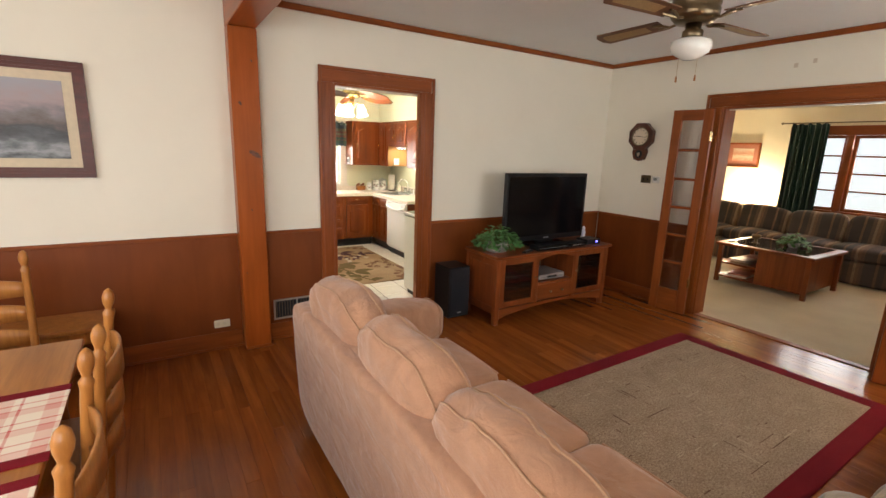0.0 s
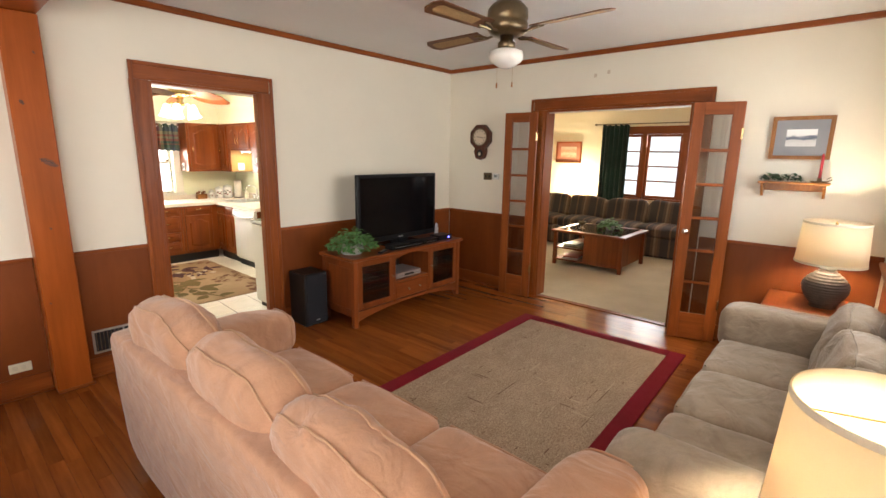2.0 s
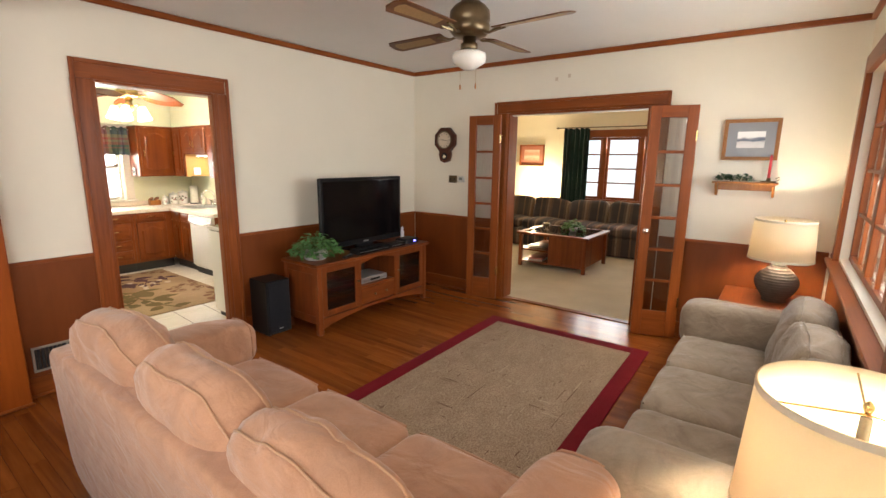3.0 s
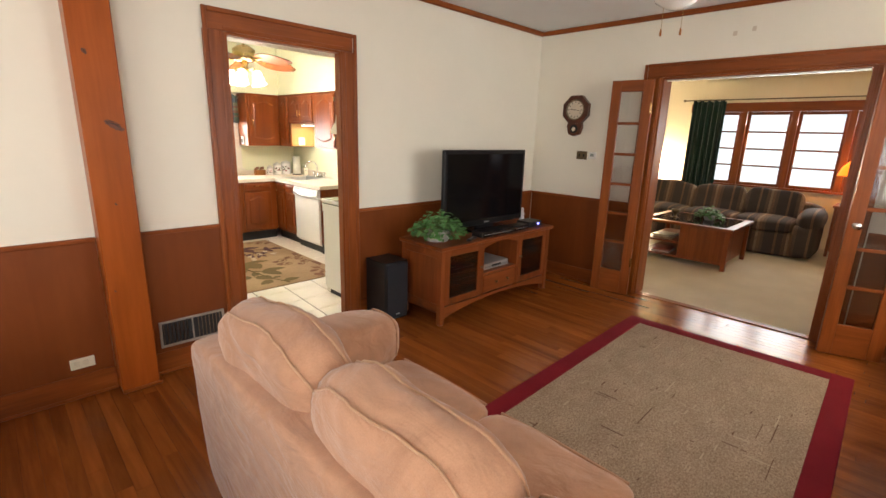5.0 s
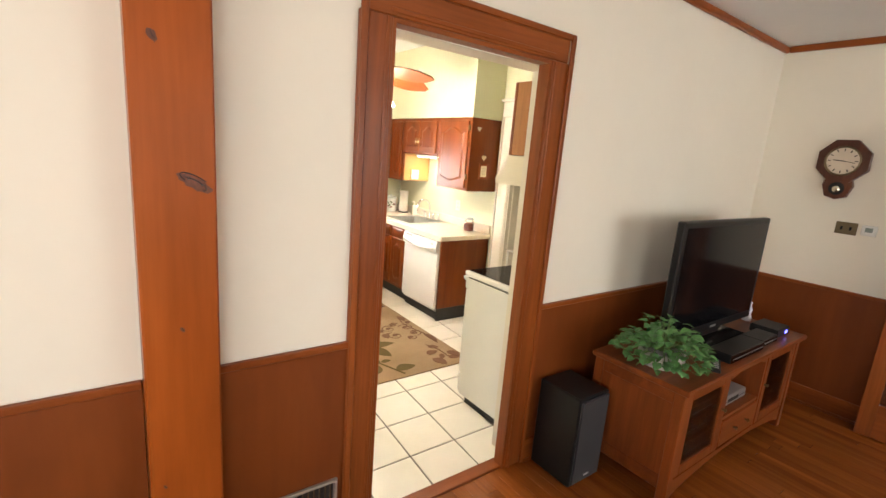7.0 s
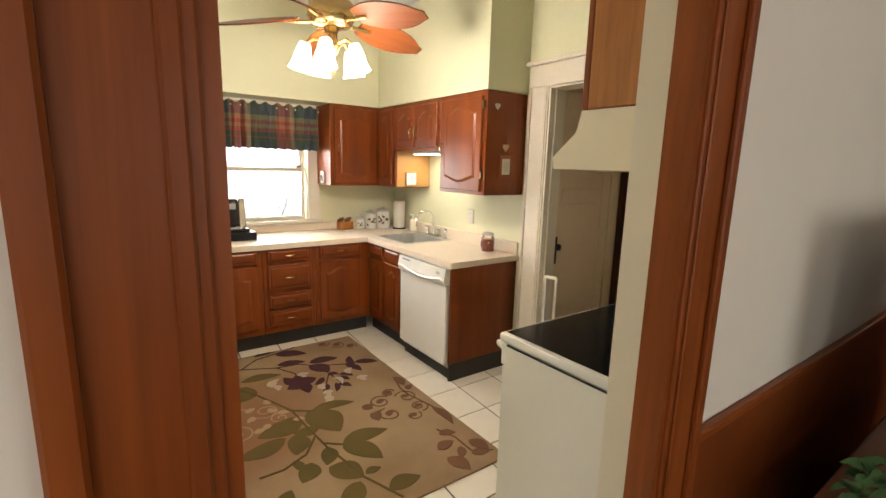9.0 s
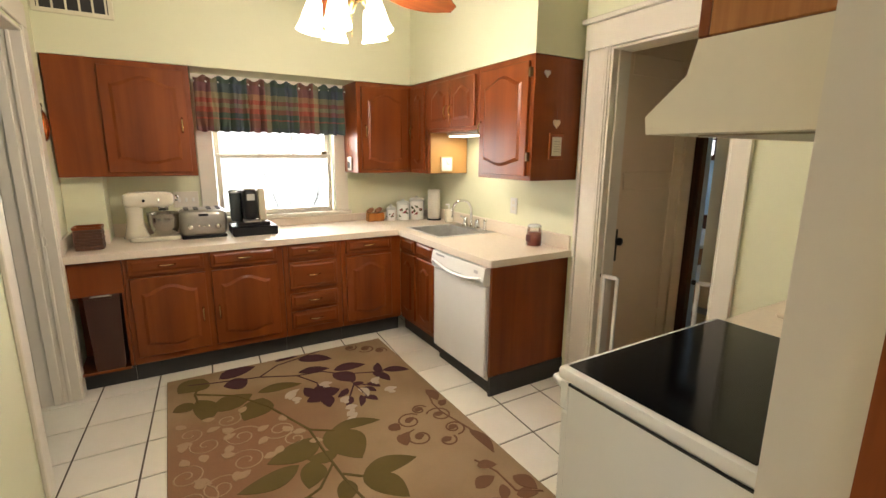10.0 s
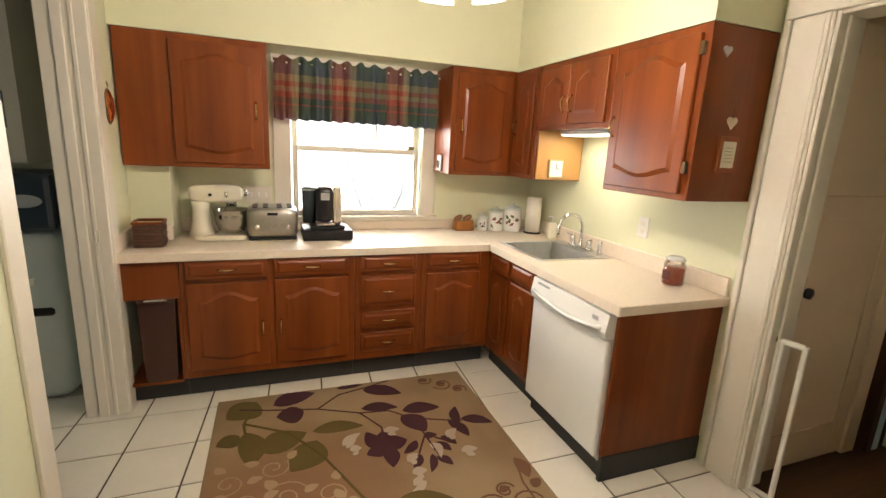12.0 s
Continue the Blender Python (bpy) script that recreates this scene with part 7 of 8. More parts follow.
so = thing("wall_outlet", "white double outlet above the counter", "outlet", pose(3.709, 6.20, 1.02), "outlets")
part("plate", box(-0.006, -0.037, 0, 0, 0.037, 0.115, 0.002), M_WHITEP, so)
for z in (0.025, 0.068):
    part("socket", box(-0.0085, -0.016, z, -0.0062, 0.016, z + 0.026, 0.001), M_WHITE, so)
so2 = thing("wall_outlet", "white triple switch plate behind the toaster", "outlet", pose(1.66, KY1 - 0.001, 1.04), "outlets")
part("plate", box(-0.08, -0.006, 0, 0.08, 0, 0.115, 0.002), M_WHITE, so2)
for x in (-0.045, 0, 0.045):
    part("switch", box(x - 0.008, -0.012, 0.04, x + 0.008, -0.0062, 0.07, 0.002), M_WHITEP, so2)


def heart(at, w, m):
    pts = []
    for k in range(20):
        t = 2 * math.pi * k / 20
        pts.append((w / 32 * 16 * math.sin(t) ** 3, w / 32 * (13 * math.cos(t) - 5 * math.cos(2 * t) - 2 * math.cos(3 * t) - math.cos(4 * t))))
    return prism(pts, -0.006, 0.0, None, m)


hs = thing("hanging_heart", "small pale heart hanging on the cabinet side", "ornament", pose(3.52, 5.6215, 1.62))
part("heart", heart(None, 0.055, pose(0, 0, 0)), plain("pale_clay", (0.68, 0.55, 0.36), 0.6), hs)
part("string", tube([(0, -0.003, 0.02), (0.003, -0.003, 0.085)], 0.0012, 4), M_DARK, hs)
hs = thing("heart_hook", "tiny pale heart hook on the cabinet side", "ornament", pose(3.43, 5.6215, 1.885))
part("heart", heart(None, 0.045, pose(0, 0, 0)), plain("pale_pewter", (0.5, 0.46, 0.42), 0.4), hs)
fp = thing("framed_card", "little framed card on the cabinet side", "picture", pose(3.52, 5.6215, 1.415))
part("frame", box(-0.055, -0.012, 0, 0.055, 0, 0.15, 0.003), M_TRIM, fp)
part("card", box(-0.036, -0.0135, 0.022, 0.036, -0.0122, 0.128), M_CREAM, fp)
for k in range(5):
    part("text_bar", box(-0.022, -0.0142, 0.045 + 0.014 * k, 0.022, -0.0137, 0.048 + 0.014 * k), plain("print_%d" % k, (0.35, 0.28, 0.2), 0.6), fp)
pan = thing("copper_mould", "small oval copper mould hanging on the wall", "ornament", pose(KX0 + 0.001, 7.02, 1.58))
part("bowl", lathe([(0.06, 0), (0.055, 0.012), (0.03, 0.024), (0.001, 0.028)], n=24, m=pose(0, 0, 0, 0, 90, 0) @ Matrix.Diagonal((1.35, 0.8, 1, 1))), plain("copper", (0.60, 0.19, 0.06), 0.25, 1.0), pan, "", True)
part("rim", lathe([(0.064, 0.0), (0.066, 0.004), (0.062, 0.007)], n=24, cap=False, m=pose(0, 0, 0, 0, 90, 0) @ Matrix.Diagonal((1.35, 0.8, 1, 1))), M_BRONZE, pan, "", True)
part("hanger", tube([(0.004, 0, 0.08), (0.006, 0, 0.105), (0.003, 0, 0.12)], 0.004, 6), M_BRONZE, pan)
bin_ = thing("waste_bin", "slim dark brown waste bin in the cabinet niche", "waste bin", pose(1.15, BY + 0.05, TK))
part("body", prism([(-0.068, 0.0), (0.068, 0.0), (0.076, 0.02), (0.088, 0.455), (-0.088, 0.455), (-0.076, 0.02)], -0.045, 0.16), plain("brown_bin", (0.05, 0.016, 0.010), 0.35, spec=0.4), bin_)
part("rim", box(-0.093, -0.052, 0.452, 0.093, 0.165, 0.485, 0.010, None, 2), plain("bin_rim", (0.075, 0.026, 0.016), 0.35), bin_)
part("handle", tube([(-0.05, -0.055, 0.47), (-0.04, -0.075, 0.478), (0.04, -0.075, 0.478), (0.05, -0.055, 0.47)], 0.005, 6), M_STEEL, bin_)
part("flap", box(-0.075, -0.046, 0.485, 0.075, 0.155, 0.492, 0.003), plain("bin_flap", (0.03, 0.011, 0.008), 0.4), bin_)

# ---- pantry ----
# both walls carry their shade in the dark base colour
structure("wall_pantry_west", box(-1.0, 5.3, 0, -0.9, KY1, HK), M_TEAL, "pantry wall with shade in its grey-green colour", "wall")
structure("wall_pantry_south", box(-1.0, 5.2, 0, KX0 - 0.17, 5.3, HK), M_TEAL, "pantry wall with shade in its grey-green colour", "wall")
wc = thing("water_cooler", "white water cooler with a dark bottle box on top", "water cooler", pose(0.53, 7.20, 0))
part("cabinet", puff(0.36, 0.36, 0.93, 7, 8, 0, 0, 0, pose(0, 0, 0.47)), plain("cooler_plastic", (0.62, 0.68, 0.66), 0.3, vary=0.02), wc, "", True)
part("drip_tray", box(-0.10, -0.192, 0.50, 0.13, -0.165, 0.545, 0.012), M_BLACK, wc)
for x, mt in ((-0.04, M_RED), (0.06, M_WHITEP)):
    part("tap", tube([(x, -0.17, 0.70), (x, -0.21, 0.70), (x, -0.215, 0.68)], 0.012, 8), mt, wc)
part("water_box", box(-0.20, -0.17, 0.945, 0.18, 0.16, 1.24, 0.03, None, 2), plain("dark_blue_bottle", (0.035, 0.05, 0.065), 0.25), wc, "dark blue bottle cover")
part("oval_badge", lathe([(0.06, 0.0), (0.06, 0.003), (0.001, 0.004)], n=20, m=pose(0.06, -0.172, 1.10, 90, 0, 0) @ Matrix.Diagonal((1.3, 0.55, 1, 1))), plain("silver_badge", (0.45, 0.48, 0.5), 0.3), wc)
# unseen sash on the solid wall, added to go with the lamp
pw = thing("window_5", "unseen pantry window added along with a fill lamp", "window", kind="structure")
sash(pw, "y", 5.75, 6.55, 1.0, 1.9, -0.899, -0.87, 2, 1, M_WHITE, 0.05, 0.025)
# fill lamp that brightens the cooler and shelves
area_lamp("pantry_fill_light", (-0.86, 6.15, 1.45), (0.6, 6.6, 1.0), 0.6, 0.7, 7, DAY)
sh = thing("pantry_shelves", "white pantry shelves crowded with goods", "shelf unit", pose(0.0, 7.16, 0))
for x in (-0.20, 0.52):
    part("upright", box(x, 0.0, 1.28, x + 0.06, 0.3, 2.4), M_WHITE, sh)
for z in (1.28, 1.42, 1.78, 2.06):
    part("shelf_board", box(-0.14, 0.0, z, 0.52, 0.3, z + 0.03), M_WHITE, sh)
rs = random.Random(8)
for z in (1.45, 1.81, 2.09):
    x = -0.12
    while x < 0.46:
        w = rs.uniform(0.05, 0.09)
        col = rs.choice([(0.08, 0.06, 0.05), (0.25, 0.03, 0.03), (0.12, 0.13, 0.14), (0.35, 0.33, 0.30), (0.05, 0.07, 0.05)])
        it = thing("pantry_jar", "dark jar on the pantry shelf", "jar", pose(x + w / 2, 7.30, z), "pantry goods")
        hh = rs.uniform(0.12, 0.24)
        part("jar", lathe([(w * 0.42, 0), (w * 0.45, 0.01), (w * 0.45, hh * 0.8), (w * 0.3, hh * 0.9), (w * 0.3, hh)], n=12), plain("jar_%d" % int(x * 1000 + z * 77), col, 0.35), it, "", True)
        x += w + 0.015

# ---- passage beyond the kitchen ----
M_DOOR = plain("aged_cream_paint", (0.70, 0.56, 0.40), 0.45, vary=0.06, scale=3, bump=0.05, bscale=90)
structure("wall_passage_north", box(KX1 + 0.10, HDY1 + 0.05, 0, 4.76, HDY1 + 0.15, HK), M_DOOR, "cream passage wall", "wall")
structure("wall_passage_south", box(KX1 + 0.10, 4.30, 0, 6.3, 4.40, HK), M_WHITE, "white passage wall", "wall")
structure("wall_stair_east", box(6.2, 4.40, 0, 6.3, 7.4, 3.4), M_BLUE, "pale blue stairwell wall", "wall")
structure("wall_stair_north", box(4.8, 7.3, 0, 6.2, 7.4, 3.4), M_BLUE, "pale blue stairwell wall", "wall")
structure("ceiling_passage", box(KX1 + 0.10, 4.30, 2.42, 4.80, HDY1 + 0.15, 2.5), M_WHITE, "passage ceiling", "ceiling")
structure("ceiling_stair", box(4.80, 4.30, 3.3, 6.3, 7.4, 3.4), M_WHITE, "stairwell ceiling", "ceiling")
pd = thing("door_1", "closed white panelled door with a black knob plate", "door", pose(0, HDY1 + 0.048, 0), kind="structure")
part("leaf", box(3.83, -0.012, 0.01, 4.50, 0.0, 2.02, 0.002), M_DOOR, pd)
for z0, z1 in ((0.012, 0.20), (1.235, 1.345), (1.90, 2.018)):
    part("rail", box(3.932, -0.019, z0, 4.398, -0.0125, z1, 0.003), M_DOOR, pd)
for a in (3.832, 4.40):
    part("stile", box(a, -0.019, 0.012, a + 0.098, -0.0125, 2.018, 0.003), M_DOOR, pd)
for a, bb in ((3.812, 3.829), (4.501, 4.60)):
    part("casing", box(a, -0.03, 0, bb, 0, 2.05, 0.003), M_DOOR, pd)
part("knob_plate", box(3.862, -0.027, 0.80, 3.912, -0.0195, 1.0, 0.003), M_BLACK, pd)
part("knob", lathe([(0.01, 0), (0.01, 0.02), (0.024, 0.028), (0.024, 0.045), (0.001, 0.052)], n=16, m=pose(3.885, -0.024, 0.93, 90, 0, 0)), M_BLACK, pd, "black door knob", True)
strip_casing("door_casing_7", "dark wood frame of the stair opening", [("side_casing", (4.65, 5.41, 0, 4.705, 5.468, 2.05)), ("side_casing", (4.65, 4.44, 0, 4.705, 4.54, 2.05)), ("head_casing", (4.65, 4.44, 2.051, 4.705, 5.468, 2.15))], wood("dark_frame", (0.05, 0.016, 0.006), (0.08, 0.026, 0.010), (0.11, 0.038, 0.015), "z", 0.4))
structure("wall_stair_west", wall_y(bmesh.new(), 4.40, 5.468, 4.706, 4.756, 3.3, [(4.54, 5.41, 0, 2.05)]), M_BLUE, "pale blue stairwell wall", "wall")
structure("wall_stair_inner", box(4.706, 5.572, 0, 4.756, 7.3, 3.3), M_BLUE, "pale blue stairwell wall", "wall")
stairs = thing("staircase", "wooden stairs with pale treads climbing to a landing", "staircase")
M_TREAD = wood("tread_wood", (0.20, 0.085, 0.03), (0.28, 0.125, 0.045), (0.34, 0.16, 0.06), "y", 0.4)
M_PALETREAD = plain("pale_tread_paint", (0.55, 0.55, 0.53), 0.5, vary=0.12)
M_SKIRT = wood("dark_skirt", (0.05, 0.016, 0.006), (0.08, 0.026, 0.010), (0.11, 0.038, 0.015), "y", 0.4)
part("skirt_board", box(-0.02, 0, 0, 0.0, 1.0, 0.14, 0.003, pose(6.199, 4.95, 0.16, 34.7, 0, 0)), M_SKIRT, stairs, "dark skirting board")
part("skirt_board", box(6.179, 5.775, 0.721, 6.199, 7.29, 0.86, 0.003), M_SKIRT, stairs, "dark skirting board")
for k in range(4):
    y, z = 4.95 + 0.26 * k, 0.18 * (k + 1)
    part("tread", box(4.765, y - 0.025, z - 0.03, 6.175, 7.29 if k == 3 else y + 0.26, z, 0.004), M_PALETREAD, stairs)
    part("riser", box(4.765, y, z - 0.18, 6.175, y + 0.018, z - 0.031), M_TREAD, stairs)
sw = thing("window_4", "small dark-framed stairwell window", "window", kind="structure")
sash(sw, "y", 6.03, 6.33, 1.40, 1.80, 6.16, 6.19, 2, 2, wood("dark_sash", (0.05, 0.016, 0.006), (0.08, 0.026, 0.010), (0.11, 0.038, 0.015), "z", 0.4), 0.05, 0.02)
part("sky_pane", box(6.191, 6.07, 1.44, 6.198, 6.29, 1.76), M_BACK, sw, "bright daylight behind the panes")
# landing sash is out of view, added on the solid wall by the lamp
lw = thing("window_6", "unseen landing window added to go with the stair fill lamp", "window", kind="structure")
sash(lw, "x", 5.15, 5.85, 1.75, 2.65, 7.286, 7.299, 2, 1, M_WHITE, 0.05, 0.025)
# added fill lamp for the stairwell and passage
area_lamp("stair_fill_light", (5.5, 7.28, 2.2), (5.4, 5.4, 1.0), 0.6, 0.8, 34, (0.88, 0.95, 1.0))


def gate_panel(m, w, label):
    g = thing("baby_gate", label, "baby gate", m, "baby gate halves")
    for x in (0, w):
        part("upright", tube([(x, 0, 0.0), (x, 0, 0.74)], 0.012, 8), M_WHITEP, g)
    for z in (0.02, 0.735):
        part("rail", tube([(0, 0, z), (w, 0, z)], 0.013, 8), M_WHITEP, g)
    n = max(1, int(w / 0.07))
    for k in range(1, n):
        part("bar", tube([(w * k / n, 0, 0.03), (w * k / n, 0, 0.73)], 0.006, 6), M_WHITEP, g)
    part("clamp", box(-0.035, -0.014, 0.725, -0.012, 0.014, 0.75, 0.004), M_BLACK, g)
    return g


gate_panel(pose(3.755, 5.39, 0, 0, 0, -80), 0.085, "white metal baby gate post clamped to the jamb")
gate_panel(pose(4.10, 5.02, 0, 0, 0, -65), 0.38, "white metal baby gate standing open in the passage")


# ---- family room ----
M_STRIPE, nt, b = shader("striped_upholstery")
v = coords(nt)
sep = nt.nodes.new("ShaderNodeSeparateXYZ")
nt.links.new(v, sep.inputs[0])
D1c, D2c, D3c, D4c = (0.055, 0.042, 0.038), (0.27, 0.155, 0.085), (0.16, 0.10, 0.065), (0.42, 0.29, 0.18)
col = stripes(sep.outputs["Y"], 0.36, [(0.0, D1c), (0.26, D3c), (0.36, D2c), (0.46, D4c), (0.54, D3c), (0.66, D1c), (0.84, D2c), (0.92, D1c)])
nt.links.new(mix_node(nt, noise_node(nt, v, 60, 3), col, D1c), b.inputs["Base Color"])
b.inputs["Roughness"].default_value = 0.9
bump_in(nt, b, noise_node(nt, v, 300, 2), 0.3, 0.002)
sec = thing("sectional_sofa", "dark striped sectional sofa in brown and tan", "sectional sofa")
SBX0, SBX1, SBY0, SBY1 = 7.80, 8.72, 1.35, 5.10
part("base", puff(0.90, SBY1 - SBY0, 0.34, 12, 10, 0, 0.003, 3, pose((SBX0 + SBX1) / 2, (SBY0 + SBY1) / 2, 0.18)), M_STRIPE, sec, "", True)
part("base", puff(1.35, 0.90, 0.34, 12, 10, 0, 0.003, 4, pose(7.12, 4.66, 0.18)), M_STRIPE, sec, "", True)
part("back_frame", puff(0.24, SBY1 - SBY0, 0.72, 8, 10, 0, 0.006, 5, pose(8.62, (SBY0 + SBY1) / 2, 0.37)), M_STRIPE, sec, "", True)
part("back_frame", puff(2.2, 0.24, 0.72, 8, 10, 0, 0.006, 6, pose(7.55, 5.0, 0.37)), M_STRIPE, sec, "", True)
part("arm", puff(0.88, 0.26, 0.44, 9, 8, 0, 0.004, 7, pose(8.24, 1.47, 0.25)), M_STRIPE, sec, "", True)
part("arm_roll", puff(0.92, 0.30, 0.28, 2.6, 12, 0, 0.005, 8, pose(8.23, 1.45, 0.53)), M_STRIPE, sec, "", True)
n = 4
sl = (4.45 - 1.60) / n
for i in range(n):
    y = 1.60 + sl * (i + 0.5)
    part("seat_cushion", puff(0.70, sl - 0.005, 0.18, 5, 10, 0.02, 0.006, 20 + i, pose(8.14, y, 0.42)), M_STRIPE, sec, "", True)
    part("back_cushion", puff(0.23, sl - 0.005, 0.46, 5.0, 12, 0.0, 0.016, 30 + i, pose(8.44, y, 0.645, (3, -2, 4, -4)[i], 14, (-3, 2, 4, -2)[i])), M_STRIPE, sec, "", True)
for i in range(2):
    x = 6.8 + 0.68 * i
    part("seat_cushion", puff(0.68, 0.68, 0.18, 5, 10, 0.02, 0.006, 50 + i, pose(x, 4.55, 0.42)), M_STRIPE, sec, "", True)
    part("back_cushion", puff(0.67, 0.23, 0.46, 5.0, 12, 0.0, 0.016, 60 + i, pose(x, 4.81, 0.645, -14, 0, 3)), M_STRIPE, sec, "", True)
ctb = thing("coffee_table", "cherry coffee table with cabinet, open shelves and glass top", "coffee table")
QX0, QX1, QY0, QY1, QZ = 6.36, 7.30, 1.97, 3.0, 0.525
part("top_frame", box(QX0 - 0.03, QY0 - 0.03, QZ - 0.035, QX1 + 0.03, QY1 + 0.03, QZ, 0.006), M_STAND, ctb)
part("glass_inset", box(QX0 + 0.06, QY0 + 0.06, QZ + 0.0005, QX1 - 0.06, QY1 - 0.06, QZ + 0.004), plain("dark_glass_top", (0.05, 0.03, 0.02), 0.04), ctb, "glossy glass inset")
for x in (QX0, QX1 - 0.05):
    for y in (QY0, QY1 - 0.05):
        part("leg", box(x, y, 0, x + 0.05, y + 0.05, QZ - 0.036, 0.003), M_STANDZ, ctb)
part("cabinet", box(QX0 + 0.012, QY0 + 0.045, 0.07, QX1 - 0.012, QY0 + 0.56, QZ - 0.036, 0.003), M_STANDZ, ctb)
for z in (0.07, 0.25):
    part("shelf", box(QX0 + 0.01, QY0 + 0.561, z, QX1 - 0.01, QY1 - 0.01, z + 0.02), M_STAND, ctb)
for i, (z, mt) in enumerate(((0.27, (0.30, 0.22, 0.14)), (0.30, (0.5, 0.45, 0.38)), (0.09, (0.55, 0.52, 0.5)), (0.115, (0.4, 0.12, 0.1)))):
    mg = thing("magazine", "magazine lying on the coffee table shelf", "magazine", pose(QX0 + 0.20, QY1 - 0.24, z + 0.002, 0, 0, (4, -7, 3, 9)[i]), "magazines")
    part("page_block", box(-0.14, -0.11, 0, 0.14, 0.11, 0.022 if i < 2 else 0.02, 0.002), plain("magazine_%d" % i, mt, 0.4), mg)
ivy("potted_plant", "small green plant on the coffee table", (6.85, 2.35, QZ + 0.005), 0.15, 0.12, 150, 9, M_BASKET, 0.06, 0.06, 0.055)
cn = thing("candle_holder", "dark candle holder on the coffee table", "candle holder", pose(6.7, 2.72, QZ + 0.005))
part("cup", lathe([(0.05, 0), (0.02, 0.01), (0.02, 0.05), (0.05, 0.07), (0.055, 0.11), (0.045, 0.11), (0.04, 0.08), (0.001, 0.075)], n=18), M_BRONZE, cn, "", True)
cur = thing("curtain", "dark green curtain hanging in folds", "curtain")
thick(part("cloth", gathered(2.92, 3.41, 0.55, 2.17, 8.90, 0.035, 6, 5, "y", 12, 90), cloth("green_velvet", (0.004, 0.020, 0.014), (0.008, 0.032, 0.022), 200, 0.8), cur, "", True), 0.003)
rod = thing("curtain_rod", "thin dark curtain rod", "curtain rod")
part("rod", tube([(8.90, 0.5, 2.185), (8.90, 3.56, 2.185)], 0.010, 8), M_BRONZE, rod)
for y in (0.5, 3.56):
    part("finial", lathe([(0.012, -0.02), (0.022, 0), (0.012, 0.02)], n=12, m=pose(8.90, y, 2.185, 90, 0, 0)), M_BRONZE, rod, "", True)
for y in (1.0, 2.05, 3.5):
    part("bracket", tube([(8.90, y, 2.185), (8.998, y, 2.185)], 0.006, 6), M_BRONZE, rod)
fl = thing("table_lamp", "lit table lamp with a wide cream shade in the corner", "table lamp", pose(8.80, 3.88, 0.0))
part("base", lathe([(0.08, 0.62), (0.08, 0.64), (0.03, 0.66), (0.06, 0.75), (0.05, 0.84), (0.012, 0.90), (0.01, 1.02)], n=20), M_BRONZE, fl, "", True)
ob = part("shade", lathe([(0.20, 0.85), (0.11, 1.12), (0.108, 1.12), (0.197, 0.85)], n=36, cap=False), shade_mat("warm_shade", (1.0, 0.74, 0.38), 1.5, 0.5), fl, "glowing cream shade", True)
ob.visible_shadow = False
lt = thing("lamp_table", "small dark table behind the sofa", "side table")
part("top", box(8.735, 3.63, 0.60, 8.98, 4.16, 0.62, 0.004), M_STAND, lt)
for y in (3.65, 4.12):
    for x in (8.74, 8.95):
        part("leg", box(x, y, 0.004, x + 0.025, y + 0.025, 0.60), M_STANDZ, lt)
ol = thing("table_lamp", "lit lamp with an orange glass shade", "table lamp", pose(8.64, 1.17, 0))
part("base", lathe([(0.07, 0.72), (0.07, 0.74), (0.015, 0.76), (0.012, 1.16)], n=18), M_BRONZE, ol, "", True)
ob = part("shade", lathe([(0.17, 1.12), (0.13, 1.24), (0.05, 1.33), (0.045, 1.33), (0.125, 1.235), (0.165, 1.12)], n=30, cap=False), shade_mat("orange_glass", (1.0, 0.40, 0.05), 0.6, 0.5, (0.55, 0.14, 0.01)), ol, "glowing orange glass shade", True)
ob.visible_shadow = False
st = thing("side_table", "dark wood side table with drawer beside the sofa", "side table")
part("top", box(8.42, 0.78, 0.69, 8.92, 1.285, 0.72, 0.005), M_STAND, st)
part("drawer_box", box(8.45, 0.81, 0.55, 8.90, 1.255, 0.689), M_STAND, st)
for x in (8.44, 8.87):
    for y in (0.80, 1.23):
        part("leg", box(x, y, 0.004, x + 0.035, y + 0.035, 0.69), M_STANDZ, st)
ch = thing("rocking_chair", "dark wood rocking chair partly behind the door", "chair", pose(6.15, 0.62, 0.004, 0, 0, 20))
part("seat", box(-0.24, -0.25, 0.40, 0.24, 0.25, 0.44, 0.012), M_TRIM, ch)
for y in (-0.23, 0.23):
    part("rocker", tube([(-0.42, y, 0.07), (-0.2, y, 0.022), (0.05, y, 0.016), (0.3, y, 0.035), (0.42, y, 0.07)], 0.016, 6), M_TRIM, ch)
    for x in (-0.2, 0.2):
        part("leg", tube([(x, y, 0.025), (x * 0.95, y * 0.95, 0.40)], 0.017, 8), M_TRIM, ch)
    part("armrest", tube([(-0.22, y, 0.64), (0.24, y * 1.05, 0.62)], 0.018, 8), M_TRIM, ch)
    part("back_post", tube([(0.2, y, 0.42), (0.34, y, 1.02)], 0.018, 8), M_TRIM, ch)
for z in (0.6, 0.78, 0.96):
    part("back_slat", box(0.25 + (z - 0.6) * 0.22, -0.22, z, 0.265 + (z - 0.6) * 0.22, 0.22, z + 0.09, 0.005), M_TRIM, ch)


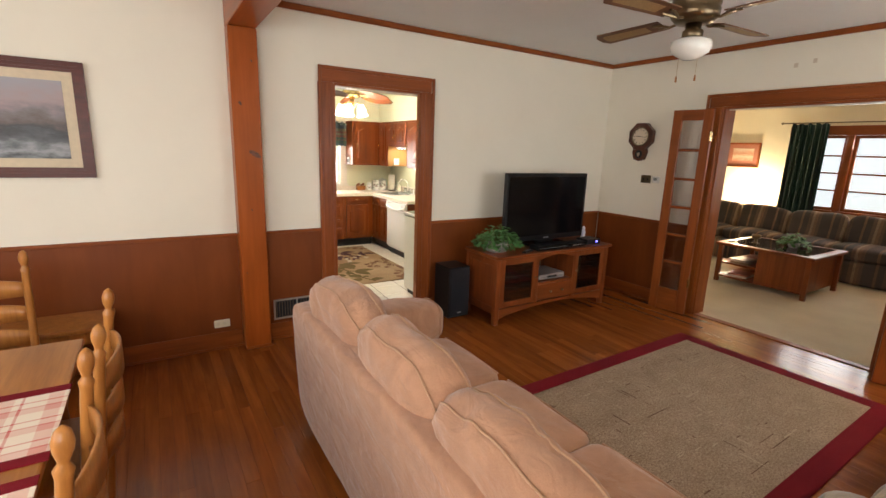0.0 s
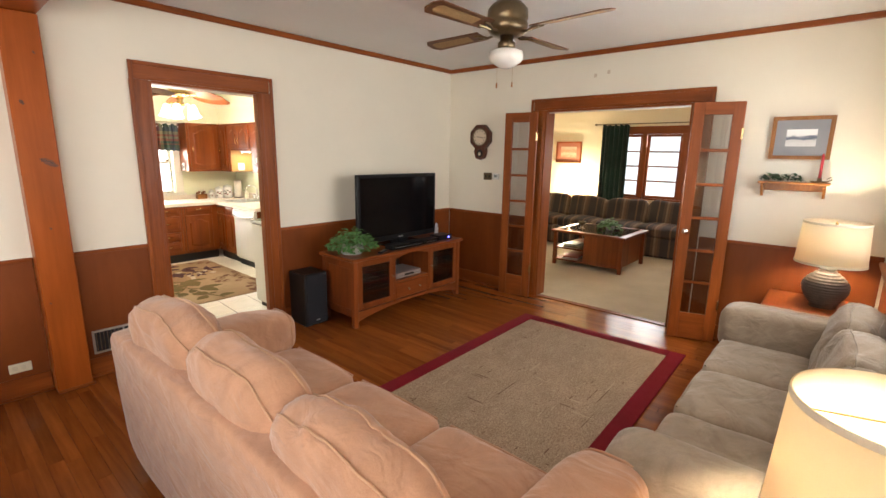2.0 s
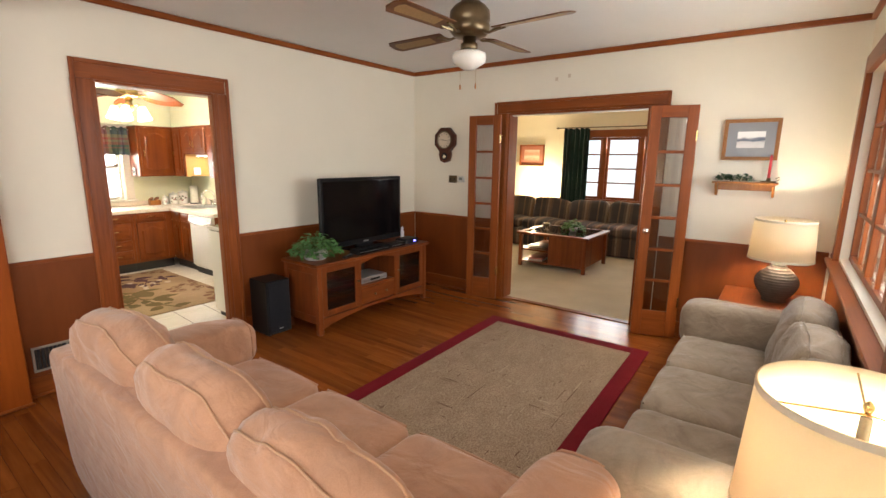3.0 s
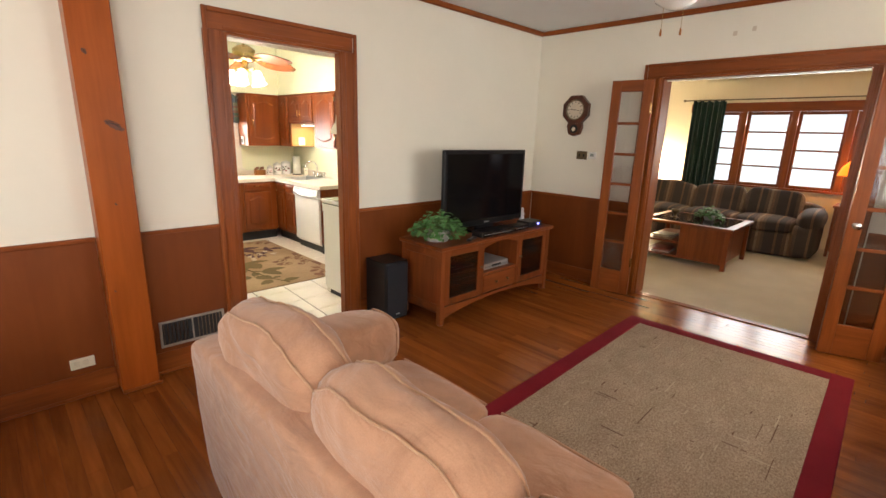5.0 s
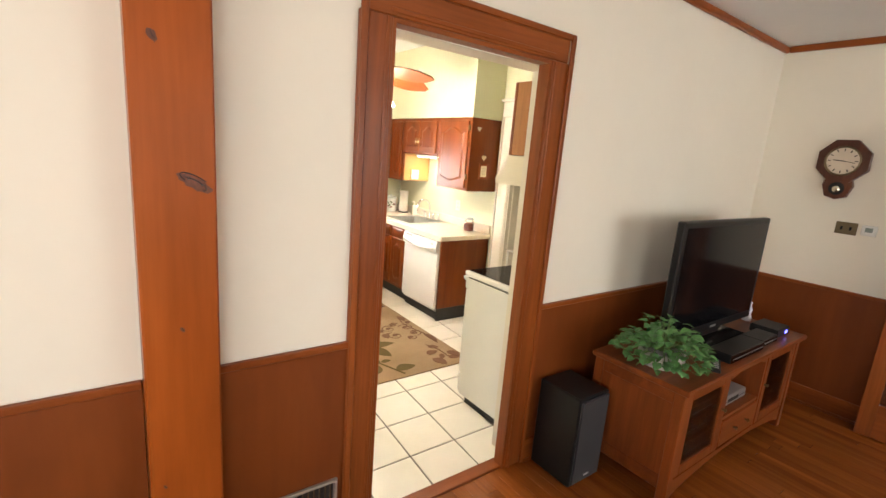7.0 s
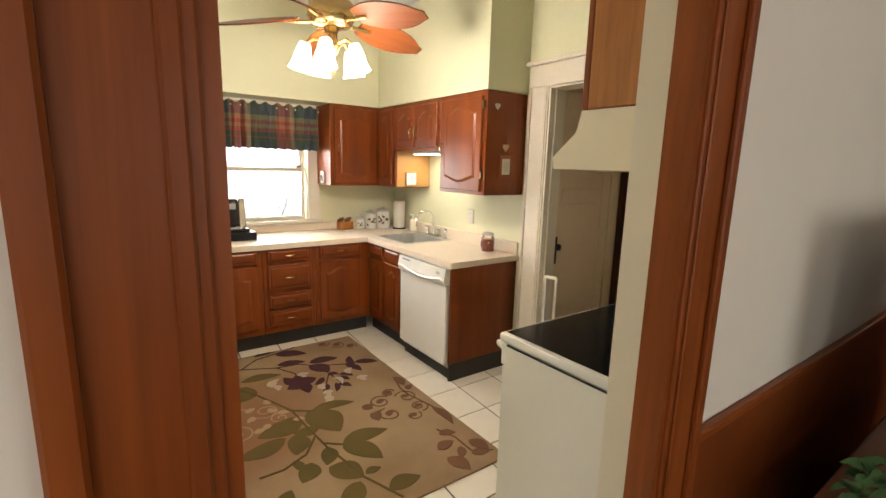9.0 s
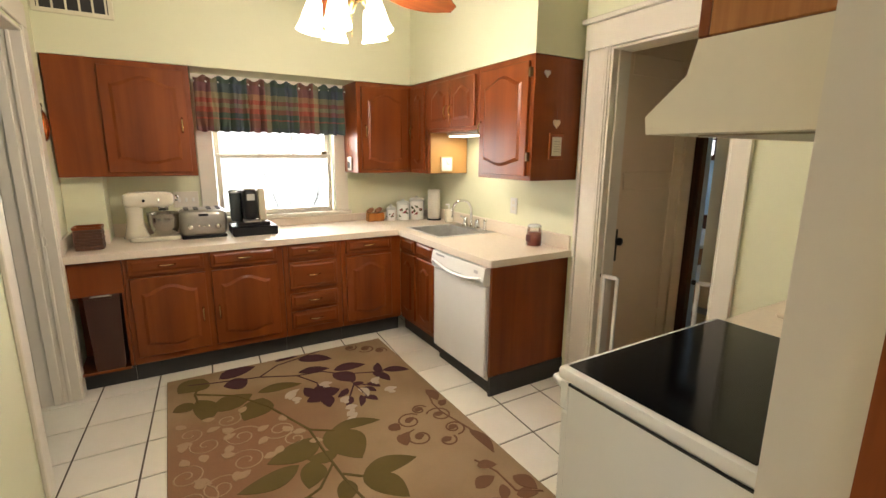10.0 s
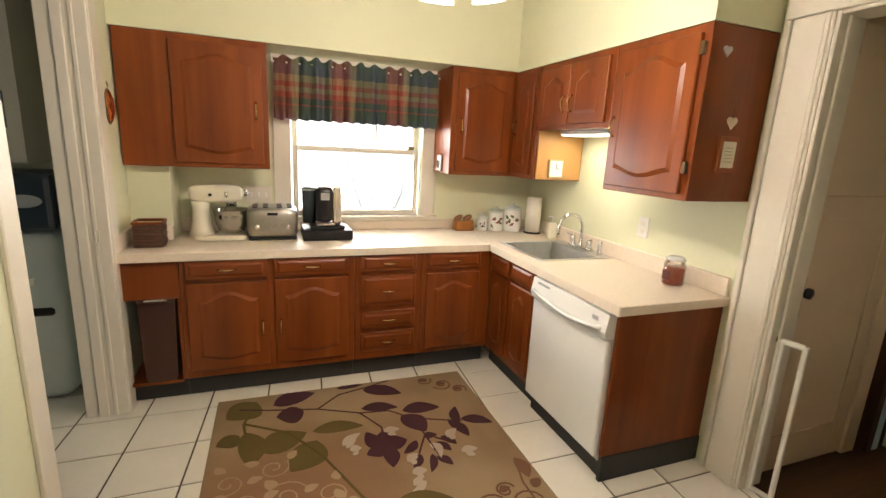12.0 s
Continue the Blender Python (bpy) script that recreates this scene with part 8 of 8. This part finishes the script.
def framed(name, label, m, w, h, frame_w, frame_m, mat_w, mat_m, art):
    """A framed picture on a wall: x across, z up, room towards -y."""
    p = thing(name, label, "picture", m)
    steps = ((0.0, 0.45, 0.030), (0.45, 0.75, 0.024), (0.75, 1.0, 0.016))
    for k in range(4):
        bm = bmesh.new()
        for f0, f1, dep in steps:
            a, b = frame_w * f0, frame_w * f1
            o = [(a, a), (w - a, a), (w - a, h - a), (a, h - a)]
            n = [(b, b), (w - b, b), (w - b, h - b), (b, h - b)]
            prism([o[k], o[(k + 1) % 4], n[(k + 1) % 4], n[k]], -dep, 0, bm)
        bmesh.ops.recalc_face_normals(bm, faces=bm.faces)
        part("frame_rail", bm, frame_m, p)
    part("mat_board", box(frame_w, -0.010, frame_w, w - frame_w, -0.002, h - frame_w), mat_m, p)
    i = frame_w + mat_w
    part("print", box(i, -0.013, i, w - i, -0.0102, h - i), art, p)
    return p


def art_mat(name, stops, scale=6.0):
    m, nt, b = shader(name)
    v = coords(nt, (1, 1, 2.2))
    sp = nt.nodes.new("ShaderNodeSeparateXYZ")
    nt.links.new(coords(nt, kind="Generated"), sp.inputs[0])
    nz = noise_node(nt, v, scale, 5, 0.6)
    ad = nt.nodes.new("ShaderNodeMath")
    ad.operation = "MULTIPLY_ADD"
    ad.inputs[1].default_value = 0.55
    nt.links.new(nz, ad.inputs[0])
    sb = nt.nodes.new("ShaderNodeMath")
    sb.operation = "SUBTRACT"
    sb.inputs[1].default_value = 0.27
    nt.links.new(sp.outputs["Z"], sb.inputs[0])
    nt.links.new(sb.outputs[0], ad.inputs[2])
    r = ramp_node(nt, stops)
    nt.links.new(ad.outputs[0], r.inputs[0])
    nt.links.new(r.outputs[0], b.inputs["Base Color"])
    b.inputs["Roughness"].default_value = 0.5
    return m


M_FRAMER = wood("mahogany_frame", (0.05, 0.008, 0.005), (0.09, 0.015, 0.008), (0.13, 0.024, 0.013), "x", 0.38, 0.08)
M_LINEN = plain("linen_mat", (0.60, 0.50, 0.36), 0.8, vary=0.08, scale=40)
ART1 = art_mat("river_painting", [(0.0, (0.05, 0.055, 0.06)), (0.12, (0.30, 0.31, 0.33)), (0.24, (0.10, 0.11, 0.12)), (0.36, (0.045, 0.045, 0.05)), (0.48, (0.13, 0.10, 0.09)), (0.60, (0.20, 0.17, 0.19)), (0.75, (0.34, 0.26, 0.26)), (1.0, (0.30, 0.29, 0.33))], 7)
framed("painting", "misty river landscape painting in a mahogany frame", pose(-0.98, 3.699, 1.335), 0.765, 0.70, 0.062, M_FRAMER, 0.055, M_LINEN, ART1)
ART2 = art_mat("car_print", [(0.0, (0.6, 0.6, 0.62)), (0.38, (0.5, 0.5, 0.52)), (0.45, (0.08, 0.10, 0.16)), (0.55, (0.2, 0.22, 0.28)), (0.62, (0.7, 0.7, 0.72)), (1.0, (0.75, 0.76, 0.78))], 12)
M_OAKF = wood("oak_frame", (0.22, 0.085, 0.022), (0.29, 0.12, 0.033), (0.36, 0.155, 0.045), "z", 0.4)
framed("framed_print", "framed print with a grey mat above the shelf", pose(4.739, 0.328, 1.60, 0, 0, -90), 0.385, 0.325, 0.028, M_OAKF, 0.07, plain("grey_mat", (0.25, 0.26, 0.29), 0.8), ART2)
ART3 = art_mat("red_sampler", [(0.0, (0.5, 0.2, 0.12)), (0.4, (0.6, 0.5, 0.35)), (0.6, (0.55, 0.25, 0.15)), (1.0, (0.65, 0.55, 0.4))], 20)
framed("framed_sampler", "framed sampler on the family room wall", pose(8.999, 4.40, 1.46, 0, 0, -90), 0.54, 0.42, 0.03, M_TRIM, 0.07, plain("red_mat", (0.42, 0.16, 0.10), 0.8), ART3)

# ---- on the east wall of the living room ----
wclock = thing("wall_clock", "octagonal wood pendulum wall clock", "wall clock", pose(4.739, 3.19, 1.80, 0, 0, -90))
M_CLOCK = wood("clock_wood", (0.05, 0.013, 0.006), (0.085, 0.023, 0.010), (0.12, 0.036, 0.015), "z", 0.3, 0.3)
oct_ = [(0.155 * math.cos(radians(22.5 + 45 * k)), 0.155 * math.sin(radians(22.5 + 45 * k))) for k in range(8)]
part("case", prism(oct_, -0.05, 0), M_CLOCK, wclock)
part("bezel", lathe([(0.100, 0.05), (0.103, 0.056), (0.094, 0.059), (0.090, 0.053)], n=32, cap=False, m=pose(0, 0, 0, 90, 0, 0)), M_BRONZE, wclock, "", True)
part("dial", lathe([(0.090, 0.0515), (0.001, 0.0525)], n=32, m=pose(0, 0, 0, 90, 0, 0)), plain("aged_dial", (0.62, 0.52, 0.40), 0.5), wclock)
for k in range(12):
    a = radians(30 * k)
    part("hour_mark", box(-0.003, -0.0545, 0.066, 0.003, -0.0528, 0.083), M_BLACK, wclock, "", False, Matrix.Rotation(a, 4, "Y"))
part("hour_hand", box(-0.003, -0.056, -0.01, 0.003, -0.0548, 0.055), M_BLACK, wclock, "", False, Matrix.Rotation(radians(-85), 4, "Y"))
part("minute_hand", box(-0.002, -0.0575, -0.01, 0.002, -0.0562, 0.072), M_BLACK, wclock, "", False, Matrix.Rotation(radians(100), 4, "Y"))
part("pendulum_case", prism([(-0.075, -0.13), (0.075, -0.13), (0.085, -0.17), (0.06, -0.245), (0.0, -0.265), (-0.06, -0.245), (-0.085, -0.17)], -0.045, 0), M_CLOCK, wclock)
part("pendulum_glass", lathe([(0.045, 0.0455), (0.001, 0.047)], n=20, m=pose(0, 0, -0.19, 90, 0, 0)), M_BLACK, wclock)
part("pendulum_bob", lathe([(0.026, 0.0475), (0.02, 0.051), (0.001, 0.052)], n=18, m=pose(0, 0, -0.195, 90, 0, 0)), plain("bob_silver", (0.6, 0.55, 0.45), 0.2, 0.9), wclock, "", True)
ts = thing("switch_plate", "dark bronze double switch plate", "switch", pose(4.739, 3.09, 1.30, 0, 0, -90))
part("plate", box(-0.06, -0.006, 0, 0.06, 0, 0.085, 0.002), M_BRONZE, ts)
for x in (-0.025, 0.025):
    part("switch", box(x - 0.007, -0.013, 0.03, x + 0.007, -0.0062, 0.055, 0.002), M_BLACK, ts)
tm = thing("thermostat", "small white thermostat on the wall", "thermostat", pose(4.739, 2.965, 1.31, 0, 0, -90))
part("case", box(-0.04, -0.022, 0, 0.04, 0, 0.07, 0.004), M_WHITEP, tm)
part("display", box(-0.02, -0.0235, 0.025, 0.02, -0.0222, 0.055), plain("lcd", (0.25, 0.28, 0.26), 0.3), tm)
shf = thing("wall_shelf", "small honey wood wall shelf", "shelf", pose(4.739, 0.36, 1.335, 0, 0, -90))
part("board", box(0, -0.13, 0.075, 0.45, 0, 0.092, 0.004), M_MAPLE, shf)
part("apron", box(0.02, -0.025, 0.02, 0.43, -0.01, 0.0745, 0.003), M_MAPLE, shf)
for x in (0.02, 0.412):
    part("bracket", prism([(-0.005, -0.03), (-0.02, -0.03), (-0.115, 0.06), (-0.115, 0.0745), (-0.005, 0.0745)], -x - 0.018, -x, None, pose(0, 0, 0, 0, 0, 90)), M_MAPLE, shf)
sg = thing("shelf_greenery", "trailing dark greenery on the wall shelf", "greenery", pose(4.67, 0.22, 1.428))
bm = bmesh.new()
rs = random.Random(5)
for k in range(90):
    p = Vector((rs.uniform(-0.045, 0.045), rs.uniform(-0.14, 0.12), rs.uniform(0.0, 0.045)))
    leaf_mesh(bm, p, Vector((rs.uniform(-1, 1), rs.uniform(-1, 1), rs.uniform(0, 0.7))), Vector((0, 0.1, 1)), 0.045, 0.026)
tagged(part("leaves", bm, plain("dark_leaf", (0.03, 0.075, 0.03), 0.5, vary=0.4, scale=25), sg), kind="stuff")
cd = thing("candlestick", "red taper candle in a dark chamberstick", "candle", pose(4.67, -0.02, 1.4275))
part("dish", lathe([(0.05, 0.0), (0.055, 0.012), (0.05, 0.012), (0.015, 0.006), (0.015, 0.035), (0.012, 0.036)], n=20), M_BRONZE, cd, "", True)
part("ring_handle", tube([(0.0, -0.05, 0.012), (0.0, -0.075, 0.025), (0.0, -0.07, 0.045), (0.0, -0.045, 0.03)], 0.004, 6), M_BRONZE, cd)
part("taper", lathe([(0.011, 0.03), (0.009, 0.20), (0.004, 0.215), (0.001, 0.218)], n=12), plain("red_taper", (0.40, 0.02, 0.03), 0.35), cd, "red taper candle", True)

# wall outlet and floor-level return vent on the north wall
wo = thing("wall_outlet", "ivory outlet plate low on the wainscot", "outlet", pose(0.40, 3.687, 0.172), "outlets")
part("plate", box(0, -0.006, 0, 0.112, 0, 0.062, 0.002), plain("ivory_plate", (0.72, 0.66, 0.5), 0.35), wo)
for x in (0.028, 0.07):
    part("socket", box(x - 0.012, -0.0085, 0.018, x + 0.014, -0.0062, 0.046, 0.002), plain("ivory_socket_%d" % int(x * 1000), (0.66, 0.6, 0.45), 0.35), wo)
rv = thing("wall_vent", "low return air vent with a pale metal frame", "vent", pose(0.845, 3.687, 0.165))
M_VFRAME = plain("worn_metal", (0.45, 0.42, 0.37), 0.4, 0.6, vary=0.2)
for b in ((0, 0, 0.385, 0.014), (0, 0.156, 0.385, 0.170), (0, 0.014, 0.014, 0.156), (0.371, 0.014, 0.385, 0.156), (0.185, 0.014, 0.193, 0.156)):
    part("frame_bar", box(b[0], -0.014, b[1], b[2], 0, b[3], 0.002), M_VFRAME, rv)
# dark sheet takes the place of the unlit duct behind the louvres
part("shade_plate", box(0.014, -0.003, 0.014, 0.371, -0.0005, 0.156), M_DARK, rv)
for k in range(16):
    x = 0.022 + k * 0.0222
    if abs(x - 0.189) > 0.012:
        part("louvre", box(x, -0.009, 0.014, x + 0.004, -0.0035, 0.156), M_BRONZE, rv)

# ---- dining corner ----
dt = thing("dining_table", "honey maple dining table", "dining table")
DTX0, DTX1, DTY0, DTY1 = -1.30, -0.215, 0.55, 2.30
part("tabletop", box(DTX0, DTY0, 0.72, DTX1, DTY1, 0.75, 0.008, None, 2), M_MAPLEY, dt)
part("apron", box(DTX0 + 0.08, DTY0 + 0.08, 0.63, DTX1 - 0.08, DTY1 - 0.08, 0.7195), M_MAPLEY, dt)
for x in (DTX0 + 0.10, DTX1 - 0.10):
    for y in (DTY0 + 0.10, DTY1 - 0.10):
        part("leg", lathe([(0.025, 0), (0.035, 0.08), (0.022, 0.12), (0.04, 0.3), (0.028, 0.5), (0.04, 0.56), (0.04, 0.72)], (x, y, 0), 14), M_MAPLE, dt, "", True)
M_CHECK, nt, b = shader("checked_cotton")
v = coords(nt)
sep = nt.nodes.new("ShaderNodeSeparateXYZ")
nt.links.new(v, sep.inputs[0])
IV, RD = (0.72, 0.62, 0.50), (0.50, 0.05, 0.05)
PK = (0.62, 0.30, 0.24)
cx = stripes(sep.outputs["X"], 0.125, [(0.0, IV), (0.34, PK), (0.66, IV), (0.80, RD), (0.86, IV)])
cy = stripes(sep.outputs["Y"], 0.125, [(0.0, IV), (0.34, PK), (0.60, RD), (0.66, IV), (0.90, RD), (0.96, IV)])
nt.links.new(mix_node(nt, 0.5, cx, cy), b.inputs["Base Color"])
b.inputs["Roughness"].default_value = 0.9
bump_in(nt, b, noise_node(nt, v, 400, 2), 0.3, 0.001)


def placemat(m, w, d):
    """A checked cotton mat: w along x, d along y, a red band at either end."""
    p = thing("placemat", "red and cream checked cotton placemat with red ends", "placemat", m, "placemats on the table")
    part("cloth", box(0, 0.045, 0.0005, w, d - 0.0455, 0.004, 0.001), M_CHECK, p)
    for y0, y1 in ((0, 0.0445), (d - 0.045, d)):
        part("red_end", box(0, y0, 0.0005, w, y1, 0.0045, 0.001), M_RED, p, "plain red end band")
    return p


placemat(pose(-0.55, 1.385, 0.75), 0.345, 0.46)
placemat(pose(-0.55, 0.86, 0.75, 0, 0, 1), 0.345, 0.46)
placemat(pose(-0.50, 1.92, 0.75, 0, 0, 90), 0.33, 0.46)


def ladder_chair(m, label):
    """The sitter looks along -x; back posts at x = 0."""
    c = thing("dining_chair", label, "dining chair", m, "ladder-back chairs")
    w = 0.215
    for y in (-w, w):
        bmp = lathe([(0.014, 0), (0.018, 0.05), (0.017, 0.42), (0.019, 0.46), (0.017, 0.88), (0.021, 0.90), (0.012, 0.915), (0.012, 0.922), (0.020, 0.945), (0.022, 0.965), (0.016, 0.99), (0.007, 1.0), (0.001, 1.004)], n=14, m=pose(0, y, 0, 0, 5, 0))
        part("back_post", bmp, M_MAPLE, c, "", True)
        part("front_leg", lathe([(0.014, 0), (0.02, 0.1), (0.016, 0.2), (0.021, 0.4), (0.018, 0.44)], (-0.40, y * 1.05, 0), 12), M_MAPLE, c, "", True)
        part("side_stretcher", tube([(-0.40, y * 1.05, 0.2), (0.01, y, 0.22)], 0.010, 8), M_MAPLE, c)
    part("seat", puff(0.44, 0.47, 0.045, 6, 8, 0.006, 0, 0, pose(-0.20, 0, 0.445)), M_MAPLEY, c, "", True)
    part("front_stretcher", tube([(-0.40, -w * 1.05, 0.25), (-0.40, w * 1.05, 0.25)], 0.011, 8), M_MAPLE, c)
    for z in (0.53, 0.66, 0.79):
        bm = bmesh.new()
        n = 8
        g = []
        for i in range(n + 1):
            u = -1 + 2 * i / n
            x = 0.087 * z + 0.045 * (1 - u * u)
            h = 0.035 + 0.018 * (1 - u * u)
            g.append([bm.verts.new(p) for p in ((x, u * w, z - h), (x, u * w, z + h), (x + 0.012, u * w, z + h), (x + 0.012, u * w, z - h))])
        for a, e in zip(g, g[1:]):
            for k in range(4):
                bm.faces.new((a[k], a[(k + 1) % 4], e[(k + 1) % 4], e[k]))
        bm.faces.new(g[0][::-1])
        bm.faces.new(g[-1])
        bmesh.ops.recalc_face_normals(bm, faces=bm.faces)
        part("ladder_slat", bm, M_MAPLE, c, "", True)
    return c


chair = ladder_chair(pose(-0.185, 1.93, 0), "honey maple ladder-back chair with turned finials")
copy_thing(chair, pose(-0.20, 1.30, 0))
copy_thing(chair, pose(-0.735, 3.0, 0, 0, 0, 90))
bench = thing("dining_bench", "honey maple bench against the wainscot", "bench")
part("seat", box(-1.75, 3.26, 0.43, -0.20, 3.62, 0.46, 0.006), M_MAPLE, bench)
part("apron", box(-1.70, 3.29, 0.35, -0.25, 3.31, 0.4295), M_MAPLE, bench)
for x in (-1.66, -0.27):
    part("leg_panel", box(x, 3.29, 0, x + 0.03, 3.60, 0.4295, 0.003), M_MAPLE, bench)

# two small tan marks on the wall above the wide doorway
pc = thing("paint_chip", "two small tan marks above the doorway", "plaster patch", pose(4.7385, 1.72, 2.36))
for dy, dz, w, h in ((0.10, 0.0, 0.03, 0.035), (-0.03, 0.02, 0.028, 0.035)):
    part("patch", box(-0.0012, dy, dz, 0.0, dy + w, dz + h), plain("tan_mark_%d" % int(dy * 100), (0.62, 0.52, 0.40), 0.9), pc)

# ---- floor boards and tiles ----
rs = random.Random(2)
BWID = 0.0685
plank_mesh = {}
joined = bmesh.new()
col, count = 0, 0
x = XW
while x < 4.735:
    y = YS + 0.001 - rs.uniform(0, 0.8)
    while y < 3.69:
        l = rs.choice((0.6, 0.9, 1.2, 1.5))
        y0, y1 = max(y, YS), min(y + l, 3.699)
        if y1 - y0 > 0.05:
            near = 0.30 < x < 3.6 and y1 > 1.9 or (x > 3.55 and y1 > 0.4)
            if near and count < 300:
                key = (round(y1 - y0, 3))
                if key not in plank_mesh:
                    bm = box(0, 0, -0.0115, BWID - 0.0007, y1 - y0 - 0.0016, 0.0, 0.0008)
                    me = bpy.data.meshes.new("plank")
                    bm.to_mesh(me)
                    bm.free()
                    me.materials.append(M_PLANK)
                    plank_mesh[key] = me
                ob = new("plank", plank_mesh[key])
                ob.location = (x, y0, 0)
                ob.parent = FLOOR
                count += 1
            else:
                boxb(joined, x, y0, -0.0115, x + BWID - 0.0007, y1 - 0.0016, 0.0)
        y += l
    x += BWID
rest = tagged(part("planks", joined, wood("oak_floor_far", (0.17, 0.042, 0.008), (0.25, 0.068, 0.013), (0.33, 0.098, 0.021), "y", 0.22, 0.25, 0.9, 0, 0.30), FLOOR), kind="stuff")
isl = rest.data.materials[0].node_tree
geo = isl.nodes.new("ShaderNodeNewGeometry")
rr_ = ramp_node(isl, [(0.0, (0.84, 0.84, 0.84)), (1.0, (1.15, 1.13, 1.1))])
isl.links.new(geo.outputs["Random Per Island"], rr_.inputs[0])
pb = isl.nodes["Principled BSDF"]
old = pb.inputs["Base Color"].links[0].from_socket
isl.links.new(mix_node(isl, 1.0, old, rr_.outputs[0], "MULTIPLY"), pb.inputs["Base Color"])
sill = thing("threshold", "dark wooden threshold board in the wide doorway", "threshold", kind="structure")
part("board", box(4.735, EY0 + 0.019, -0.011, 4.815, EY1 - 0.019, 0.009, 0.004), M_TRIMY, sill)

TS, SKEW = 0.304, 0.066                   # tile pitch; the courses run slightly off the walls
tile_me = None
for i in range(-8, 10):
    for j in range(-11, 4):
        y0 = 7.06 + TS * j + 0.0045
        x0 = 1.385 + TS * i + 0.0045 + SKEW * (y0 - 6.78)
        w = TS - 0.009
        if x0 + w < -0.9 or x0 > KX1 + 0.05 or y0 > KY1 - 0.01 or y0 + w < 3.79 or (x0 + w < KX0 - 0.17 and y0 < 5.3):
            continue
        whole = x0 > -0.85 and x0 + w + 0.03 < KX1 + 0.05 and y0 > 3.78 and y0 + w < KY1
        if whole and tile_me is not None:
            me = tile_me
        else:
            bm = box(0, 0, -0.006, w, w, 0.0, 0.0015)
            for vt in bm.verts:
                vt.co.x += SKEW * vt.co.y
            if not whole:
                for co, no in (((-0.9 - x0, 0, 0), (-1, 0, 0)), ((KX1 + 0.055 - x0, 0, 0), (1, 0, 0)), ((0, 3.78 - y0, 0), (0, -1, 0)), ((0, KY1 - y0, 0), (0, 1, 0))):
                    bmesh.ops.bisect_plane(bm, geom=bm.verts[:] + bm.edges[:] + bm.faces[:], plane_co=co, plane_no=no, clear_outer=True)
            if not bm.faces:
                bm.free()
                continue
            me = bpy.data.meshes.new("tile")
            bm.to_mesh(me)
            bm.free()
            me.materials.append(M_TILE)
            if whole:
                tile_me = me
        ob = new("tile", me)
        ob.location = (x0, y0, 0)
        ob.parent = KFLOOR
